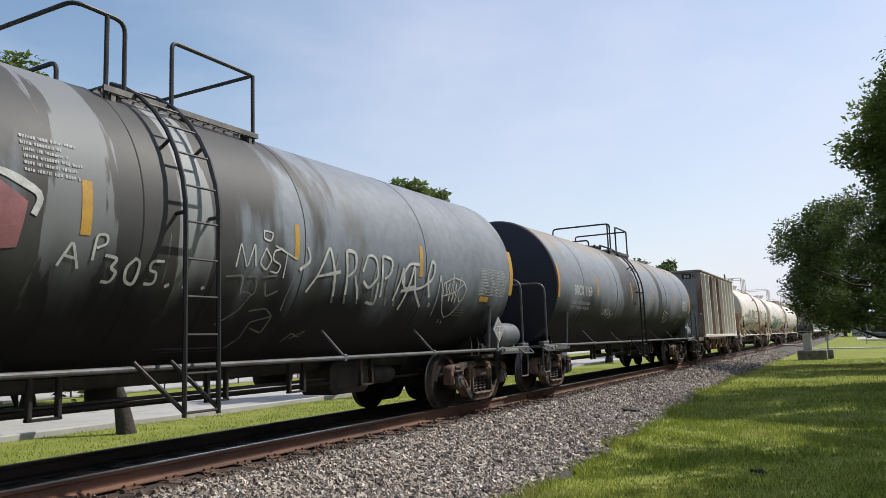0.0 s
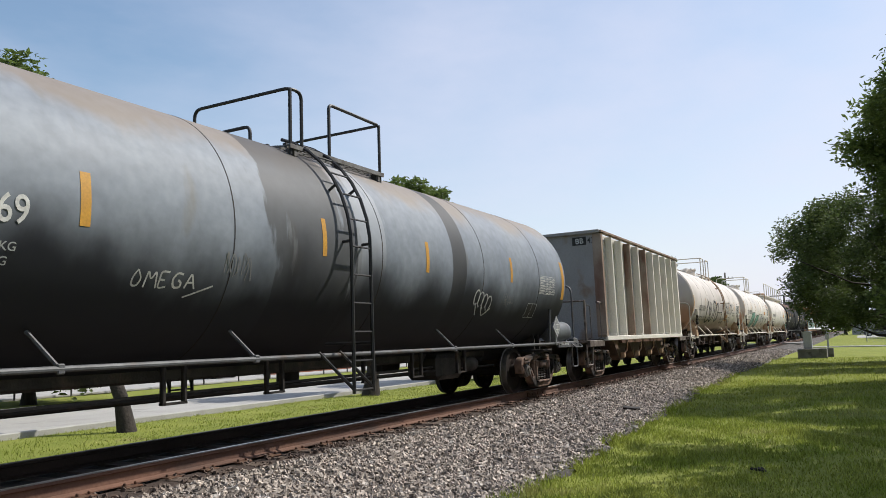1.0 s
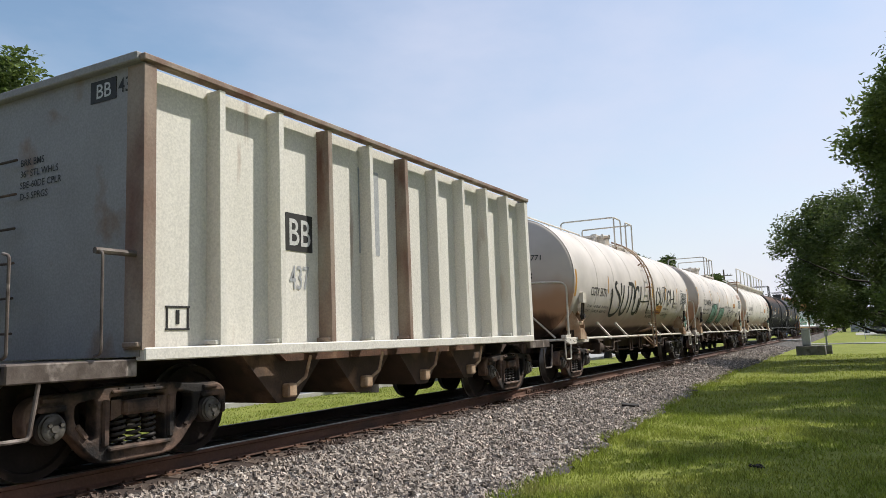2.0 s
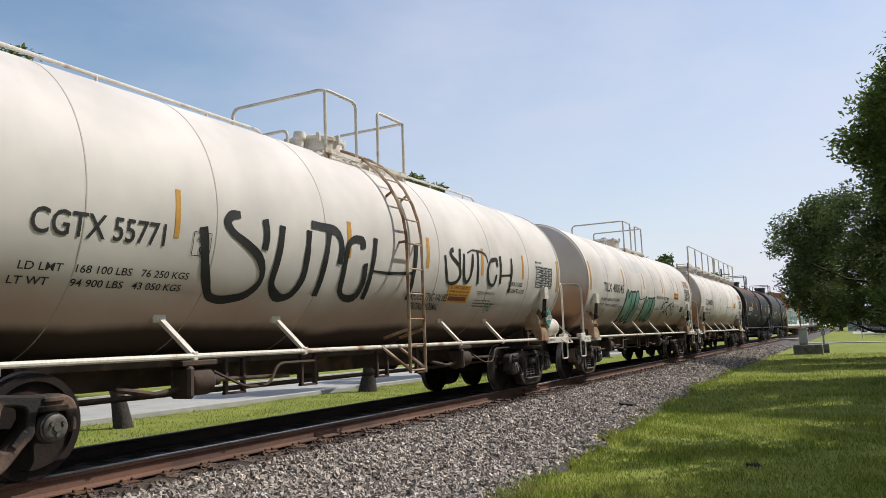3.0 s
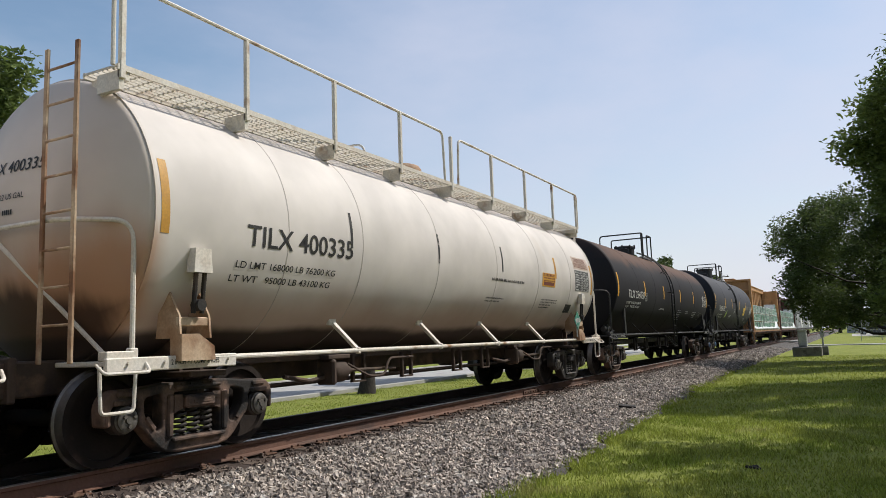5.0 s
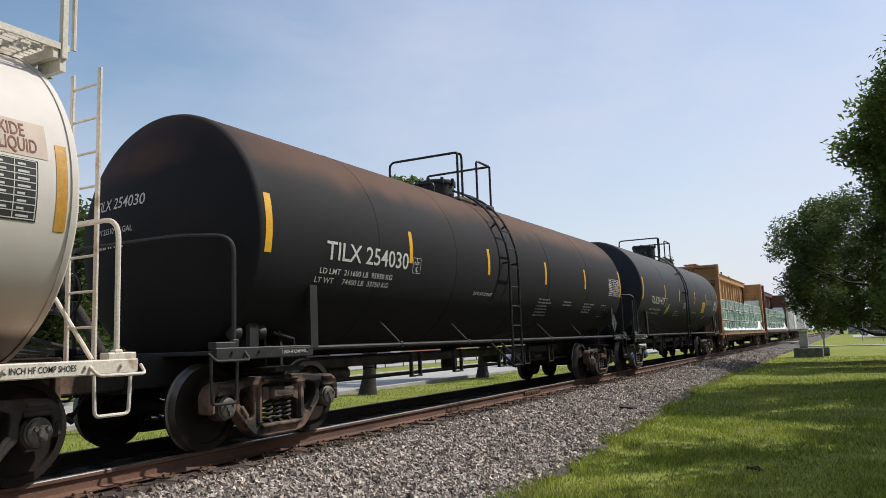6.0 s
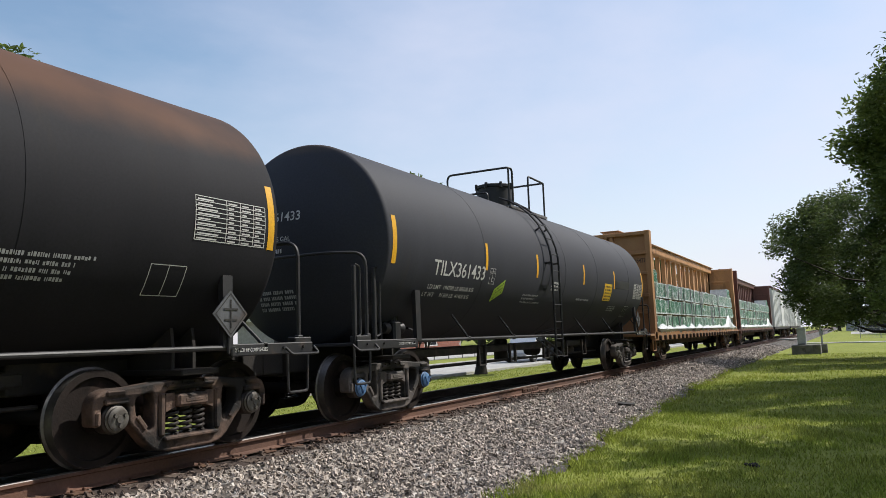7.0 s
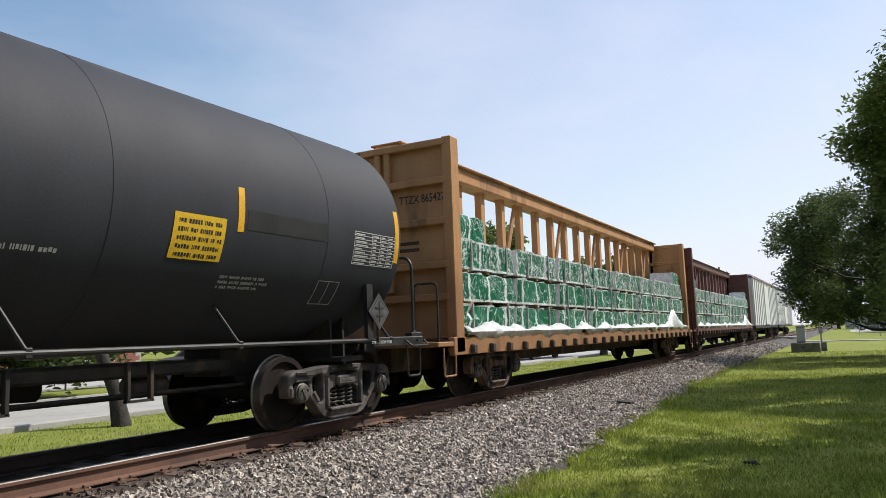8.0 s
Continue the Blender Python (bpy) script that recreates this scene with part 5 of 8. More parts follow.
def head_words(car, spec, m, lines, x0=-0.75, up=0.25):
    """Stencils on the leading head (the one that faces -y)."""
    r, zc, half = spec["r"], spec["zc"], spec["half"]

    def face(x, z):
        return spec.get("shift", 0.0) - half - head_depth(min(math.hypot(x, z - zc), r * 0.98), r) - 0.008

    z = zc + up
    for w, h, dx in lines:
        if isinstance(w, str):
            k = lettering(w, h, lambda a, b: (x0 + dx + a, face(x0 + dx + a, z + b), z + b), None, True)
        else:
            k = Mesh()
            rr = random.Random(w)
            for i in range(w):
                zz = z - i * h * 1.6
                x, end = x0 + dx, x0 + dx + rr.uniform(0.5, 0.8)
                while x < end:
                    for _ in range(rr.randint(2, 7)):
                        ww = h * rr.choice((0.62, 0.5, 0.3))
                        k.add([(x, face(x, zz), zz), (x + ww, face(x + ww, zz), zz), (x + ww, face(x + ww, zz + h), zz + h), (x, face(x, zz + h), zz + h)], [(0, 1, 2, 3)])
                        x += ww + h * 0.22
                    x += h * 0.6
            z -= (w - 1) * h * 1.6
        part("head_stencil", k, m, car)
        z -= h * 1.75 + 0.05


def scrawl(car, skin, name, m, strokes, w, label="", lift=0.007):
    """Sprayed lines: broad ones each a part of their own, fine scribbles joined."""
    if w < 0.03:
        k = Mesh()
        for s in strokes:
            skin.stroke(s, w, k, lift)
        part("scribble", k, m, car, label)
        return
    for i, s in enumerate(strokes):
        part(name, skin.stroke(s, w, None, lift + 0.0007 * i), m, car, label)


GLYPH = {
    "A": [[(0, 0), (0.45, 1), (0.9, 0)], [(0.2, 0.4), (0.75, 0.4)]], "P": [[(0.1, 0), (0.15, 1), (0.7, 0.95), (0.75, 0.6), (0.2, 0.5)]],
    "3": [[(0, 0.95), (0.6, 0.95), (0.3, 0.55), (0.65, 0.4), (0.5, 0.05), (0, 0.05)]], "0": [[(0.35, 1), (0, 0.6), (0.1, 0.05), (0.5, 0), (0.7, 0.4), (0.6, 0.9), (0.35, 1)]],
    "5": [[(0.9, 1), (0.2, 0.95), (0.15, 0.6), (0.6, 0.55), (0.6, 0.1), (0, 0.05)]], "M": [[(0, 0), (0.15, 1), (0.45, 0.4), (0.8, 1), (0.95, 0)]],
    "O": [[(0.4, 1), (0.05, 0.6), (0.15, 0.1), (0.55, 0.05), (0.75, 0.5), (0.4, 1)]], "S": [[(0.75, 0.9), (0.35, 1), (0.1, 0.75), (0.6, 0.35), (0.5, 0.02), (0, 0.1)]],
    "T": [[(0, 0.95), (1.0, 1.0)], [(0.55, 0.97), (0.35, 0)]], "U": [[(0.1, 1), (0.05, 0.2), (0.4, 0), (0.75, 0.3), (0.8, 1)]],
    "C": [[(0.8, 0.9), (0.4, 1), (0.05, 0.6), (0.2, 0.05), (0.75, 0.15)]], "H": [[(0.1, 1), (0.0, 0)], [(0.8, 1), (0.75, 0)], [(0.05, 0.5), (0.8, 0.5)]],
    "V": [[(0, 1), (0.35, 0), (0.8, 1)]], "N": [[(0, 0), (0.1, 1), (0.6, 0.05), (0.75, 1)]], "R": [[(0, 0), (0.1, 1), (0.6, 0.85), (0.15, 0.5), (0.7, 0)]],
    "I": [[(0.1, 1), (0.0, 0)]], "F": [[(0.7, 1), (0.1, 0.95), (0, 0)], [(0.05, 0.5), (0.5, 0.5)]], "E": [[(0.7, 1), (0.1, 0.95), (0, 0), (0.6, 0.05)], [(0.05, 0.5), (0.5, 0.5)]],
    "G": [[(0.8, 0.9), (0.3, 1), (0, 0.5), (0.2, 0.02), (0.75, 0.1), (0.75, 0.45), (0.45, 0.45)]], ".": [[(0.1, 0.02), (0.3, 0.06)]],
}


def hand(words, y, up, size, step=1.0, slope=0.0, seed=1):
    """Hand-drawn capitals as strokes of (y, up)."""
    rr = random.Random(seed)
    out = []
    for i, c in enumerate(words):
        if c in GLYPH:
            for s in GLYPH[c]:
                out.append([(y + i * size * step + p[0] * size * 0.85 + rr.uniform(-0.04, 0.04) * size, up + i * size * step * slope + p[1] * size + rr.uniform(-0.05, 0.05) * size) for p in s])
    return out


def loops(y, up, w, h, n, seed):
    """A looping unreadable tag."""
    rr = random.Random(seed)
    out = []
    for i in range(n):
        a = y + w * i / n
        out.append([(a + rr.uniform(-0.1, 0.1) * w, up + rr.uniform(0, 0.2) * h), (a + 0.06 * w, up + rr.uniform(0.8, 1.1) * h), (a + w * rr.uniform(0.08, 0.3), up + rr.uniform(0.3, 0.7) * h), (a + w * rr.uniform(0.0, 0.3), up + rr.uniform(-0.2, 0.15) * h)])
    return out


# the sooty grey tank car that passes first
C1 = 5.50
spec = dict(half=7.38, ts=6.79, hl=8.75, r=1.5, zc=2.37, feet=(-4.6, -2.3, 2.32, 4.63))
car, skin = tank_car("tank_car", "soot-stained grey tank car, lower half toned for shade, covered in white graffiti", C1, spec, "grey_a", "grey_steel", "under",
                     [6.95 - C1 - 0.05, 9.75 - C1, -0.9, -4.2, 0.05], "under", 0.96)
side_ladder(car, 5.18 - C1, skin, "black_steel", 0.50)
side_ladder(car, 5.18 - C1, skin, "black_steel", 0.50, -1)
top_platform(car, skin, 4.65 - C1, 6.71 - C1, (4.86 - C1, 5.46 - C1), "black_steel", (0.33, 0.08, "black_steel"), 3.70, 4.47, 0.85, 0.35)
stripes(car, skin, [(4.02 - C1, -1, 0.10, 9), (6.75 - C1, -1.5, 0.08, 8), (9.60 - C1, -1.5, 0.10, 9), (12.93 - C1, 0, 0.15, 16), (-1.6 - C1, 0, 0.1, 14), (1.2 - C1, 0, 0.1, 9)], "amber")
part("stencil", skin.bars(3.45 - C1, 18.5, 0.5, 2, 0.03, 0.03, 2), "ink_grey", car)
part("stencil", skin.bars(3.47 - C1, 14.0, 0.55, 4, 0.03, 0.028, 3), "ink_grey", car)
part("capacity_table", skin.table(6.12, 7.16, -17.5, 0, 9), "ink_grey", car, "stencilled capacity table")
part("badge", skin.patch(6.20, 6.54, -22, -18.5, 0.008), "amber", car)
part("stencil", skin.bars(10.9 - C1, -27, 0.4, 4, 0.022, 0.03, 5), "spray_dim", car)
k = Mesh()
skin.fill([(2.3 - C1, -0.62), (3.45 - C1, -0.42), (3.5 - C1, -0.05), (3.25 - C1, 0.1), (2.3 - C1, 0.12)], k)
part("graffiti", k, "spray_pink", car, "pink sprayed graffiti panel")
scrawl(car, skin, "graffiti", "spray_white", [[(2.2 - C1, 0.16), (3.3 - C1, 0.17), (3.62 - C1, 0.02), (3.55 - C1, -0.15)]], 0.08, "white sprayed outline")
scrawl(car, skin, "graffiti", "spray_white", hand("AP", 3.82 - C1, -0.55, 0.24, 1.15, 0.3), 0.03, "white hand-sprayed letters")
scrawl(car, skin, "graffiti", "spray_white", hand("305...", 4.25 - C1, -0.66, 0.25, 0.9), 0.036, "white hand-sprayed numbers")
scrawl(car, skin, "graffiti", "spray_white", [
    [(0.31, -0.40), (0.34, -0.13), (0.47, -0.40), (0.55, -0.12), (0.60, -0.37)], [(0.73, -0.16), (0.65, -0.33), (0.77, -0.41), (0.84, -0.28), (0.73, -0.16)],
    [(1.0, -0.14), (0.86, -0.18), (0.85, -0.28), (1.0, -0.33), (0.96, -0.43), (0.84, -0.41)], [(0.88, -0.12), (1.25, -0.24)], [(1.08, -0.20), (1.07, -0.47)],
    [(0.69, 0.03), (0.84, 0.02), (0.80, -0.08), (0.68, -0.06), (0.69, 0.03)]], 0.024, "thin white hand-sprayed letters")
scrawl(car, skin, "graffiti", "spray_dim", [
    [(0.20, -0.51), (0.44, -0.48), (0.48, -0.70)], [(0.52, -0.49), (0.66, -0.47), (0.69, -0.68), (0.60, -0.72)], [(0.75, -0.48), (0.97, -0.45)],
    [(0.80, -0.54), (0.87, -0.71), (1.04, -0.63)], [(1.26, -0.45), (1.21, -0.69), (1.22, -0.88)], [(0.31, -1.08), (0.54, -0.89), (0.65, -0.68), (0.50, -0.66)],
    [(0.71, -0.89), (0.96, -0.85), (1.12, -0.95), (1.10, -1.20), (0.87, -1.12)], [(0.72, -1.45), (0.82, -1.28), (0.81, -1.04), (1.12, -0.95)],
    [(1.58, -1.36), (1.66, -1.20), (1.84, -1.28), (1.89, -1.15), (1.70, -1.30)]], 0.028, "faded sprayed scrawl")
scrawl(car, skin, "graffiti", "spray_white", [
    [(1.33, -0.36), (1.52, -0.24), (1.44, -0.08)], [(1.53, -0.62), (1.68, -0.40), (1.86, -0.02), (2.0, -0.33), (2.08, -0.65)], [(1.66, -0.42), (2.12, -0.33)],
    [(2.32, -0.62), (2.20, -0.04), (2.42, -0.06), (2.44, -0.28), (2.29, -0.38)], [(2.44, -0.36), (2.62, -0.67)],
    [(2.60, -0.30), (2.68, -0.06), (2.88, -0.08), (2.98, -0.34), (2.80, -0.52), (2.64, -0.42)], [(3.13, -0.62), (3.02, -0.04), (3.30, -0.08), (3.28, -0.28), (3.14, -0.36)],
    [(2.82, -0.70), (3.04, -0.74), (3.0, -0.42)], [(3.46, -0.66), (3.60, -0.14), (3.66, -0.40)], [(4.04, -0.09), (3.74, -0.10), (3.56, -0.31), (3.69, -0.48), (3.95, -0.42)]], 0.05, "large white sprayed scrawl")
scrawl(car, skin, "graffiti", "spray_white", [
    [(3.68, -0.79), (3.89, -0.10), (3.98, -0.50), (4.26, -0.73)], [(3.60, -0.51), (3.86, -0.47), (4.14, -0.44), (4.45, -0.29), (4.51, -0.06), (4.40, 0.0), (4.29, -0.28), (4.44, -0.57)]], 0.055, "large white sprayed scrawl", 0.016)
scrawl(car, skin, "graffiti", "spray_dim", [[(y + 0.07, -0.10), (y + 0.02, -0.45), (y + 0.12, -0.74)] for y in (1.98, 2.24, 2.52, 2.86, 3.20, 3.42)], 0.045, "faded second coat of sprayed drips", 0.005)
scrawl(car, skin, "graffiti", "spray_white", [
    [(4.72, -0.88), (4.69, -0.19), (4.79, -0.38), (4.88, -0.62)], [(4.84, -0.33), (4.87, -0.56), (5.0, -0.78), (5.17, -0.90), (5.35, -0.83), (5.53, -0.61)],
    [(4.84, -0.33), (5.15, -0.22), (5.48, -0.26), (5.63, -0.38), (5.58, -0.55), (5.45, -0.62), (5.40, -0.45)],
    [(4.90, -0.32), (4.98, -0.54), (5.02, -0.30), (5.10, -0.63), (5.13, -0.14), (5.21, -0.63), (5.25, -0.28), (5.31, -0.65), (5.39, -0.20)],
    [(4.88, -0.53), (5.26, -0.45), (5.50, -0.31)], [(4.50, -0.66), (4.57, -0.68), (4.51, -0.73), (4.50, -0.66)], [(5.04, -0.93), (5.06, -1.0)], [(5.15, -0.96), (5.18, -1.02)]], 0.024, "round white sprayed tag", 0.011)
placard(car, 1.42, 6.91, 1.32, "placard_back", "", "ink_white", 0.235)
reservoir(car, 1.1, 13.2 - C1, 1.22, "tank_steel", 0.86, 0.23)
shoe_note(car, 12.75 - C1, 0.92)
brake_wheel(car, -0.6, -8.2, 1.75, "black_steel")

# the washed grey tank car
C2 = 22.86
spec = dict(half=7.38, ts=6.79, hl=8.75, r=1.5, zc=2.35, feet=(-4.6, -2.3, 2.32, 4.63))
car, skin = tank_car("tank_car", "pale grey tank car with dark spill streaks, head and lower half toned for shade", C2, spec, "grey_b", "grey_steel", "under",
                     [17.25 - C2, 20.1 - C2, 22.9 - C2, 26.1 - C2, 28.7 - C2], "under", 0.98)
# shell over the leading head; its navy colour holds the head's shade
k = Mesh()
part("head", k.spin(head_profile(7.38, 1.5, 1.003), "y", (0, 0, 2.35), 112), "navy_head", car, "tank head shell coloured dark navy for shade", smooth=60)
side_ladder(car, 22.2 - C2, skin, "black_steel", 0.50)
side_ladder(car, 22.2 - C2, skin, "black_steel", 0.50, -1)
top_platform(car, skin, 21.76 - C2, 23.86 - C2, (21.99 - C2, 22.59 - C2), "black_steel", (0.33, 0.08, "black_steel"), 3.70, 4.49)
stripes(car, skin, [(15.55 - C2, 1.7, 0.11, 14), (18.36 - C2, 2, 0.1, 9), (21.62 - C2, 2.8, 0.08, 9), (24.14 - C2, 1.4, 0.09, 9), (27.3 - C2, 2, 0.09, 9), (30.11 - C2, 0, 0.15, 16)], "orange")
part("reporting_mark", skin.word("BRCX 1169", 16.55 - C2, -8.6, 0.24, 1.32), "ink_white", car)
part("stencil", skin.word("LD LMT  209500 LB  95 000 KG", 16.45 - C2, -17.0, 0.075, 1.35), "ink_grey", car)
part("stencil", skin.word("LT WT    76500 LB  34 700 KG", 16.4 - C2, -21.5, 0.075, 1.35), "ink_grey", car)
head_words(car, spec, "ink_white", [("BRCX 1169", 0.14, 0), (4, 0.045, 0.05), (2, 0.045, 0)], -0.75, 0.42)
part("capacity_table", skin.table(28.75 - C2, 29.6 - C2, -13, 1, 7, 5), "ink_white", car, "stencilled capacity table")
part("badge", skin.patch(28.3 - C2, 28.72 - C2, -32, -22), "ink_black", car, "black stencil panel")
part("badge_frame", skin.table(28.27 - C2, 28.75 - C2, -33, -21.5, 1, 7, False), "ink_white", car)
scrawl(car, skin, "graffiti", "spray_white", hand("OMEGA", -3.95, -0.68, 0.17, 0.92, 0.02, 12) + [[(-3.3, -0.76), (-2.95, -0.62)]], 0.024, "thin white sprayed tag")
scrawl(car, skin, "graffiti", "spray_white", [[(25.95 - C2 + 0.17 * i + 0.10 * math.cos(c), -0.52 - 0.03 * i + 0.14 * math.sin(c)) for c in [j * 0.7 - 1.0 for j in range(9)]] for i in range(4)] + [[(25.95 - C2, -0.62), (26.08 - C2, -0.84)], [(26.2 - C2, -0.68), (26.35 - C2, -0.86), (26.6 - C2, -0.7)]], 0.032, "white sprayed tag")
scrawl(car, skin, "graffiti", "spray_dim", loops(20.0 - C2, -0.5, 0.4, 0.25, 5, 33) + loops(27.0 - C2, -0.62, 0.5, 0.22, 6, 35), 0.016, "faded sprayed tag")
placard(car, 1.42, 6.91, 1.34, "placard_back", "", "ink_white", 0.235)
reservoir(car, 1.1, 30.56 - C2, 1.24, "tank_steel", 0.86, 0.23)
shoe_note(car, 30.0 - C2, 0.94)
shoe_note(car, 14.9 - C2, 0.94)
brake_wheel(car, -0.6, -8.15, 1.75, "black_steel")

# ---- the open hopper car ----
C3 = 37.98
hop = start_car("hopper_car", "pale grey open hopper car with rust-streaked vertical ribs", "hopper car", C3)
H0, H1, HX, HZ0, HZ1 = 33.36 - C3, 42.72 - C3, 1.42, 1.05, 3.84
k = Mesh()
for s in (1, -1):
    k.box((s * (HX - 0.16), (H0 + H1) / 2, (HZ0 + HZ1) / 2), (0.012, H1 - H0, HZ1 - HZ0))
part("side_sheet", k, "hopper", hop)
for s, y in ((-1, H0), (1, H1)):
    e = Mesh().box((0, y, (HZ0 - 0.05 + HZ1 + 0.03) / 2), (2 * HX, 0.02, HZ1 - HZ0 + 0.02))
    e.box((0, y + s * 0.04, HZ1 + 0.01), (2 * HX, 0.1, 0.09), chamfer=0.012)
    part("end_sheet", e, "hopper_end", hop, "flat end sheet greyed for shade, with rust blooms")
for s in (1, -1):
    part("top_chord", Mesh().box((s * HX, (H0 + H1) / 2, HZ1 + 0.005), (0.13, H1 - H0 + 0.1, 0.07), chamfer=0.012), "rib_rust", hop)
    part("side_sill", Mesh().box((s * HX, (H0 + H1) / 2, HZ0), (0.13, H1 - H0, 0.12), chamfer=0.012), "hopper", hop)
    for i in range(11):
        y = H0 + 0.05 + (H1 - H0 - 0.10) * i / 10
        w = 0.14 if i in (0, 10) else 0.08
        # a pressed channel: web flaring a little to its foot
        rib = Mesh().slab([(s * (HX - 0.20), HZ0 + 0.04), (s * (HX + 0.05), HZ0 + 0.04), (s * (HX + 0.05), HZ0 + 0.3), (s * (HX + 0.035), HZ1 - 0.05), (s * (HX - 0.20), HZ1 - 0.05)], y - w / 2, y + w / 2)
        rib.box((s * (HX - 0.07), y - 0.02, HZ0 + 0.09), (0.2, w + 0.06, 0.05), chamfer=0.01)
        part("rib", rib, "rib_rust" if i in (0, 3, 5) else "hopper", hop)
part("floor_slope", Mesh().prism([(H0, 2.6), (H0 + 2.2, 1.0), (H1 - 2.2, 1.0), (H1, 2.6), (H1, 2.5), (H1 - 2.2, 0.9), (H0 + 2.2, 0.9), (H0, 2.5)], -HX + 0.18, HX - 0.18), "rust", hop)
for i in range(4):
    y = H0 + 2.3 + i * (H1 - H0 - 4.6) / 3
    k = Mesh().prism([(y - 0.75, 1.0), (y + 0.75, 1.0), (y + 0.16, 0.42), (y - 0.16, 0.42)], -1.15, 1.15)
    part("hopper_chute", k, "under_brown", hop, "tapered discharge chute with gate")
    g = Mesh().tube([(1.28, y + 0.3, 0.95), (1.28, y + 0.2, 0.7), (1.2, y, 0.55)], 0.02, 6).box((1.2, y, 0.56), (0.12, 0.16, 0.16), chamfer=0.02)
    part("gate_latch", g, "white_rusty", hop)
part("centre_sill", Mesh().box((0, 0, 0.85), (0.6, 12.0, 0.3), chamfer=0.02), "under_brown", hop)
for s, y0, y1 in ((-1, 31.7 - C3 + 0.45, H0), (1, H1, 44.25 - C3 - 0.45)):
    k = Mesh().box((0, (y0 + y1) / 2, 0.98), (2.7, y1 - y0, 0.06), chamfer=0.01).box((1.35, (y0 + y1) / 2, 0.93), (0.08, y1 - y0, 0.16), chamfer=0.012).box((-1.35, (y0 + y1) / 2, 0.93), (0.08, y1 - y0, 0.16), chamfer=0.012)
    part("end_platform", k, "worn_steel", hop, "end platform with worn paint")
ye = 31.7 - C3 + 0.2
part("end_rail", pipe([(1.33, ye + 0.1, 1.0), (1.33, ye + 0.1, 1.98), (-1.33, ye + 0.1, 1.98), (-1.33, ye + 0.1, 1.0)], 0.022, 0.05), "worn_steel", hop, "pipe end railing")
part("end_post", Mesh().box((1.34, ye + 0.1, 1.5), (0.05, 0.07, 1.0), chamfer=0.01), "worn_steel", hop)
for y, z0, z1 in ((ye + 0.22, 1.05, 1.85), (H0 - 0.42, 1.05, 1.95)):
    part("grab_iron", pipe([(1.36, y, z0), (1.44, y, z0 + 0.02), (1.44, y, z1), (1.36, y, z1 + 0.02)], 0.014, 0.06), "worn_steel", hop)
part("grab_bar", pipe([(1.36, H0 - 0.44, 1.97), (1.36, H0 - 0.02, 1.97)], 0.03, 0.02), "worn_steel", hop)
for y in (ye + 0.05, 44.25 - C3 - 0.75):
    part("corner_step", pipe([(1.36, y, 0.9), (1.36, y + 0.03, 0.42), (1.36, y + 0.42, 0.42), (1.36, y + 0.5, 0.9)], 0.018, 0.04), "worn_steel", hop)
brake_wheel(hop, -0.95, H0 - 0.25, 1.75, "under_brown")
for i in range(6):
    part("end_rung", Mesh().tube([(-0.75, H0 - 0.1, 1.3 + 0.36 * i), (-0.38, H0 - 0.1, 1.3 + 0.36 * i)], 0.014, 6), "under_brown", hop)
part("end_mark", Mesh().box((0.86, H0 - 0.014, 3.63), (0.38, 0.006, 0.22)), "ink_black", hop, "black stencil panel")
part("reporting_mark", lettering("BB", 0.15, lambda a, b: (0.75 + a, H0 - 0.02, 3.56 + b), 0.23), "ink_white", hop)
part("reporting_mark", lettering("437", 0.15, lambda a, b: (1.08 + a, H0 - 0.016, 3.56 + b), 0.28), "ink_black", hop)
for i, w in enumerate(("BRK BMS", "36\" STL WHLS", "SBE-60DE CPLR", "D-5 SPRGS")):
    part("stencil", lettering(w, 0.075, lambda a, b: (-0.45 + a, H0 - 0.016, 3.05 - i * 0.12 + b)), "ink_black", hop)
xs_ = HX - 0.15
part("side_mark", Mesh().box((xs_, 35.78 - C3, 2.44), (0.008, 0.50, 0.46)), "ink_black", hop, "black stencil panel")
part("reporting_mark", lettering("BB", 0.34, lambda a, b: (xs_ + 0.008, 35.57 - C3 + a, 2.28 + b), 0.42), "ink_white", hop)
part("reporting_mark", lettering("437", 0.3, lambda a, b: (xs_ + 0.003, 35.60 - C3 + a, 1.75 + b), 0.36), "ink_grey", hop)
part("stencil", Mesh().box((xs_, 33.92 - C3, 1.5), (0.008, 0.3, 0.02)).box((xs_, 33.92 - C3, 1.28), (0.008, 0.3, 0.02)).box((xs_, 33.79 - C3, 1.39), (0.008, 0.02, 0.2)).box((xs_, 34.05 - C3, 1.39), (0.008, 0.02, 0.2)).box((xs_, 33.92 - C3, 1.4), (0.008, 0.04, 0.14)), "ink_black", hop)
part("pale_patch", Mesh().box((xs_ - 0.002, 37.3 - C3, 2.9), (0.01, 0.5, 1.2)), "ink_grey", hop, "pale overpainted patch")
add_couplers(hop, 6.27)
add_truck(hop, 33.62 - C3)
add_truck(hop, 42.35 - C3)

# ---- white insulated tank cars ----


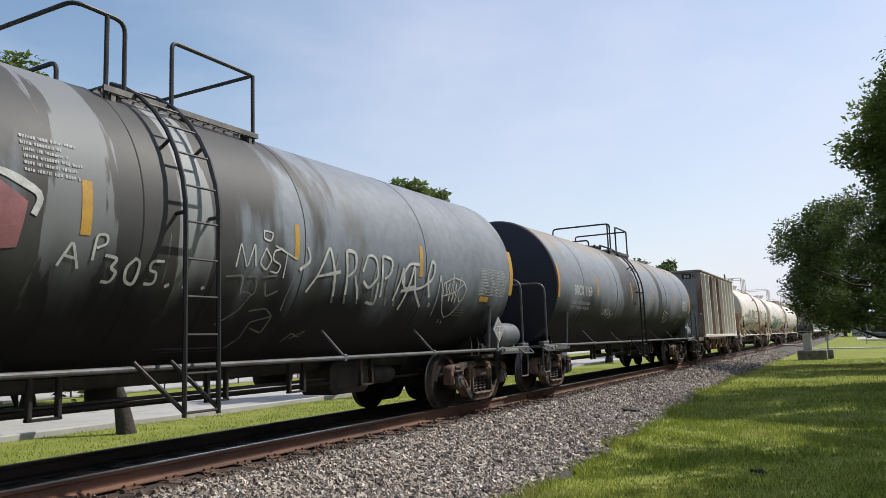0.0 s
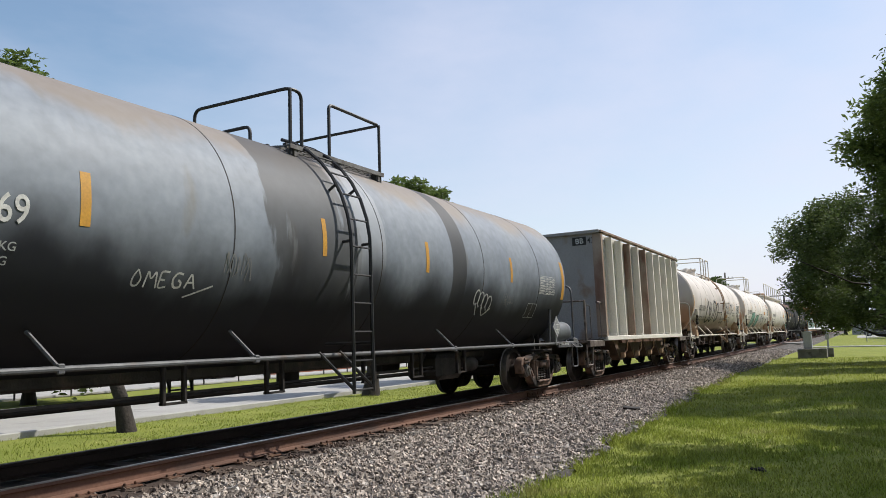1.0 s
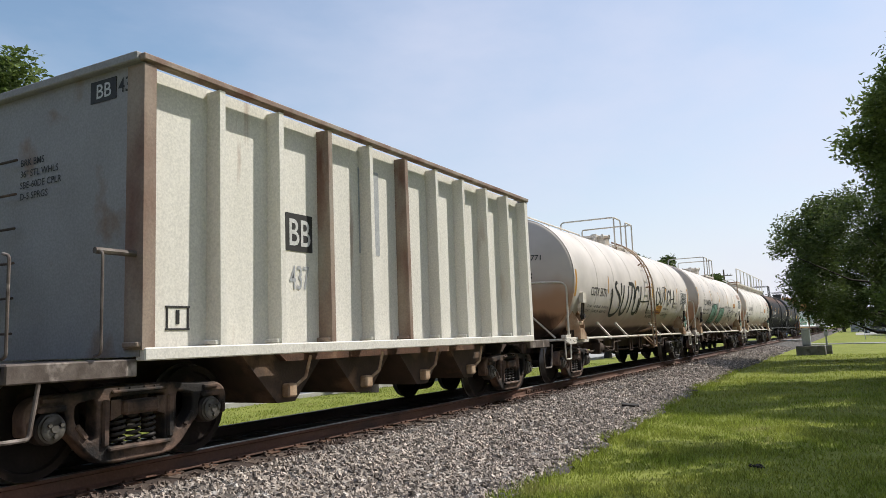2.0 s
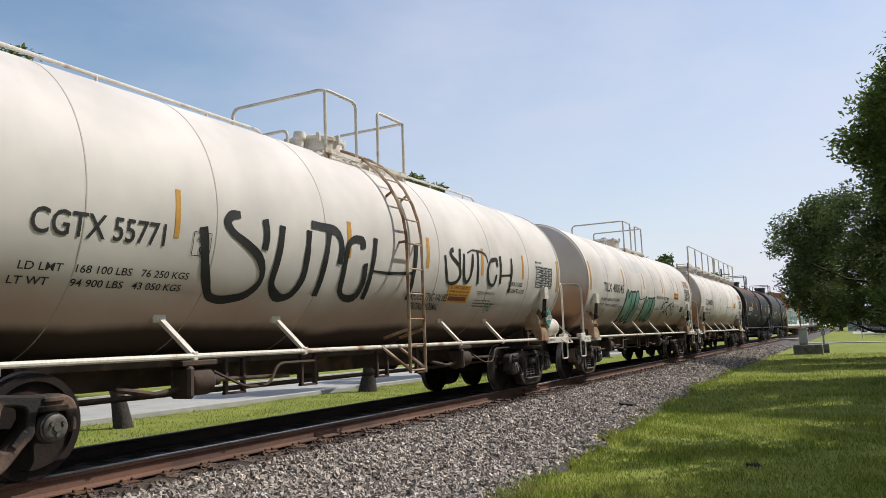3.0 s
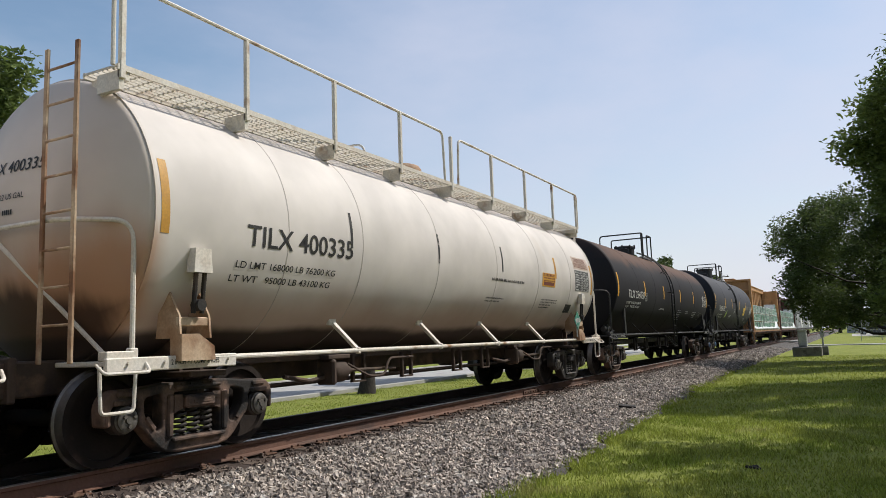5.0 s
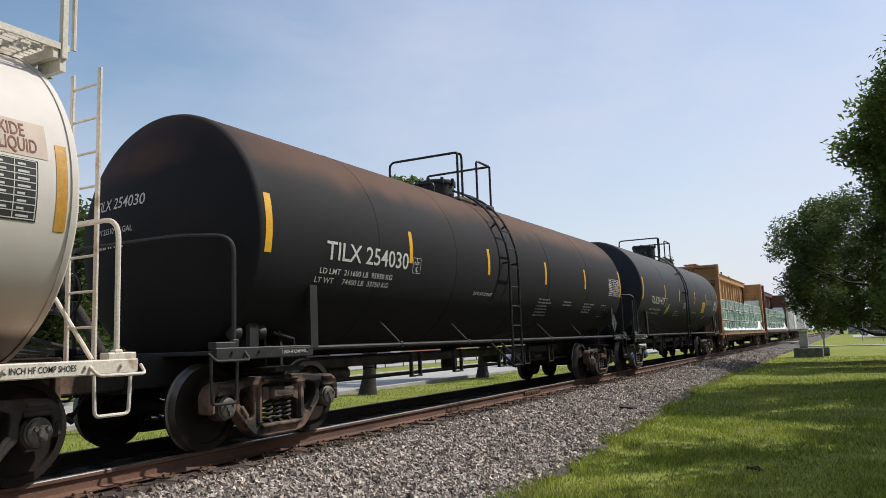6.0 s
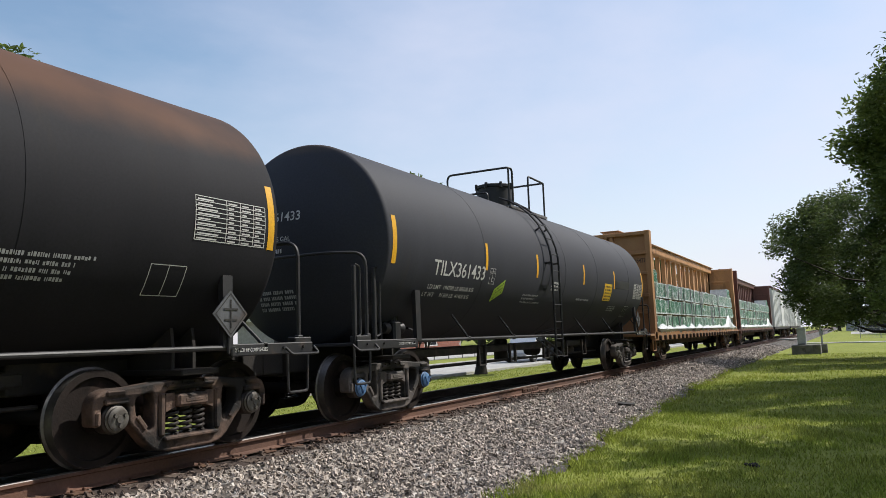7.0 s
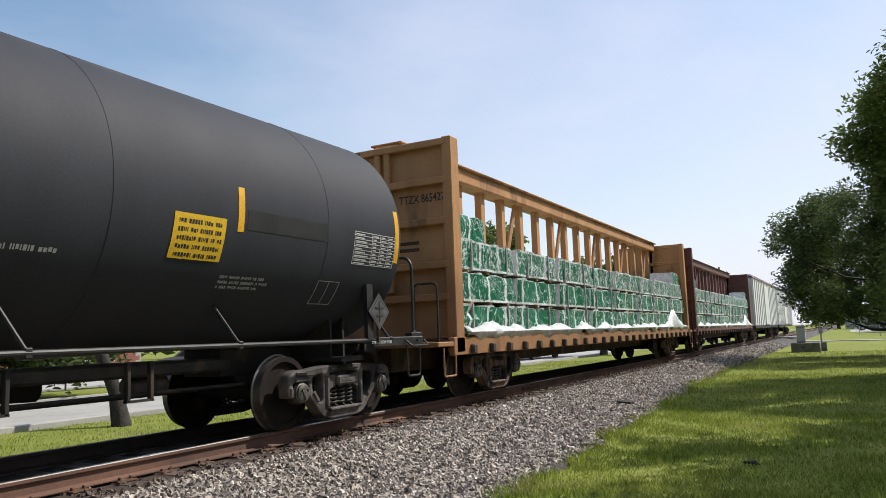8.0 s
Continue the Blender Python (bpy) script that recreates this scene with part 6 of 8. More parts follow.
def jack_bracket(car, y):
    """Lifting bracket over a truck: cheeks, sloped cover, hanging link with a pin, tapered head."""
    k = Mesh().prism([(y - 0.20, 0.98), (y + 0.24, 0.98), (y + 0.22, 1.12), (y + 0.02, 1.24), (y - 0.20, 1.24)], 1.30, 1.46)
    for q in (-0.19, 0.19):
        k.slab([(1.10, 1.2), (1.44, 1.2), (1.42, 1.42), (1.28, 1.66), (1.16, 1.66)], y + q - 0.012, y + q + 0.012)
    k.box((1.40, y, 1.36), (0.03, 0.44, 0.09), chamfer=0.01)
    part("lifting_bracket", k, "white_rusty", car, "rust-stained white lifting bracket")
    head = Mesh().prism([(y - 0.12, 1.84), (y + 0.12, 1.84), (y + 0.10, 2.08), (y - 0.10, 2.08)], 1.43, 1.54)
    part("bracket_head", head, "white_steel", car)
    link = Mesh().tube([(1.49, y - 0.05, 1.86), (1.45, y - 0.05, 1.44)], 0.024, 8).tube([(1.49, y + 0.06, 1.86), (1.45, y + 0.06, 1.44)], 0.024, 8)
    link.spin([(0.0, 1.42), (0.06, 1.42), (0.06, 1.52), (0.0, 1.52)], "x", (0, y, 1.52), 12)
    part("bracket_link", link, "under", car, "dark link and pin")


def white_tank(label, place, mark, spec, seams, net):
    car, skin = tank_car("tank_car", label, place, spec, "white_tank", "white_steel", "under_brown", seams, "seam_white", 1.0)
    for s in (1, -1):
        ring(car, s * spec["half"], skin, "white_tank", 0.05, 0.012, "jacket_band")
        jack_bracket(car, spec["ts"] - 0.06 if s > 0 else -spec["ts"] - 0.35)
    return car, skin


def chemical_sign(car, skin, y0, y1, d0, d1):
    part("emergency_sign", skin.patch(y0, y1, d0, d1, 0.005), "sign_orange", car, "orange chemical emergency notice")
    h = (d1 - d0)
    part("sign_title", skin.word("FOR CHEMICAL EMERGENCY", y0 + 0.05, d1 - h * 0.24, 0.06, y1 - y0 - 0.1), "ink_red", car)
    part("sign_print", skin.bars(y0 + 0.06, d1 - h * 0.42, y1 - y0 - 0.1, 2, 0.03, 0.03, 4, False), "ink_red", car)
    part("sign_bar", skin.patch(y0 + 0.08, y1 - 0.08, d0 + h * 0.1, d0 + h * 0.34, 0.008), "ink_red", car)


C4 = 52.07
spec = dict(half=6.73, ts=5.84, hl=7.80, r=1.5, zc=2.43, feet=(-3.64, -1.93, 2.11, 3.83), sill=True)
car, skin = white_tank("cream white insulated tank car with black sprayed letters", C4, "", spec, [47.1 - C4, 48.6 - C4, 50.4 - C4, 53.3 - C4, 55.2 - C4, 57.0 - C4], None)
part("reporting_mark", skin.word("CGTX 55771", 46.62 - C4, -14.6, 0.22, 1.34), "ink_black", car)
part("stencil", skin.word("LD LMT   168 100 LBS   76 250 KGS", 46.6 - C4, -26.5, 0.075, 1.75), "ink_black", car)
part("stencil", skin.word("LT WT      94 900 LBS   43 050 KGS", 46.55 - C4, -31.5, 0.075, 1.75), "ink_black", car)
part("plate_mark", skin.table(48.3 - C4, 48.53 - C4, -17, -8, 1, 1, False), "ink_black", car)
part("stencil", skin.word("PLATE", 48.35 - C4, -11.6, 0.05, 0.14), "ink_black", car)
part("stencil", skin.word("C", 48.385 - C4, -15.8, 0.08), "ink_black", car)
LOW_S = [(-0.66, -0.05), (-0.60, -0.30), (-0.50, -0.48), (-0.38, -0.50), (-0.18, -0.46), (-0.08, -0.34), (-0.14, -0.20), (-0.28, -0.12), (-0.42, -0.06), (-0.48, 0.0), (-0.44, 0.05), (-0.36, 0.06)]
scrawl(car, skin, "graffiti", "spray_black", [
    [(-2.53 + a * 1.7, -0.06 + b * 1.7) for a, b in LOW_S], [(-2.76, 0.04), (-2.72, -0.14), (-2.74, -0.30)],
    [(-2.47, 0.0), (-2.50, -0.35), (-2.53, -0.70), (-2.32, -0.86), (-2.11, -0.82), (-1.99, -0.60), (-2.0, -0.30), (-1.99, 0.0)],
    [(-1.95, 0.08), (-1.61, 0.07), (-1.42, 0.05), (-1.32, -0.12), (-1.35, -0.36)], [(-1.60, 0.04), (-1.64, -0.29), (-1.67, -0.80)],
    [(-0.86, -0.12), (-0.87, -0.01), (-1.05, 0.0), (-1.20, -0.08), (-1.24, -0.35), (-1.21, -0.74), (-1.0, -0.82), (-0.80, -0.79), (-0.74, -0.54), (-0.78, -0.31)],
    [(-0.57, 0.05), (-0.61, -0.35), (-0.63, -0.81)], [(0.51, 0.06), (0.49, -0.38), (0.50, -0.78)]], 0.125, "huge black sprayed letters")
scrawl(car, skin, "graffiti", "spray_black", [[(-0.57, -0.40), (-0.23, -0.41), (0.46, -0.37)]], 0.05, "", 0.005)
scrawl(car, skin, "graffiti", "spray_black", [
    [(2.08 + a, b + 0.03) for a, b in LOW_S], [(1.94, 0.13), (1.93, -0.04), (1.94, -0.18)],
    [(2.09, 0.06), (2.08, -0.2), (2.14, -0.37), (2.24, -0.43), (2.35, -0.34), (2.40, -0.14), (2.42, 0.08)],
    [(2.62, 0.14), (2.62, -0.13), (2.67, -0.43)], [(3.43, -0.07), (3.41, 0.06), (3.28, 0.05), (3.12, 0.02), (3.02, -0.13), (3.04, -0.30), (3.16, -0.42), (3.36, -0.42), (3.41, -0.22)],
    [(3.56, 0.13), (3.58, -0.13), (3.60, -0.38)], [(4.08, 0.13), (4.08, -0.19), (4.06, -0.53)]], 0.085, "black sprayed letters")
scrawl(car, skin, "graffiti", "spray_black", [[(2.22, 0.08), (2.40, 0.15), (2.66, 0.15), (2.88, 0.13), (2.98, 0.08), (3.01, -0.03)], [(3.59, -0.23), (4.07, -0.19)]], 0.045, "", 0.005)
stripes(car, skin, [(45.47 - C4, -5, 0.11, 12), (48.09 - C4, -2, 0.06, 9), (50.9 - C4, -1, 0.09, 9), (52.95 - C4, -1, 0.09, 9), (54.88 - C4, -1, 0.09, 9), (56.72 - C4, 0, 0.08, 9), (58.68 - C4, -3, 0.10, 13)], "orange")
part("stencil", skin.word("REGULATING VALVES", 0.58, -29.5, 0.13, 1.15), "ink_black", car)
part("stencil", skin.word("VENTING NORMAL", 0.62, -36.0, 0.13, 0.95), "ink_black", car)
chemical_sign(car, skin, 53.75 - C4, 54.55 - C4, -30, -18)
part("stencil", skin.word("5\" URETHANE FOAM INSULATION", 54.8 - C4, -23, 0.055, 0.75), "ink_black", car)
part("stencil", skin.bars(54.8 - C4, -28, 0.9, 3, 0.025, 0.03, 7), "ink_black", car)
part("stencil", skin.word("CARBON DIOXIDE", 56.05 - C4, -15, 0.085, 0.68), "ink_black", car)
part("stencil", skin.word("REFRIGERATED LIQUID", 56.05 - C4, -20, 0.085, 0.82), "ink_black", car)
part("data_panel", skin.patch(57.4 - C4, 58.35 - C4, -14, 3), "ink_black", car, "black stencilled data panel")
part("capacity_table", skin.table(57.42 - C4, 58.33 - C4, -13.5, 2.5, 8, 9), "ink_white", car)
part("stencil", skin.bars(57.4 - C4, 5, 0.5, 1, 0.04, 0.02, 8), "ink_black", car)
scrawl(car, skin, "graffiti", "placard_green", loops(55.3 - C4, -0.95, 0.3, 0.2, 4, 5), 0.014, "small green scribble")
side_ladder(car, 52.32 - C4, skin, "white_rusty", 0.62)
top_platform(car, skin, 51.28 - C4, 53.37 - C4, (52.03 - C4, 52.61 - C4), "white_steel", (0.42, 0.26, "white_steel"), 3.76, 4.65)
head_words(car, spec, "ink_black", [("CGTX 55771", 0.13, 0), (3, 0.048, 0), (5, 0.048, 0)], -0.13, 0.42)
top = skin.z + skin.r
part("safety_rail", pipe([(-0.48, -7.42, top - 0.45), (-0.48, -7.42, top + 0.30), (-0.22, -7.0, top + 0.30), (-0.2, -0.95, top + 0.25), (-0.2, -0.85, top)], 0.024, 0.15), "white_steel", car, "low pipe safety rail along the tank top")
part("safety_rail", pipe([(-0.2, 1.4, top), (-0.2, 1.5, top + 0.28), (-0.2, 6.0, top + 0.30), (-0.2, 6.15, top)], 0.022, 0.15), "white_steel", car, "low pipe safety rail along the tank top")
part("rail_post", Mesh().tube([(-0.40, -7.15, top - 0.25), (-0.40, -7.15, top + 0.29)], 0.02, 6), "white_steel", car)
for y in (-5.4, -3.66, -2.0, 2.6, 4.04, 5.5):
    part("rail_post", Mesh().tube([(-0.2, y, top - 0.05), (-0.2, y, top + 0.26)], 0.018, 6), "white_steel", car)


def end_ladder(car, x0, x1, y, z0, z1, m):
    k = Mesh()
    for x in (x0, x1):
        k.box((x, y, (z0 + z1) / 2), (0.05, 0.03, z1 - z0), chamfer=0.006)
    body = part("end_ladder", k, m, car, "straight steel ladder at the tank's end")
    n = int((z1 - z0) / 0.34)
    for i in range(1, n + 1):
        part("rung", Mesh().tube([(x0, y, z0 + i * 0.34), (x1, y, z0 + i * 0.34)], 0.013, 6), m, body)


end_ladder(car, -0.92, -0.50, -7.42, 1.0, top - 0.22, "white_steel")
part("step_plate", Mesh().box((-0.68, -7.22, top - 0.23), (0.5, 0.36, 0.05), chamfer=0.01), "white_steel", car)
placard(car, 1.47, 58.05 - C4, 1.45, "placard_green", "2187", "ink_white", 0.225)
reservoir(car, 1.13, 6.66, 1.25, "white_steel", 0.74, 0.205)
placard(car, 0.35, 44.95 - C4 - 0.18, 1.32, "placard_green", "2187", "ink_white", 0.22)
shoe_note(car, 45.6 - C4, 0.95, m="ink_black")
shoe_note(car, 58.0 - C4, 0.95, m="ink_black")

C5 = 67.65
spec = dict(spec, feet=(-3.32, -1.04, 1.16, 3.47))
car, skin = white_tank("cream white tank car with teal bubble-letter graffiti", C5, "", spec, [62.6 - C5, 64.5 - C5, 66.2 - C5, 67.9 - C5, 69.4 - C5, 71.0 - C5, 73.0 - C5], None)
part("reporting_mark", skin.word("TILX 400345", 62.2 - C5, -9.5, 0.24, 1.95), "ink_black", car)
part("stencil", skin.word("LD LMT 168000 LB 76200 KG", 62.1 - C5, -19, 0.08, 1.75), "ink_black", car)
part("stencil", skin.word("LT WT   95000 LB 43100 KG", 62.05 - C5, -25, 0.08, 1.75), "ink_black", car)
stripes(car, skin, [(61.11 - C5, 4, 0.11, 14), (64.18 - C5, 8, 0.10, 9), (66.54 - C5, 8, 0.09, 9), (69.1 - C5, 7, 0.09, 9), (71.7 - C5, 8, 0.09, 9), (74.27 - C5, 2, 0.10, 14)], "orange")
part("stencil", skin.word("REGULATING VALVES VENTING NORMAL", 0.62, -10.5, 0.10, 1.86), "ink_black", car)
part("stencil", skin.bars(0.59, -23, 0.74, 2, 0.028, 0.03, 3), "ink_black", car)
chemical_sign(car, skin, 70.95 - C5, 71.75 - C5, -9, 0)
part("stencil_patch", skin.patch(72.9 - C5, 74.0 - C5, 10, 22, 0.003), "tan_patch", car, "pale tan stencil patch")
part("stencil", skin.word("CARBON DIOXIDE", 73.0 - C5, 17.0, 0.11, 0.8), "ink_red", car)
part("stencil", skin.word("REFRIGERATED LIQUID", 73.0 - C5, 12.0, 0.11, 0.95), "ink_red", car)
part("data_panel", skin.patch(72.95 - C5, 73.95 - C5, -8.5, 9), "ink_black", car, "black stencilled data panel")
part("capacity_table", skin.table(72.97 - C5, 73.93 - C5, -8, 8.5, 8, 9), "ink_white", car)
part("badge", skin.patch(72.35 - C5, 72.8 - C5, -26, -18), "ink_black", car, "black stencil panel")
part("stencil", skin.bars(71.4 - C5, -16, 0.85, 4, 0.025, 0.03, 13), "ink_black", car)


def teal_piece(car, skin, y0, z0, w, h, letters):
    """Bubble letters: teal fills, black outlines and a dropped black shade."""
    fillm, line, shade = Mesh(), Mesh(), Mesh()
    for o in letters:
        pts = [(y0 + a * w, z0 + b * h) for a, b in o]
        skin.fill(pts, fillm, 0.006)
        skin.fill([(a - 0.10, b - 0.08) for a, b in pts], shade, 0.004)
        skin.stroke(pts + [pts[0]], 0.062, line, 0.009)
    part("graffiti_shade", shade, "spray_black", car)
    part("graffiti_fill", fillm, "spray_teal", car, "teal sprayed bubble letters")
    part("graffiti_outline", line, "spray_black", car, "black sprayed outline")


for y0, y1, d0, d1 in ((-4.1, -2.9, -24, -14), (-1.7, -0.9, -22, -10), (0.36, 3.15, -27, -7.5), (0.15, 0.95, 14, 27), (-2.4, -0.6, 18, 34), (3.7, 4.4, 16, 24), (-5.3, -4.5, 12, 26)):
    part("repaint_patch", skin.patch(y0, y1, d0, d1, 0.0025), "repaint", car, "greyish repainted jacket patch")
LET_M = [(0.03, 0.05), (0.0, 0.52), (0.07, 1.0), (0.19, 0.92), (0.20, 0.70), (0.25, 0.90), (0.37, 0.98), (0.43, 0.83), (0.46, 0.58), (0.44, 0.12), (0.34, 0.0), (0.27, 0.30), (0.19, 0.14)]
LET_T = [(0.40, 0.93), (0.72, 0.96), (0.69, 0.70), (0.66, 0.42), (0.58, 0.38), (0.64, 0.16), (0.47, 0.07), (0.46, 0.52)]
LET_O = [(0.74, 0.95), (0.90, 1.0), (1.0, 0.76), (1.0, 0.40), (0.96, 0.10), (0.82, 0.0), (0.68, 0.10), (0.66, 0.38), (0.76, 0.42), (0.80, 0.62), (0.74, 0.44)]
teal_piece(car, skin, -3.20, -1.18, 1.52, 1.08, [LET_M, LET_T, LET_O])
teal_piece(car, skin, -0.98, -1.12, 1.44, 0.88, [LET_M, LET_T, LET_O])
scrawl(car, skin, "graffiti", "spray_black", [[(-1.66, -0.34), (-1.46, -0.37), (-1.0, -0.31)], [(-1.62, -0.56), (-1.52, -0.74), (-1.54, -0.46), (-1.40, -0.74), (-1.34, -0.46)],
    [(-1.30, -0.74), (-1.22, -0.44), (-1.16, -0.72)], [(-1.14, -0.46), (-1.04, -0.52), (-1.02, -0.68), (-1.14, -0.74)], [(-1.46, -0.97), (-1.40, -0.83), (-1.17, -0.88)]], 0.032, "black sprayed letters")
scrawl(car, skin, "graffiti", "spray_black", [[(-3.50, -0.66), (-3.60, -0.60), (-3.72, -0.66), (-3.60, -0.74), (-3.62, -0.84), (-3.78, -0.82)], [(-3.50, -0.74), (-3.40, -0.68), (-3.46, -0.62), (-3.52, -0.78), (-3.40, -0.80)],
    [(-3.26, -0.64), (-3.34, -0.70), (-3.30, -0.78), (-3.22, -0.74)], [(-3.20, -0.48), (-3.20, -0.66)]], 0.026, "small black sprayed letters", 0.012)
scrawl(car, skin, "graffiti", "spray_black", [
    [(1.41, -0.62), (1.61, -0.52), (1.81, -0.56), (2.0, -0.66)], [(1.53, -0.47), (1.70, -0.47), (1.97, -0.38), (2.47, -0.34)], [(1.60, -0.34), (1.67, -0.46), (1.66, -0.64)],
    [(1.71, -0.28), (1.72, -0.43)], [(1.84, -0.26), (1.98, -0.55), (2.20, -0.71), (2.37, -0.80)], [(1.96, -0.29), (2.02, -0.38), (2.20, -0.33)], [(2.21, -0.20), (2.27, -0.44), (2.45, -0.64), (2.78, -0.85)],
    [(1.72, -0.83), (1.84, -0.71), (2.07, -0.69), (2.37, -0.80)], [(1.85, -1.19), (2.01, -0.76), (2.36, -0.49), (2.89, -0.39)]], 0.042, "sprawling black sprayed tag")
scrawl(car, skin, "graffiti", "spray_black", [
    [(2.46, -0.57), (2.66, -0.45), (2.93, -0.51), (3.18, -0.66), (3.31, -0.94)], [(2.89, -0.74), (2.97, -0.36), (2.83, -0.43)], [(3.16, -0.83), (3.19, -0.53), (3.29, -0.29)],
    [(3.18, -0.49), (3.46, -0.48), (3.65, -0.60), (3.58, -0.89), (3.36, -0.58)], [(3.01, -0.33), (3.24, -0.39), (3.50, -0.47)], [(2.19, -0.65), (2.61, -0.75), (3.23, -0.96)]], 0.042, "sprawling black sprayed tag", 0.015)
top_platform(car, skin, 66.94 - C5, 69.3 - C5, (67.82 - C5, 68.42 - C5), "white_steel", (0.42, 0.26, "white_steel"), 3.76, 4.67)
head_words(car, spec, "ink_black", [("TILX 400345", 0.13, 0), ("CAPY 20122 US GAL", 0.06, 0), (1, 0.05, 0)], -0.5, 0.35)
end_ladder(car, -1.15, -0.72, -7.42, 1.0, top - 0.15, "white_steel")
part("safety_rail", pipe([(-0.9, -7.4, top - 0.5), (-0.9, -7.4, top + 0.42), (-0.5, -6.6, top + 0.32), (-0.2, -5.2, top + 0.0)], 0.024, 0.15), "white_steel", car, "pipe safety rail at the tank end")
part("safety_rail", Mesh().tube([(-0.72, -7.0, top - 0.3), (-0.72, -7.0, top + 0.38)], 0.022, 6), "white_steel", car)
part("sill_number", lettering("X 400345", 0.13, lambda a, b: (0.70, 72.0 - C5 + a, 0.80 + b), 0.85), "ink_black", car)
placard(car, 1.47, 73.66 - C5, 1.45, "placard_green", "2187", "ink_white", 0.225)
placard(car, 0.35, 60.5 - C5 - 0.18, 1.4, "placard_green", "2187", "ink_white", 0.22)
reservoir(car, 1.13, 6.66, 1.25, "white_steel", 0.74, 0.205)
shoe_note(car, 61.2 - C5, 0.95, m="ink_black")
shoe_note(car, 73.6 - C5, 0.95, m="ink_black")

C6 = 83.25
car, skin = white_tank("clean cream white tank car with a full-length railed walkway", C6, "", spec, [78.4 - C6, 79.9 - C6, 82.0 - C6, 84.2 - C6, 86.3 - C6, 88.3 - C6], None)
part("reporting_mark", skin.word("TILX 400335", 77.72 - C6, -9.5, 0.24, 1.95), "ink_black", car)
part("stencil", skin.word("LD LMT 168000 LB 76200 KG", 77.6 - C6, -19, 0.08, 1.75), "ink_black", car)
part("stencil", skin.word("LT WT   95000 LB 43100 KG", 77.55 - C6, -25, 0.08, 1.75), "ink_black", car)
stripes(car, skin, [(76.62 - C6, 5, 0.10, 14), (89.87 - C6, 1, 0.10, 14), (87.3 - C6, 6, 0.10, 9)], "orange")
stripes(car, skin, [(79.64 - C6, 5, 0.05, 9), (82.0 - C6, 4, 0.05, 9), (84.45 - C6, 5, 0.05, 9)], "ink_black")
chemical_sign(car, skin, 86.5 - C6, 87.28 - C6, -10.5, 0.5)
part("stencil_patch", skin.patch(88.6 - C6, 89.75 - C6, 9, 21, 0.003), "tan_patch", car, "pale tan stencil patch")
part("stencil", skin.word("CARBON DIOXIDE", 88.72 - C6, 15.5, 0.12, 0.85), "ink_red", car)
part("stencil", skin.word("REFRIGERATED LIQUID", 88.66 - C6, 10.5, 0.12, 1.0), "ink_red", car)
part("data_panel", skin.patch(88.62 - C6, 89.66 - C6, -11, 8), "ink_black", car, "black stencilled data panel")
part("capacity_table", skin.table(88.64 - C6, 89.64 - C6, -10.5, 7.5, 8, 9), "ink_white", car)
part("badge", skin.patch(88.2 - C6, 88.6 - C6, -32, -24), "ink_black", car, "black stencil panel")
part("stencil", skin.bars(86.6 - C6, -22, 0.95, 4, 0.028, 0.03, 15), "ink_black", car)
part("stencil", skin.bars(84.0 - C6, -11, 1.5, 1, 0.05, 0.03, 16, False), "ink_black", car)
part("stencil", skin.bars(83.9 - C6, -24, 1.0, 2, 0.03, 0.03, 17), "ink_black", car)
head_words(car, spec, "ink_black", [("TILX 400335", 0.13, 0), ("CAPY 20122 US GAL", 0.06, 0), (1, 0.05, 0)], -0.5, 0.45)
wx0, wx1 = 0.62, 1.12
wz = top - 0.10
grating(car, wx0, wx1, -6.9, 6.9, wz, "white_steel")
for i in range(9):
    y = -6.85 + i * 13.7 / 8
    part("rail_post", Mesh().box((wx1, y, wz + 0.38), (0.05, 0.06, 0.98), chamfer=0.006), "white_steel", car)
    part("walkway_bracket", Mesh().prism([(y - 0.03, wz - 0.03), (y + 0.03, wz - 0.03), (y + 0.03, wz - 0.22), (y - 0.03, wz - 0.22)], 0.8, wx1), "white_steel", car)
part("handrail", pipe([(wx1, -6.95, wz), (wx1, -6.95, wz + 0.88), (wx1, -0.3, wz + 0.88), (wx1, -0.25, wz)], 0.022, 0.12), "white_steel", car, "long pipe walkway railing")
part("handrail", pipe([(wx1, 0.25, wz), (wx1, 0.3, wz + 0.88), (wx1, 6.95, wz + 0.88), (wx1, 6.95, wz)], 0.022, 0.12), "white_steel", car, "long pipe walkway railing")
part("handrail", pipe([(0.3, -1.5, top), (0.3, -1.5, top + 0.45), (-0.5, -1.5, top + 0.45), (-0.5, 1.5, top + 0.45), (-0.5, 1.5, top)], 0.02, 0.2), "white_steel", car)
k = Mesh().spin([(0.0, 0.36), (0.4, 0.36), (0.44, 0.30), (0.44, 0.24), (0.4, 0.22), (0.4, -0.3)], "z", (0, 0, top), 28)
part("manway", k, "white_rusty", car, "bolted manway dome")
end_ladder(car, 0.72, 1.16, -7.35, 1.0, wz + 0.1, "white_rusty")
end_ladder(car, 0.45, 0.86, 7.42, 1.0, wz + 0.05, "white_steel")
placard(car, 1.47, 88.7 - C6, 1.45, "placard_green", "2187", "ink_white", 0.225)
shoe_note(car, 76.8 - C6, 0.95, m="ink_black")
shoe_note(car, 89.5 - C6, 0.95, m="ink_black")

# ---- black tank cars ----


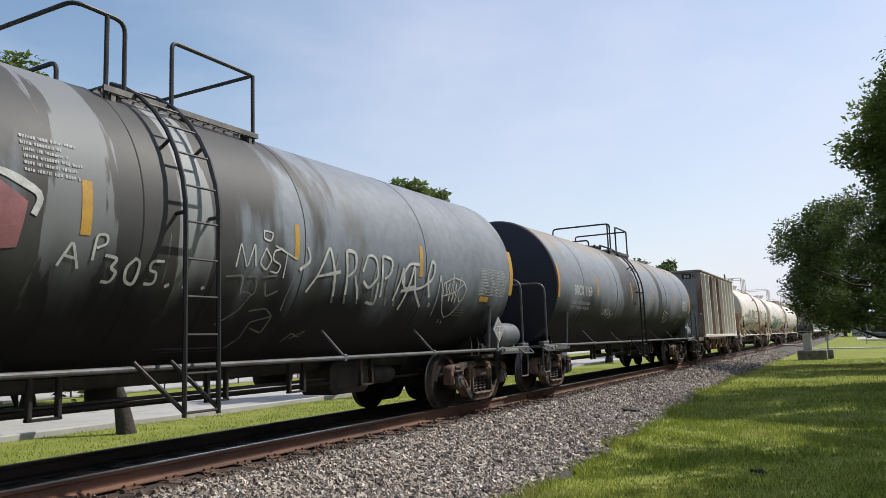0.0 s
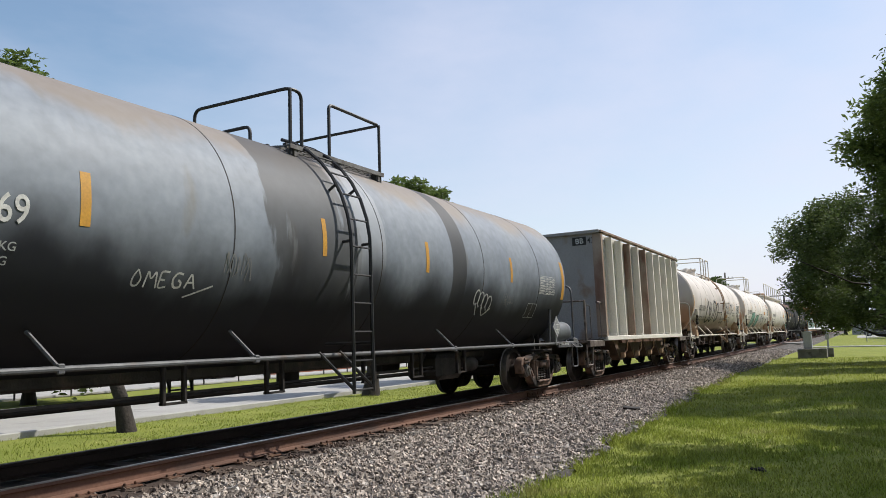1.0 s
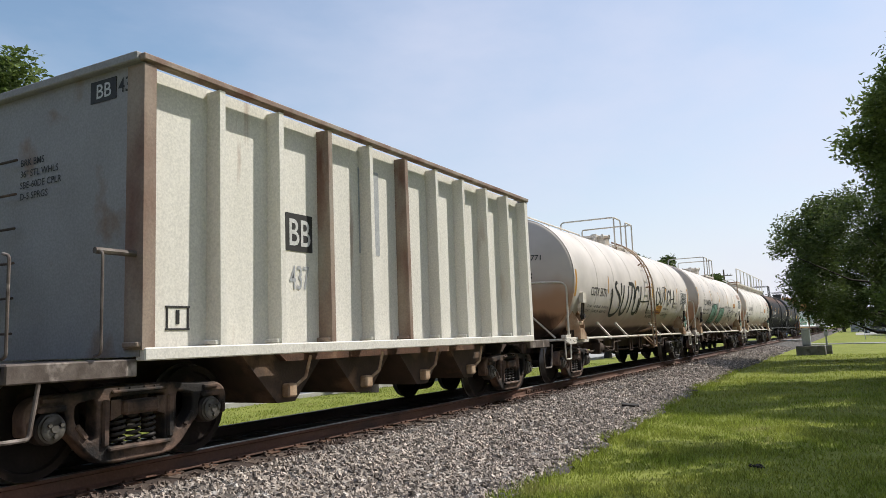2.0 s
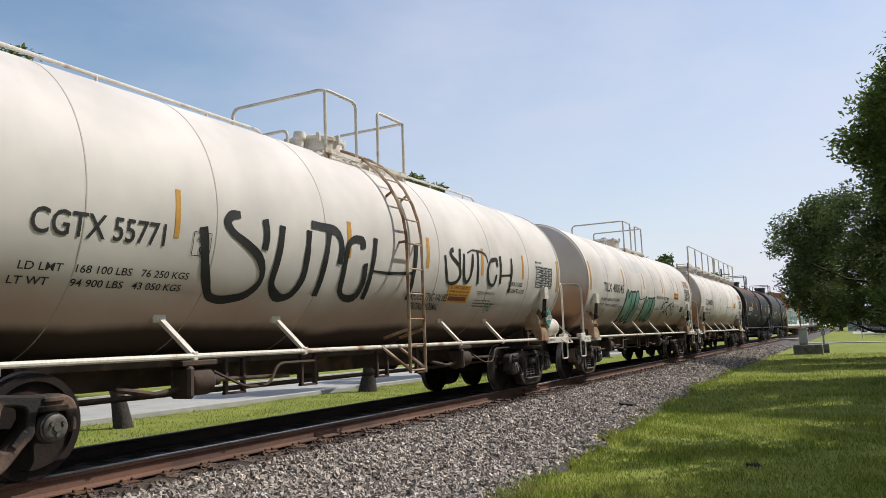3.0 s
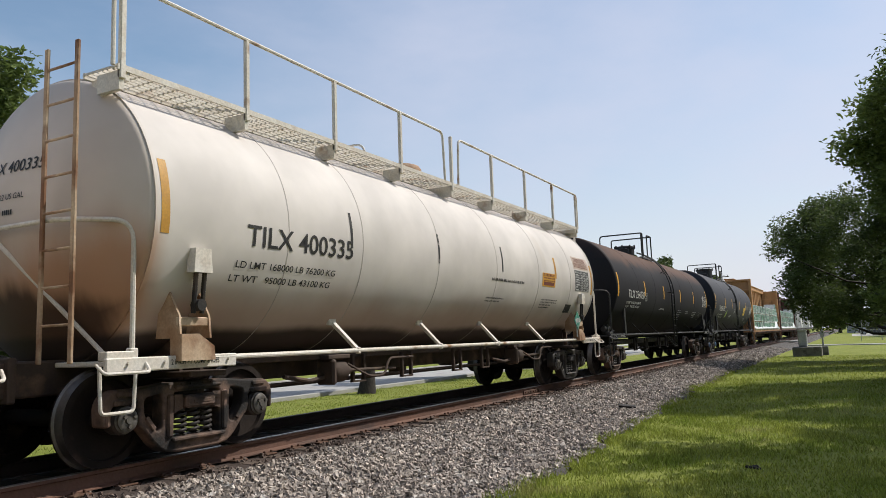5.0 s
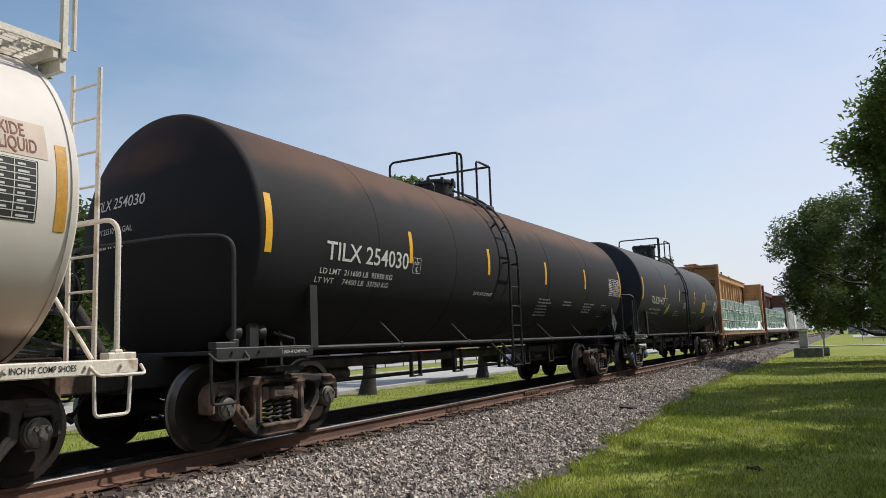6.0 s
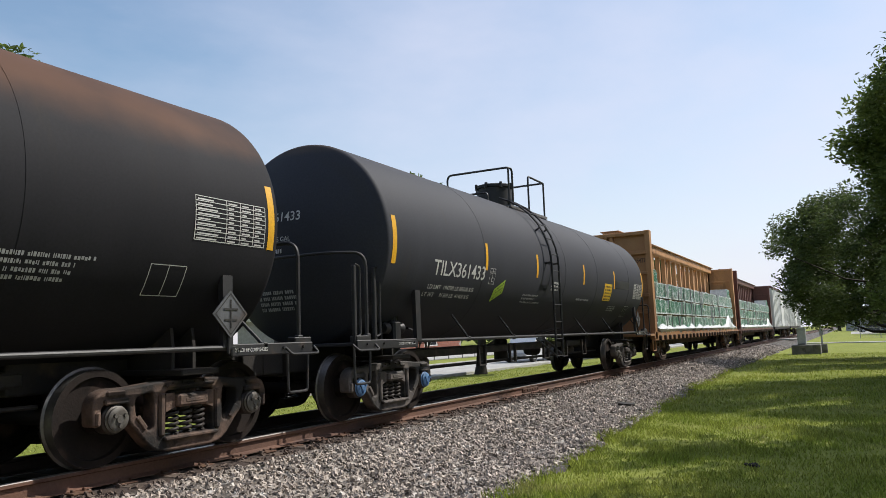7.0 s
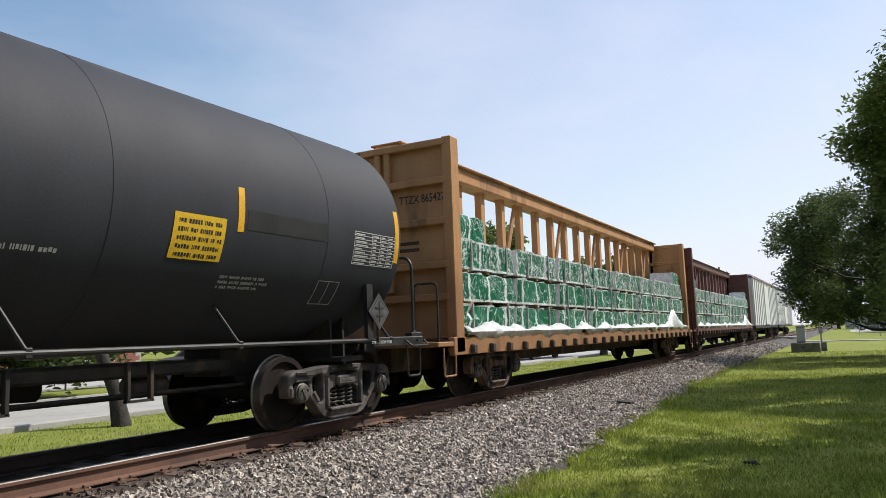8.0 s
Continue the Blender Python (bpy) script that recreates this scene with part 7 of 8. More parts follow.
def brake_valve(car, y, z):
    """The control valve on the leading platform: body, two flanged chambers and pipes."""
    k = Mesh().box((0.98, y, z + 0.16), (0.2, 0.2, 0.30), chamfer=0.03)
    for s in (-1, 1):
        k.spin([(0.0, -0.1), (0.07, -0.1), (0.09, -0.04), (0.09, 0.0), (0.07, 0.02), (0.0, 0.02)], "y", (1.0, y + s * 0.2, z + 0.2), 16)
    k.spin([(0.0, 0.12), (0.07, 0.12), (0.07, 0.0)], "z", (0.98, y, z + 0.3), 10)
    k.tube([(1.0, y + 0.4, z + 0.2), (1.02, y + 0.75, z + 0.12), (1.0, y + 0.8, z - 0.05)], 0.022, 6)
    part("brake_valve", k, "black_steel", car, "black cast brake control valve")


C7 = 99.48
spec = dict(half=7.27, shift=0.07, ts=6.48, hl=8.43, r=1.5, zc=2.45, feet=(-4.17, -2.0, 2.0, 4.17, 7.3))
car, skin = tank_car("tank_car", "matt black tank car with a rust-tinted top", C7, spec, "black_tank", "black_steel", "under", [94.6 - C7, 96.9 - C7, 99.2 - C7 + 0.3, 101.2 - C7, 103.9 - C7], "black_tank", 1.07)
stripes(car, skin, [(-7.11, 1.4, 0.11, 13), (95.44 - C7, 1.4, 0.09, 9), (98.14 - C7, 1, 0.09, 9), (100.98 - C7, 0, 0.09, 9), (103.63 - C7, 0.7, 0.09, 9), (106.75 - C7, 2, 0.10, 14)], "yellow")
part("reporting_mark", skin.word("TILX 254030", -6.06, -11.2, 0.24, 1.95), "ink_white", car)
part("stencil", skin.word("LD LMT  211600 LB  95950 KG", -6.14, -18.2, 0.075, 1.65), "ink_white", car)
part("stencil", skin.word("LT WT     74400 LB  33750 KG", -6.2, -22.8, 0.075, 1.65), "ink_white", car)
part("plate_mark", skin.table(95.5 - C7, 95.72 - C7, -13, -4.5, 1, 1, False), "ink_white", car)
part("stencil", skin.word("PLATE", 95.54 - C7, -8.0, 0.045, 0.14), "ink_white", car)
part("stencil", skin.word("C", 95.58 - C7, -12.2, 0.08), "ink_white", car)
part("stencil", skin.word("CAUTION, NITROGEN BLANKET", 97.66 - C7, -22.4, 0.06, 0.76), "ink_white", car)
part("stencil", skin.bars(100.75 - C7, -22, 0.9, 6, 0.035, 0.038, 3), "ink_grey", car)
part("stencil", skin.bars(102.3 - C7, -22.5, 0.75, 2, 0.035, 0.038, 4), "ink_grey", car)
part("stencil", skin.bars(4.28, -23.0, 0.92, 4, 0.04, 0.03, 6), "ink_grey", car)
part("capacity_table", skin.table(6.16, 7.16, -11.5, 5.5, 9, 5), "ink_white", car, "stencilled capacity table")
part("badge_frame", skin.table(5.72, 6.15, -34.7, -22.3, 1, 7, False), "ink_white", car)
head_words(car, spec, "ink_white", [("TILX 254030", 0.14, 0), ("CAPY 25510 US GAL", 0.07, 0), (1, 0.06, 0)], -0.85, 0.32)
side_ladder(car, 98.95 - C7, skin, "black_steel", 0.58)
side_ladder(car, 98.88 - C7, skin, "black_steel", 0.58, -1)
top_platform(car, skin, 98.51 - C7, 99.97 - C7, (98.69 - C7, 99.34 - C7), "black_steel", (0.34, 0.32, "black_steel"), 3.80, 4.68, 0.75)
placard(car, 1.42, 6.71, 1.42, "grey_steel", "", "ink_black", 0.25)
shoe_note(car, -6.78, 1.02, w=0.46)
shoe_note(car, 106.3 - C7, 1.02, w=0.5)
brake_wheel(car, -0.9, -7.9, 1.8, "black_steel")
brake_valve(car, -6.9, 1.07)

C8 = 116.4
spec = dict(half=7.28, shift=0.08, ts=6.54, hl=8.5, r=1.53, zc=2.56, feet=(-4.53, -2.57, 1.96, 4.32, 7.3), blue=-1, truck="truck_grey")
car, skin = tank_car("tank_car", "clean satin black tank car with white stencils", C8, spec, "black_new", "black_steel", "under", [112.3 - C8, 116.6 - C8, 119.0 - C8, 122.1 - C8], "black_new", 1.07)
stripes(car, skin, [(-7.09, -1.5, 0.11, 13), (-4.01, -2, 0.09, 9), (-1.55, -2, 0.09, 9), (1.53, -2, 0.09, 9), (4.18, -2, 0.09, 9), (7.29, -1.5, 0.10, 14)], "yellow")
part("reporting_mark", skin.word("TILX361433", -5.9, -17.8, 0.25, 1.85), "ink_white", car)
part("stencil", skin.word("LD LMT  194700 LB 88300 KG", -5.95, -26.6, 0.075, 1.6), "ink_white", car)
part("stencil", skin.word("LT WT     91300 LB  41400 KG", -6.03, -31.6, 0.075, 1.6), "ink_white", car)
part("plate_mark", skin.table(-3.84, -3.62, -20, -9.5, 1, 1, False), "ink_white", car)
k = skin.fill([(-3.52, -0.88), (-3.12, -0.68), (-3.12, -0.42), (-3.52, -0.62)])
sticker = part("sticker", k, "lime", car, "slanted lime warning sticker")
for i, w in enumerate(("HOME SHOP", "FOR REPAIR", "DO NOT LOAD")):
    k = lettering(w, 0.05, lambda a, b: skin.at(-3.49 + a, math.degrees((-0.675 + a * 0.5 - i * 0.075 + b) / skin.r), 0.012), 0.33)
    part("notice", k, "ink_black", sticker)
part("stencil", skin.word("PLATE", -3.80, -12.8, 0.05, 0.14), "ink_white", car)
part("stencil", skin.word("C", -3.76, -18.5, 0.09), "ink_white", car)
part("stencil", skin.bars(114.3 - C8, -26, 1.15, 3, 0.04, 0.04, 3), "ink_grey", car)
part("stencil", skin.bars(115.75 - C8, -14, 0.5, 3, 0.045, 0.03, 5), "ink_white", car)
part("stencil", skin.bars(117.6 - C8, -26, 0.95, 1, 0.05, 0.04, 6, False), "ink_grey", car)
part("emergency_sign", skin.patch(3.29, 3.97, -24, -6.8, 0.005), "sign_yellow", car, "yellow emergency contact notice")
part("sign_print", skin.bars(3.35, -10.5, 0.56, 5, 0.045, 0.04, 4, False), "ink_black", car)
part("pale_patch", skin.patch(4.28, 5.70, -9.8, -1.6, 0.003), "black_steel", car, "overpainted patch")
part("stencil", skin.bars(4.05, -30.5, 0.96, 3, 0.035, 0.025, 8), "ink_grey", car)
part("capacity_table", skin.table(6.25, 7.22, -18.5, -2.4, 9, 5), "ink_white", car, "stencilled capacity table")
part("badge_frame", skin.table(5.70, 6.13, -41, -28.5, 1, 7, False), "ink_white", car)
head_words(car, spec, "ink_white", [("TILX 361433", 0.14, 0), ("CAPY 30330 US GAL", 0.07, 0), (1, 0.06, 0)], -0.7, 0.30)
head_words(car, spec, "ink_grey", [(4, 0.05, 0)], -0.6, -0.75)
side_ladder(car, 115.55 - C8, skin, "black_steel", 0.60)
side_ladder(car, 115.43 - C8, skin, "black_steel", 0.60, -1)
top_platform(car, skin, 115.35 - C8, 117.5 - C8, (115.56 - C8, 116.5 - C8), "black_steel", (0.42, 0.50, "black_steel"), 3.93, 4.80, 0.75)
placard(car, 1.42, 6.93, 1.46, "grey_steel", "", "ink_black", 0.25)
shoe_note(car, -6.82, 1.02, w=0.46)
shoe_note(car, 123.2 - C8, 1.02, w=0.5)
brake_wheel(car, -0.9, -7.95, 1.8, "black_steel")
brake_valve(car, -6.35, 1.07)
for y in (-7.84, -7.36):
    part("grab_post", Mesh().box((1.33, y, 1.58), (0.05, 0.06, 1.06), chamfer=0.008), "black_steel", car, "flat bar grab post")
    part("grab_iron", pipe([(1.35, y, 1.15), (1.35, y + 0.11, 1.17), (1.35, y + 0.11, 2.10), (1.35, y, 2.12)], 0.014, 0.05), "black_steel", car)

# ---- centre-beam flat cars with wrapped lumber ----


def centre_beam(label, place, half, ts, m, marked):
    car = start_car("centre_beam_flat_car", label, "flat car", place)
    x, z0, zt = 1.38, 1.06, 4.5
    b = half - 0.95
    for s in (1, -1):
        wall_ = part("bulkhead", Mesh().box((0, s * b, (z0 + zt) / 2), (2 * x - 0.1, 0.06, zt - z0)), m, car, "ribbed end bulkhead")
        for e in (1, -1):
            part("corner_post", Mesh().box((e * (x - 0.08), s * b, (z0 - 0.25 + zt) / 2), (0.18, 0.30, zt - z0 + 0.25), chamfer=0.015), m, wall_)
            part("gusset", Mesh().slab([(e * (x - 0.17), zt - 0.14), (e * (x - 0.55), zt - 0.14), (e * (x - 0.17), zt - 0.5)], s * b - 0.05, s * b + 0.14), m, wall_)
            part("upright", Mesh().box((e * 0.10 - 0.02, s * (b + 0.05), (zt + z0) / 2 + 0.4), (0.12, 0.16, zt - z0 - 0.8), chamfer=0.012), m, wall_)
        for z in (zt - 0.08, zt - 0.75, zt - 1.45, zt - 2.2, zt - 2.75):
            part("crossbar", Mesh().box((0, s * (b + 0.05), z), (2 * x - 0.2, 0.22, 0.12), chamfer=0.012), m, wall_)
    k = Mesh().box((0, 0, zt - 0.08), (0.5, 2 * b, 0.30), chamfer=0.02)
    k.box((0, 0, zt + 0.085), (0.66, 2 * b, 0.035), chamfer=0.01)
    part("top_chord", k, m, car, "heavy top chord of the centre beam")
    n = 18
    for i in range(n):
        y = -b + 0.5 + (2 * b - 1.0) * i / (n - 1)
        part("post", Mesh().box((0, y, (z0 + zt) / 2), (0.16, 0.21, zt - z0), chamfer=0.012), m, car)
    for i in range(0, n - 1):
        if i % 3 == 1:
            y = -b + 0.5 + (2 * b - 1.0) * i / (n - 1)
            w = (2 * b - 1.0) / (n - 1)
            part("diagonal_brace", Mesh().tube([(0, y + 0.1, zt - 1.9), (0, y + w - 0.1, zt)], 0.06, 6), m, car)
    for s in (1, -1):
        k = Mesh().box((s * (x - 0.04), 0, 0.92), (0.10, 2 * b + 0.5, 0.30), chamfer=0.012)
        part("side_sill", k, m, car)
        for i in range(26):
            y = -b + 0.4 + (2 * b - 0.8) * i / 25
            part("winch", Mesh().box((s * (x + 0.04), y, 0.86), (0.10, 0.14, 0.16), chamfer=0.02), "under_brown", car)
    part("deck", Mesh().box((0, 0, 1.02), (2 * x - 0.12, 2 * b, 0.08), chamfer=0.01), m, car)
    part("centre_sill", Mesh().box((0, 0, 0.72), (0.6, 2 * half - 1.0, 0.42), chamfer=0.02), "under_brown", car)
    for s in (1, -1):
        part("end_platform", Mesh().box((0, s * (half - 0.55), 0.96), (2 * x, 0.75, 0.08), chamfer=0.012), m, car)
        for e in (1, -1):
            part("corner_step", pipe([(e * x, s * (half - 0.75), 0.9), (e * x, s * (half - 0.75), 0.45), (e * x, s * (half - 0.35), 0.45), (e * x, s * (half - 0.35), 0.9)], 0.016, 0.04), m, car)
            part("grab_rail", pipe([(e * (x - 0.06), s * (half - 0.3), 0.98), (e * (x - 0.06), s * (half - 0.3), 1.95), (e * (x - 0.5), s * (half - 0.3), 1.95), (e * (x - 0.5), s * (half - 0.3), 0.98)], 0.018, 0.1), "under", car)
    if marked:
        part("reporting_mark", lettering("TTZX 865427", 0.15, lambda a, q: (0.28 + a, -b - 0.04, 3.42 + q), 0.92), "ink_black", car)
        part("stencil", lettering("CAUTION", 0.09, lambda a, q: (-1.0 + a, -b - 0.165, zt - 0.12 + q)), "ink_black", car)
        k = Mesh()
        for i in range(2):
            k.box((0.45, -b - 0.035, 2.72 - i * 0.12), (0.42, 0.006, 0.06))
        part("stencil", k, "under_brown", car)
    add_couplers(car, half)
    for s in (1, -1):
        add_truck(car, s * ts)
    return car


def bundle_mesh(length, height, width, seed, m="wrap"):
    """A wrapped package with sagging, creased sides."""
    k = Mesh()
    nl = 22
    rr = Vector((seed * 3.7, 1.3, 0.4))
    ring_ = [(-0.5, 0), (-0.5, 0.5), (-0.5, 1), (-0.17, 1), (0.17, 1), (0.5, 1), (0.5, 0.75), (0.5, 0.5), (0.5, 0.25), (0.5, 0), (0.17, 0), (-0.17, 0)]
    n = len(ring_)
    for i in range(nl + 1):
        y = -length / 2 + length * i / nl
        for u, v in ring_:
            d = 0.05 * noise.noise(Vector((u * 3, y * 2.6, v * 4)) + rr) + 0.02 * noise.noise(Vector((u, y * 9, v * 9)) + rr)
            e = 0.03 if i in (0, nl) else 0
            k.v.append((u * (width - e) + (d if abs(u) == 0.5 else 0), y, v * (height - e / 2) + e / 4 + (d if v == 1 else 0)))
    for i in range(nl):
        for j in range(n):
            k.f.append((i * n + j, i * n + (j + 1) % n, (i + 1) * n + (j + 1) % n, (i + 1) * n + j))
            k.m.append(0)
    k.f += [tuple(range(n)), tuple(nl * n + j for j in range(n - 1, -1, -1))]
    k.m += [1, 1]
    return k.data("wrap", as_mats((m, "plastic")), 40)


BUNDLES = [bundle_mesh(2.28, 0.50, 1.02, i) for i in range(4)]
TOP_BUNDLES = [bundle_mesh(2.30, 0.52, 1.04, 20 + i, "wrap_pale") for i in range(3)]
SHORT = bundle_mesh(1.1, 0.50, 0.9, 9)
STRAP = Mesh().box((0, 0, 0.255), (1.09, 0.035, 0.56)).data("strap", as_mats("strap"))
DUNNAGE = Mesh().box((0, 0, 0.025), (1.0, 0.09, 0.05)).data("dunnage", as_mats("lumber_end"))


def load_lumber(place, half, seed):
    rr = random.Random(seed)
    b = half - 1.2
    n = int(2 * b / 2.38)
    for s in (1, -1):
        for i in range(n):
            for t in range(3):
                y = -b + (2 * b) * (i + 0.5) / n
                o = tagged(new("lumber_bundle"), "lumber bundle in green printed white plastic wrap", "lumber", group="wrapped lumber on the flat cars")
                part("wrap", BUNDLES[rr.randrange(4)] if t < 2 else TOP_BUNDLES[rr.randrange(3)], None, o)
                for q in (-0.8, 0.0, 0.8):
                    part("spacer", DUNNAGE, None, o, "sawn wooden spacer", (0, q, -0.05))
                if rr.random() < 0.6:
                    for q in (-0.7, 0.7):
                        part("strap", STRAP, None, o, "", (0, q + rr.uniform(-0.1, 0.1), 0))
                MOVING.append((o, place + y, s * 0.76 + rr.uniform(-0.035, 0.035), 1.115 + t * 0.57))
        for y in (-b + 0.7, b - 0.8):
            o = tagged(new("lumber_bundle"), "short lumber bundle in green printed wrap on top of the stack", "lumber", group="wrapped lumber on the flat cars")
            part("wrap", SHORT, None, o)
            MOVING.append((o, place + y, s * 0.76, 1.115 + 3 * 0.56 - 0.05))
    # torn film along the deck edge
    for s in (1, -1):
        k = Mesh()
        cols = 160
        for i in range(cols + 1):
            y = -b + 2 * b * i / cols
            h = 0.15 + 0.17 * noise.noise(Vector((y * 1.1, seed, 0))) + 0.08 * noise.noise(Vector((y * 4.3, seed, 2))) + 0.55 * math.exp(-((y - b + 2.2) / 0.8) ** 2)
            w = 0.05 + 0.06 * noise.noise(Vector((y * 2.0, seed, 3)))
            low = 0.16 * noise.noise(Vector((y * 1.6, seed, 7))) + 0.06 * noise.noise(Vector((y * 5.0, seed, 4)))
            for q, (dx, dz) in enumerate(((0.0, h), (0.05 + w, h * 0.55), (0.10 + w, 0.05), (0.09, -0.06 + low))):
                k.v.append((s * (dx + 0.02 * noise.noise(Vector((y * 6, q, seed)))), y, dz))
        for i in range(cols):
            for q in range(3):
                k.f.append((i * 4 + q, i * 4 + q + 1, (i + 1) * 4 + q + 1, (i + 1) * 4 + q))
                k.m.append(0)
        o = tagged(part("plastic_sheet", k, "plastic", None, smooth=60), "torn white plastic film hanging along the deck edge", "plastic sheet")
        o.modifiers.new("thickness", "SOLIDIFY").thickness = 0.006
        MOVING.append((o, place, s * 1.29, 1.10))


centre_beam("tan yellow centre-beam flat car with ribbed bulkheads", 135.9, 11.0, 8.0, "beam_yellow", True)
load_lumber(135.9, 11.0, 3)
centre_beam("oxide brown centre-beam flat car with ribbed bulkheads", 157.9, 11.0, 8.0, "beam_brown", False)
load_lumber(157.9, 11.0, 5)


def boxcar(place, half):
    car = start_car("boxcar", "tall white boxcar with a brown roof edge", "boxcar", place)
    b = half - 0.7
    part("body", Mesh().box((0, 0, 2.72), (2.9, 2 * b, 3.3), chamfer=0.03), "box_white", car)
    part("roof", Mesh().slab([(-1.52, 4.36), (1.52, 4.36), (1.4, 4.5), (0, 4.62), (-1.4, 4.5)], -b, b), "beam_brown", car, "brown ribbed roof")
    for s in (1, -1):
        for i in range(15):
            part("side_post", Mesh().box((s * 1.47, -b + 0.1 + (2 * b - 0.2) * i / 14, 2.72), (0.06, 0.1, 3.24), chamfer=0.01), "box_white", car)
        part("side_door", Mesh().box((s * 1.49, 0, 2.6), (0.06, 3.0, 2.9), chamfer=0.01), "box_white", car)
        part("side_sill", Mesh().box((s * 1.4, 0, 0.98), (0.1, 2 * b, 0.2), chamfer=0.01), "under", car)
    for i in range(14):
        part("roof_rib", Mesh().box((0, -b + 0.5 + (2 * b - 1) * i / 13, 4.58), (2.7, 0.08, 0.06)), "beam_brown", car)
    part("centre_sill", Mesh().box((0, 0, 0.8), (0.6, 2 * half - 1, 0.34)), "under", car)
    add_couplers(car, half)
    for s in (1, -1):
        add_truck(car, s * (half - 2.9))


boxcar(178.4, 9.5)
boxcar(197.4, 9.5)

# ---- trees ----


def leaf_cloud(name, clumps, count, size, m, parent, seed, squash=0.8):
    """Leaves scattered through clumps (x, y, z, radius), denser towards their skins."""
    rng = np.random.default_rng(seed)
    c = np.array(clumps)
    wt = c[:, 3] ** 2
    pick = rng.choice(len(c), count, p=wt / wt.sum())
    d = rng.normal(size=(count, 3))
    d /= np.linalg.norm(d, axis=1)[:, None]
    rad = c[pick, 3] * (rng.random(count) ** 0.45) * rng.uniform(0.75, 1.2, count)
    p = c[pick, :3] + d * rad[:, None] * np.array([1, 1, squash])
    a = rng.normal(size=(count, 3))
    a[:, 2] *= 0.5
    a /= np.linalg.norm(a, axis=1)[:, None]
    b = np.cross(a, rng.normal(size=(count, 3)))
    b /= np.linalg.norm(b, axis=1)[:, None]
    s = size * rng.uniform(0.6, 1.4, count)[:, None]
    fold = np.cross(a, b) * s * 0.18
    v = np.stack([p - a * s, p + b * s * 0.42 + fold, p + a * s, p - b * s * 0.42 + fold], 1).reshape(-1, 3)
    me = bpy.data.meshes.new(name)
    i = np.arange(count)[:, None] * 4
    me.from_pydata(v, [], np.concatenate([i + [0, 1, 2], i + [0, 2, 3]], 1).reshape(-1, 3))
    me.materials.append(M[m])
    ob = new(name, me)
    ob.parent = parent
    return ob


def tree(label, x, y, base, height, spread, seed, leaves, size, m="leaf", lean=(0, 0), trunk=0.2, low=0.25, crown_shift=(0, 0), clumps=34, inner=0.35, puff=(0.2, 0.36), sweep=1.0):
    rr = random.Random(seed)
    t = tagged(new("tree"), label, "tree")
    t.location = (x, y, base)
    k = Mesh()
    fork = height * max(low, 0.2)
    pts, rad = [], []
    for i in range(9):
        f = i / 8
        pts.append((lean[0] * f ** sweep + 0.05 * math.sin(f * 5 + seed), lean[1] * f ** sweep + 0.05 * math.cos(f * 4 + seed), -0.15 + (height * 0.72 + 0.15) * f))
        rad.append(trunk * (1.35 if i == 0 else 1.0) * (1 - 0.82 * f))
    k.tube(pts, trunk, 12, radii=rad)
    part("trunk", k, "bark", t, smooth=60)
    cl = []
    cx, cy = lean[0] * 0.7 + crown_shift[0], lean[1] * 0.7 + crown_shift[1]
    for i in range(clumps):
        a = i * 2.4 + rr.uniform(-0.4, 0.4)
        f = (i + 0.5) / clumps
        z = height * (low + 0.06 + (0.94 - low) * f)
        env = math.sin(math.pi * min(1, 0.16 + 0.84 * (1 - f) ** 0.8)) ** 0.6 if f > 0.35 else 0.72 + 0.8 * f
        r = spread * env * rr.uniform(inner, 0.9)
        cl.append((cx + r * math.cos(a), cy + r * math.sin(a), z, spread * rr.uniform(*puff)))
    for q in cl[::max(2, clumps // 24)]:
        j = min(7, max(2, int((q[2] / height) * 7)))
        s = Vector(pts[j])
        e = Vector(q[:3])
        mid = s.lerp(e, 0.5) + Vector((0, 0, -0.08 * (e - s).length))
        part("limb", Mesh().tube([s, mid, e], 0.05, 6, radii=[rad[j] * 0.55, rad[j] * 0.35, 0.012]), "bark", t, smooth=60)
    leaf_cloud("crown", cl, leaves, size, m, t, seed)
    return t


# the big tree beside the camera's lawn and the low-hanging one further on
tree("broad green shade tree added out of view on the lawn with a dense crown", 12.4, 24.0, -0.5, 9.3, 5.6, 11, 190000, 0.076, "leaf", (0.2, 0.1), 0.34, 0.07, clumps=260, inner=0.60, puff=(0.07, 0.17))
tree("dark green low-hanging tree beside the signal cabinet", 9.6, 37.5, -0.5, 6.9, 5.8, 12, 110000, 0.075, "leaf_dark", (0.1, 0.0), 0.22, 0.2, (-0.5, 0.0), clumps=220, inner=0.5, puff=(0.06, 0.17))
# three unseen trees, placed to shade the lawn and screen the low sky
tree("broad green shade tree added out of view on the lawn", 15.2, 16.9, -0.5, 12.5, 4.5, 14, 16000, 0.17, "leaf", (0.1, 0.1), 0.3, 0.38, clumps=70)
tree("broad green shade tree added out of view on the lawn", 18.5, 5.0, -0.5, 11.5, 5.2, 15, 9000, 0.2, "leaf", (0.1, 0.1), 0.3, 0.2, clumps=50)
tree("broad green shade tree added out of view on the lawn", 19.5, 33.0, -0.5, 11.5, 5.2, 16, 14000, 0.22, "leaf", (0.1, 0.1), 0.3, 0.15, clumps=50)
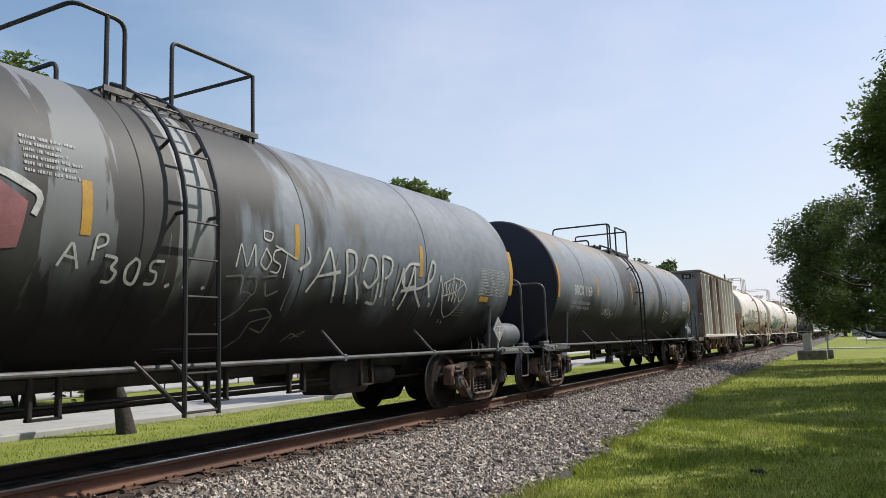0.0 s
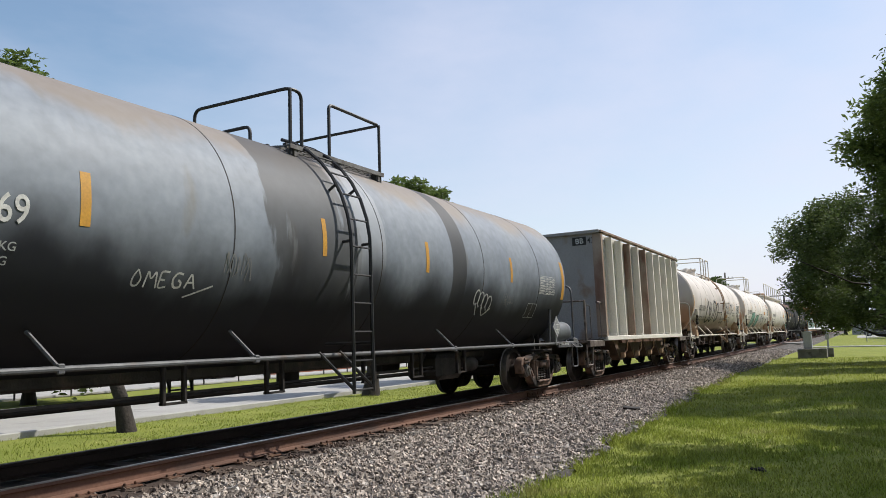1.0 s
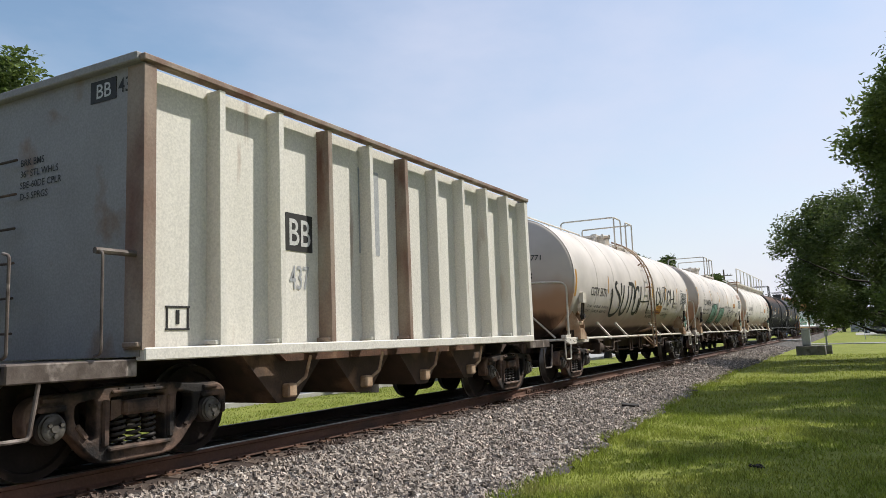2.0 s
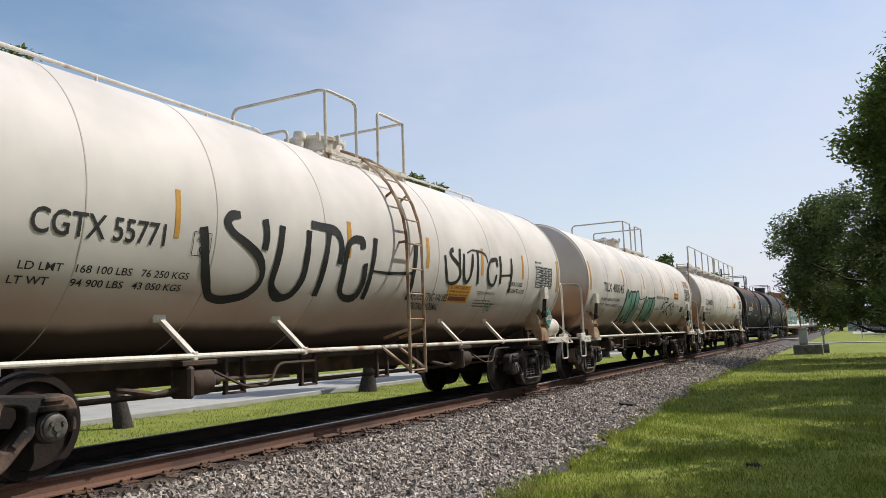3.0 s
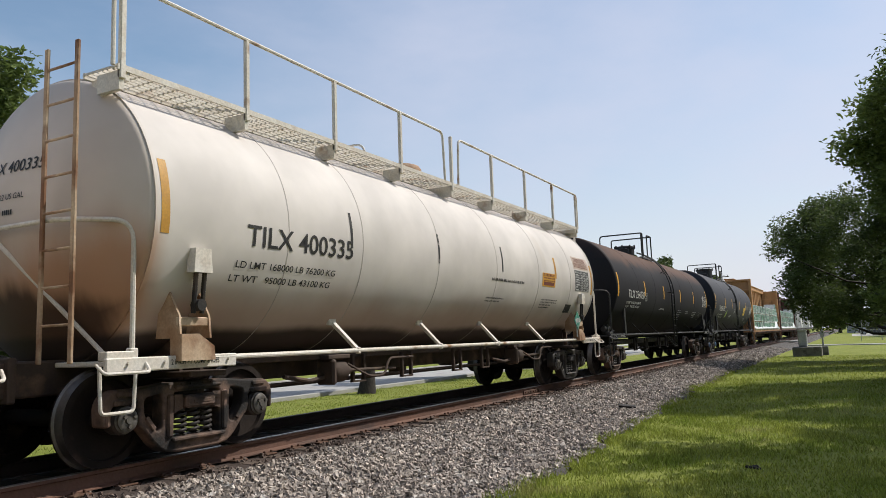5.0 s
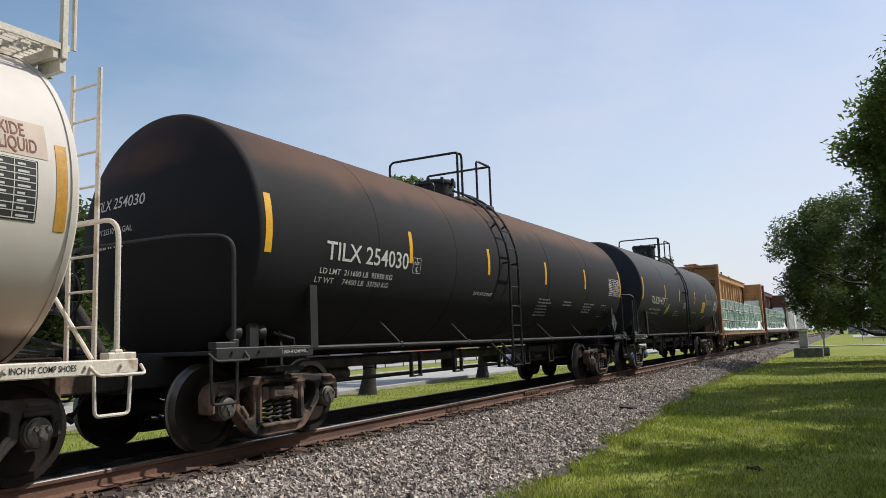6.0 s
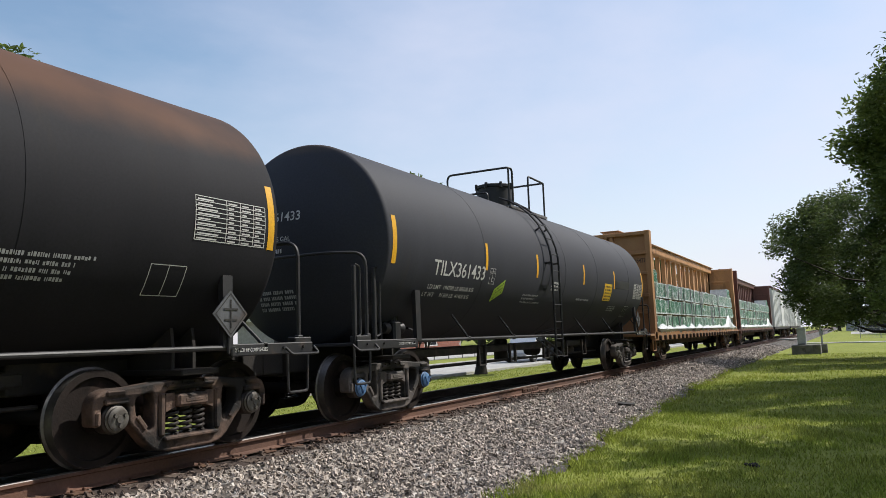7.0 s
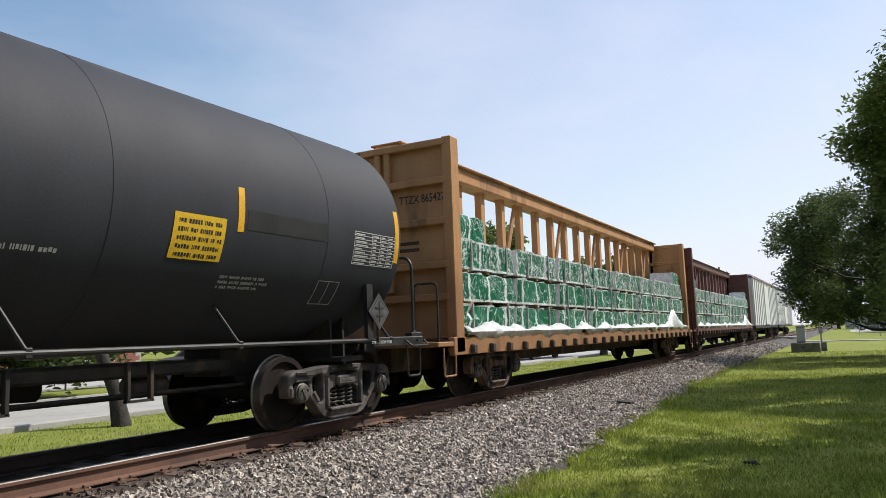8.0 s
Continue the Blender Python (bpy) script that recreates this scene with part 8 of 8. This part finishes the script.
# the row between the track and the street
tree("leaning young street tree with rough dark bark", -7.05, 11.25, -0.6, 9.6, 2.8, 21, 40000, 0.10, "leaf", (-5.2, -1.6), 0.165, 0.16, (-2.9, 0.55), clumps=80, sweep=1.7)
tree("low-crowned green tree beyond the street", -19.0, 16.5, -0.6, 6.6, 4.4, 33, 30000, 0.13, "leaf_dark", (0.2, 0.1), 0.24, 0.16, clumps=60)
tree("street tree with a straight trunk on the grass strip", -7.5, 21.3, -0.6, 7.75, 1.9, 22, 13000, 0.10, "leaf", (0.3, 0.9), 0.26, 0.45, (-0.3, 2.4))
tree("street tree with a straight trunk on the grass strip", -7.9, 31.2, -0.6, 6.4, 2.8, 23, 10000, 0.16, "leaf", (0.1, 0.1), 0.26, 0.36)
tree("street tree with a straight trunk on the grass strip", -8.3, 52.0, -0.6, 6.4, 3.0, 24, 6000, 0.22, "leaf", (0.2, -0.1), 0.26, 0.36, clumps=22)
tree("street tree with a straight trunk on the grass strip", -8.5, 70.0, -0.6, 8.4, 3.0, 25, 6000, 0.24, "leaf_dark", (0, 0.1), 0.26, 0.3, clumps=22)
tree("street tree with a straight trunk on the grass strip", -8.8, 98.0, -0.6, 8.0, 3.6, 26, 4000, 0.34, "leaf_dark", (0, 0.1), 0.26, 0.3, clumps=20)
tree("distant round tree beyond the crossing path", 16.0, 125.0, -0.5, 9.5, 5.0, 27, 5000, 0.34, "leaf", (0, 0), 0.35, 0.2, clumps=20)
tree("distant round tree beyond the crossing path", 4.5, 210.0, -0.5, 12.0, 6.5, 28, 5000, 0.5, "leaf_dark", (0, 0), 0.4, 0.15, clumps=20)
tree("distant round tree beyond the crossing path", 15.5, 190.0, -0.5, 10.0, 6.0, 29, 5000, 0.5, "leaf_dark", (0, 0), 0.4, 0.12, clumps=20)

rng_w = random.Random(6)
woods = [(-260 + i * 13 + rng_w.uniform(-5, 5), 420 + rng_w.uniform(-25, 25), rng_w.uniform(1, 5), rng_w.uniform(5, 8)) for i in range(60)]
woods += [(-70 + rng_w.uniform(-10, 10), -60 + i * 12, rng_w.uniform(1, 5), rng_w.uniform(4, 7)) for i in range(42)]
woods += [(75 + rng_w.uniform(-10, 10), -60 + i * 12, rng_w.uniform(1, 5), rng_w.uniform(4, 7)) for i in range(42)]
# unseen row behind the camera, added to block low sky and darken reflections
woods += [(-60 + i * 5 + rng_w.uniform(-2, 2), -26 + rng_w.uniform(-3, 3), q, rng_w.uniform(3, 5)) for i in range(28) for q in (2.0, 7.0, 12.0)]
wood = tagged(new("distant_and_unseen_woods"), "far line of green woods, and an unseen row added behind the camera", "trees", kind="stuff")
leaf_cloud("crowns", woods, 42000, 1.1, "leaf_dark", wood, 40)

# ---- street beyond the track ----
ROAD_Z = -0.585
road = Mesh()
for i in range(60):
    y = -40 + i * 5.0
    road.box((-12.35, y + 2.5, ROAD_Z - 0.05), (7.3, 4.985, 0.10), chamfer=0.006)
tagged(part("road", road, "concrete"), "pale sunlit concrete street with slab joints", "road", kind="structure")
for x, w in ((-8.62, 0.15), (-16.1, 0.15)):
    tagged(part("kerb", Mesh().box((x, 110, ROAD_Z + 0.0), (w, 300, 0.22), chamfer=0.02), "kerb"), "low concrete kerb along the street", "kerb", kind="structure")
tagged(part("pavement", Mesh().box((-23.3, 110, -0.55), (2.6, 300, 0.1), chamfer=0.02), "concrete"), "pale concrete footway beyond the street", "pavement", kind="structure")
tagged(part("forecourt", Mesh().box((-29.5, 45, -0.585), (8.0, 130, 0.08), chamfer=0.02), "concrete"), "pale concrete parking apron", "parking area", kind="structure")


def brick_building(label, x, y0, y1, h, openings, bricks=True):
    """A low brick front with recessed courses, windows, doors and a flat eave."""
    b = tagged(new("brick_building"), label, "building")
    b.location = (x, 0, -0.55)
    part("wall", Mesh().box((-3, (y0 + y1) / 2, h / 2), (6, y1 - y0, h)), "mortar", b)
    part("eave", Mesh().box((-2.7, (y0 + y1) / 2, h + 0.12), (7.2, y1 - y0 + 0.8, 0.24), chamfer=0.03), "trim", b)
    part("roof", Mesh().slab([(-6.4, h + 0.25), (0.7, h + 0.25), (-2.8, h + 1.9)], y0 - 0.3, y1 + 0.3), "roof", b)
    course = Mesh()
    rows = int(h / 0.28)
    n = int((y1 - y0) / 0.62)
    for r in range(rows):
        for i in range(n):
            y = y0 + 0.31 + i * 0.62 + (0.31 if r % 2 else 0)
            z = 0.14 + r * 0.28
            if y + 0.3 > y1 or any(a - 0.32 < y < c + 0.32 and lo - 0.1 < z < hi + 0.1 for a, c, lo, hi, kind in openings):
                continue
            course.box((0.006, y, z), (0.03, 0.60, 0.262))
    tagged(part("brickwork", course, "brick", b), kind="stuff")
    for a, c, lo, hi, kind in openings:
        f = part("door" if kind == "door" else "window", Mesh().box((0.02, (a + c) / 2, (lo + hi) / 2), (0.1, c - a, hi - lo), chamfer=0.01), "trim", b)
        n = 1 if kind == "door" else 2
        for i in range(n):
            w = (c - a - 0.16) / n
            part("pane", Mesh().box((0.075, a + 0.08 + w * (i + 0.5), (lo + hi) / 2 + (0.2 if kind == "door" else 0)), (0.02, w - 0.06, (hi - lo) * (0.5 if kind == "door" else 0.86))), "glass" if kind != "panel" else "trim", f)


brick_building("low red brick building with white window frames", -34.0, 10, 34, 3.6,
               [(12, 13.6, 0.9, 2.4, "window"), (15.2, 16.3, 0.05, 2.2, "door"), (18, 20, 0.9, 2.4, "window"), (22, 23.8, 0.9, 2.4, "window"), (26, 27.1, 0.05, 2.2, "door"), (29.5, 31.4, 0.9, 2.4, "window")])
brick_building("long low red brick building beyond the street", -33.0, 48, 78, 3.6,
               [(50, 52, 0.9, 2.4, "window"), (55, 57, 0.9, 2.4, "window"), (60, 61.2, 0.05, 2.2, "door"), (64, 66, 0.9, 2.4, "window"), (70, 72, 0.9, 2.4, "window")])
wall = tagged(new("garden_wall"), "low red brick garden wall beside the footway", "wall")
part("core", Mesh().box((-25.2, 40.0, -0.2), (0.24, 9.0, 0.7)), "mortar", wall)
k = Mesh()
for r in range(4):
    for i in range(14):
        k.box((-25.07, 35.8 + i * 0.64 + (0.32 if r % 2 else 0), -0.45 + r * 0.17), (0.04, 0.6, 0.15))
tagged(part("brickwork", k, "brick", wall), kind="stuff")
part("coping", Mesh().box((-25.2, 40.0, 0.19), (0.34, 9.1, 0.07), chamfer=0.012), "kerb", wall)

fence = tagged(new("railing"), "black iron railing along the footway", "fence")
for i in range(26):
    part("post", Mesh().box((-21.6, 8 + i * 2.4, -0.05), (0.06, 0.06, 1.0), chamfer=0.008), "black_steel", fence)
for z in (0.38, 0.0):
    part("rail", Mesh().box((-21.6, 38, z), (0.05, 60, 0.05)), "black_steel", fence)


def vehicle(kind, label, paint, x, y, z, turn, length, height, pickup=False):
    """A parked car or pickup: body, glasshouse, wheels, lamps."""
    c = tagged(new(kind), label, kind.replace("_", " "))
    c.matrix_basis = pose(x, y, z, 0, 0, turn)
    L, w = length / 2, 0.92
    body = Mesh()
    if pickup:
        o = [(-L, 0.45), (-L, 1.0), (-L + 0.1, 1.08), (-0.3, 1.08), (-0.25, height - 0.12), (-0.05, height), (1.0, height), (1.55, 1.18), (L - 0.25, 1.08), (L, 0.9), (L, 0.4), (L - 0.3, 0.32), (-L + 0.3, 0.32)]
    else:
        o = [(-L, 0.5), (-L, 0.95), (-L + 0.35, height - 0.1), (-L + 0.6, height), (0.45, height), (1.2, 1.02), (L - 0.2, 0.92), (L, 0.75), (L, 0.4), (L - 0.3, 0.3), (-L + 0.3, 0.3)]
    body.prism(o, -w, w)
    part("body", body, paint, c)
    for s in (1, -1):
        g = [(-0.1, 1.15), (-0.05, height - 0.12), (0.92, height - 0.12), (1.35, 1.18)] if pickup else [(-L + 0.35, 1.0), (-L + 0.6, height - 0.12), (0.4, height - 0.12), (1.0, 1.02)]
        part("side_window", Mesh().prism(g, s * w, s * (w + 0.012)), "glass", c)
        for dy in (-L * 0.6, L * 0.62):
            wh = part("wheel", Mesh().spin([(0.0, 0.0), (0.2, 0.0), (0.22, 0.02), (0.34, 0.03), (0.36, 0.0), (0.36, -0.2), (0.0, -0.2)] if s > 0 else [(0.0, 0.0), (0.2, 0.0), (0.22, -0.02), (0.34, -0.03), (0.36, 0.0), (0.36, 0.2), (0.0, 0.2)], "x", n=20), "rubber", c, "", (s * (w + 0.02), dy, 0.36))
            part("rim", Mesh().spin([(0.0, s * 0.03), (0.2, s * 0.025), (0.21, 0.0)], "x", n=16), "galv", wh)
        part("headlight", Mesh().box((s * 0.7, L - 0.02, 0.78), (0.34, 0.06, 0.14), chamfer=0.02), "trim", c)
        part("tail_light", Mesh().box((s * 0.78, -L + 0.01, 0.85), (0.16, 0.05, 0.25), chamfer=0.02), "ink_red", c)
    part("bumper", Mesh().box((0, L + 0.02, 0.5), (1.7, 0.12, 0.2), chamfer=0.03), "galv", c)
    part("windscreen", Mesh().add([(-0.8, 1.04, height - 0.1), (0.8, 1.04, height - 0.1), (0.8, 1.5, 1.24), (-0.8, 1.5, 1.24)] if pickup else [(-0.8, 0.52, height - 0.08), (0.8, 0.52, height - 0.08), (0.8, 1.16, 1.08), (-0.8, 1.16, 1.08)], [(0, 1, 2, 3)]), "glass", c)
    return c


vehicle("pickup_truck", "white crew-cab pickup truck parked on the street", "car_white", -11.5, 46.5, ROAD_Z, 176, 5.6, 1.85, True)
vehicle("car", "silver grey car parked before the brick building", "car_grey", -27.6, 33.0, ROAD_Z + 0.03, 95, 4.5, 1.5)
vehicle("car", "dark blue car parked before the brick building", "car_dark", -27.8, 44.0, ROAD_Z + 0.03, 88, 4.6, 1.55)
vehicle("car", "silver grey car parked on the apron", "car_grey", -28.0, 52.0, ROAD_Z + 0.03, 92, 4.6, 1.6)
vehicle("car", "dark sport utility car parked on the far lot", "car_dark", 10.2, 152.0, LAWN, 100, 4.7, 1.75)
vehicle("car", "dark sport utility car parked on the far lot", "car_dark", 14.8, 150.0, LAWN, 96, 4.7, 1.75)

# ---- crossing path, signal cabinet, far things ----
k = Mesh()
for i in range(26):
    k.box((3.0 + i * 1.5, 73.5 - i * 0.55, LAWN + 0.03), (1.48, 1.9, 0.08), chamfer=0.008)
tagged(part("path", k, "concrete"), "pale concrete footpath crossing the lawn", "path", kind="structure")
k = Mesh().box((0.2, 79.0, -0.13), (5.6, 2.2, 0.1), chamfer=0.02)
tagged(part("crossing_panel", k, "concrete"), "pale concrete crossing panel between the rails", "crossing", kind="structure")

tagged(part("concrete_block", Mesh().box((0, 0, 0.27), (1.45, 1.2, 0.6), chamfer=0.04), "block", None, "", (4.85, 46.2, LAWN - 0.05)), "dark weathered concrete foundation block on the lawn", "block")
cab = tagged(new("signal_cabinet"), "silver signal cabinet on a dark concrete block", "cabinet")
cab.location = (4.65, 46.2, LAWN + 0.52)
part("body", Mesh().box((0, 0, 0.43), (0.44, 0.42, 0.86), chamfer=0.03), "cabinet", cab)
part("door", Mesh().box((0.0, -0.22, 0.43), (0.38, 0.03, 0.74), chamfer=0.01), "cabinet", cab)
part("handle", Mesh().box((0.13, -0.245, 0.44), (0.03, 0.03, 0.12), chamfer=0.006), "galv", cab)
part("hood", Mesh().slab([(-0.26, 0.86), (0.26, 0.86), (0.23, 0.92), (0, 0.96), (-0.23, 0.92)], -0.25, 0.25), "cabinet", cab)
mast = tagged(new("signal_mast"), "galvanised signal mast beside the cabinet", "signal")
mast.location = (5.6, 47.6, LAWN - 0.05)
part("base", Mesh().box((0, 0, 0.25), (0.5, 0.5, 0.6), chamfer=0.03), "block", mast)
part("pole", Mesh().tube([(0, 0, 0.5), (0, 0, 1.5)], 0.05, 10), "galv", mast)
part("junction_box", Mesh().box((0, -0.1, 1.2), (0.22, 0.16, 0.3), chamfer=0.02), "galv", mast)
tagged(part("metal_plate", Mesh().box((0, 0, 0.02), (0.34, 0.22, 0.035), chamfer=0.008), "under", None, "", pose(2.98, 15.25, -0.375, 4, 6, 20)), "rusty iron plate lying on the stones", "metal scrap")
k = Mesh()
for i in range(9):
    a = i * 0.7
    k.spin([(0.0, 0.03), (0.025, 0.015), (0.028, 0.0), (0.0, -0.01)], "z", (0.035 * math.cos(a) * (i % 3), 0.03 * math.sin(a) * (i % 3), 0.02 + 0.01 * (i % 2)), 6)
tagged(part("pine_cone", k, "bark", None, "", (6.02, 9.16, LAWN)), "dark pine cone lying on the grass", "pine cone")

pole = tagged(new("utility_pole"), "far wooden utility pole with a crossarm", "pole")
pole.location = (-9.5, 118.0, -0.6)
part("pole", Mesh().tube([(0, 0, -0.3), (0, 0, 10.6)], 0.15, 10, radii=[0.17, 0.11]), "wood_pole", pole)
part("crossarm", Mesh().box((0, 0, 9.7), (2.4, 0.1, 0.12), chamfer=0.01), "wood_pole", pole)
for x in (-1.0, 1.0, 0.5):
    part("insulator", Mesh().spin([(0.0, 0.2), (0.05, 0.18), (0.06, 0.05), (0.03, 0.0)], "z", (x, 0, 9.76), 8), "galv", pole)

chain_fence = tagged(new("fence"), "low galvanised fence round the far lot", "fence")
for i in range(9):
    part("post", Mesh().tube([(7.9 + i * 1.9, 92 - i * 0.3, LAWN - 0.1), (7.9 + i * 1.9, 92 - i * 0.3, LAWN + 1.2)], 0.04, 8), "galv", chain_fence)
part("top_rail", Mesh().tube([(7.9, 92, LAWN + 1.15), (23.1, 89.6, LAWN + 1.15)], 0.025, 8), "galv", chain_fence)
k = Mesh()
for i in range(130):
    for s in (-1, 1):
        x = 7.9 + i * 0.117
        k.tube([(x, 92 - (x - 7.9) * 0.158, LAWN + (0.02 if s > 0 else 1.12)), (x + 0.35, 92 - (x + 0.35 - 7.9) * 0.158, LAWN + (1.12 if s > 0 else 0.02))], 0.004, 3)
part("wire_mesh", k, "galv", chain_fence)
lot = Mesh().box((20, 152, LAWN + 0.01), (26, 40, 0.06))
tagged(part("parking_lot", lot, "concrete"), "pale far parking lot beyond the lawn", "parking area", kind="structure")
house = tagged(new("house"), "far grey single-storey house among trees", "house")
house.location = (14, 205, LAWN)
part("wall", Mesh().box((0, 0, 1.7), (16, 8, 3.4)), "cabinet", house)
part("roof", Mesh().slab([(-8.6, 3.4), (8.6, 3.4), (6.0, 5.6), (-6.0, 5.6)], -4.6, 4.6), "roof", house)
for x in (-5.5, -2.0, 2.0, 5.5):
    wdw = part("window", Mesh().box((x, -4.02, 1.8), (1.3, 0.1, 1.3)), "trim", house)
    part("pane", Mesh().box((x, -4.08, 1.8), (1.1, 0.04, 1.1)), "glass", wdw)


def travelled(t):
    return SPEED * t + SLOW * t * t / 2


def motions():
    """The train rolls past; every wheelset turns with it."""
    for row in MOVING:
        ob, y = row[0], row[1]
        x, z = (row[2], row[3]) if len(row) > 2 else (0.0, 0.0)
        walk(ob, [(t, pose(x, y - travelled(t), z)) for t in (0.0, 2.0, 4.0, 6.0, 8.0)])
    for w, dy in WHEELS:
        walk(w, [(i / FPS, pose(0, dy, WHEEL_R, math.degrees(travelled(i / FPS) / WHEEL_R) % 360)) for i in range(8 * FPS + 1)])


motions()
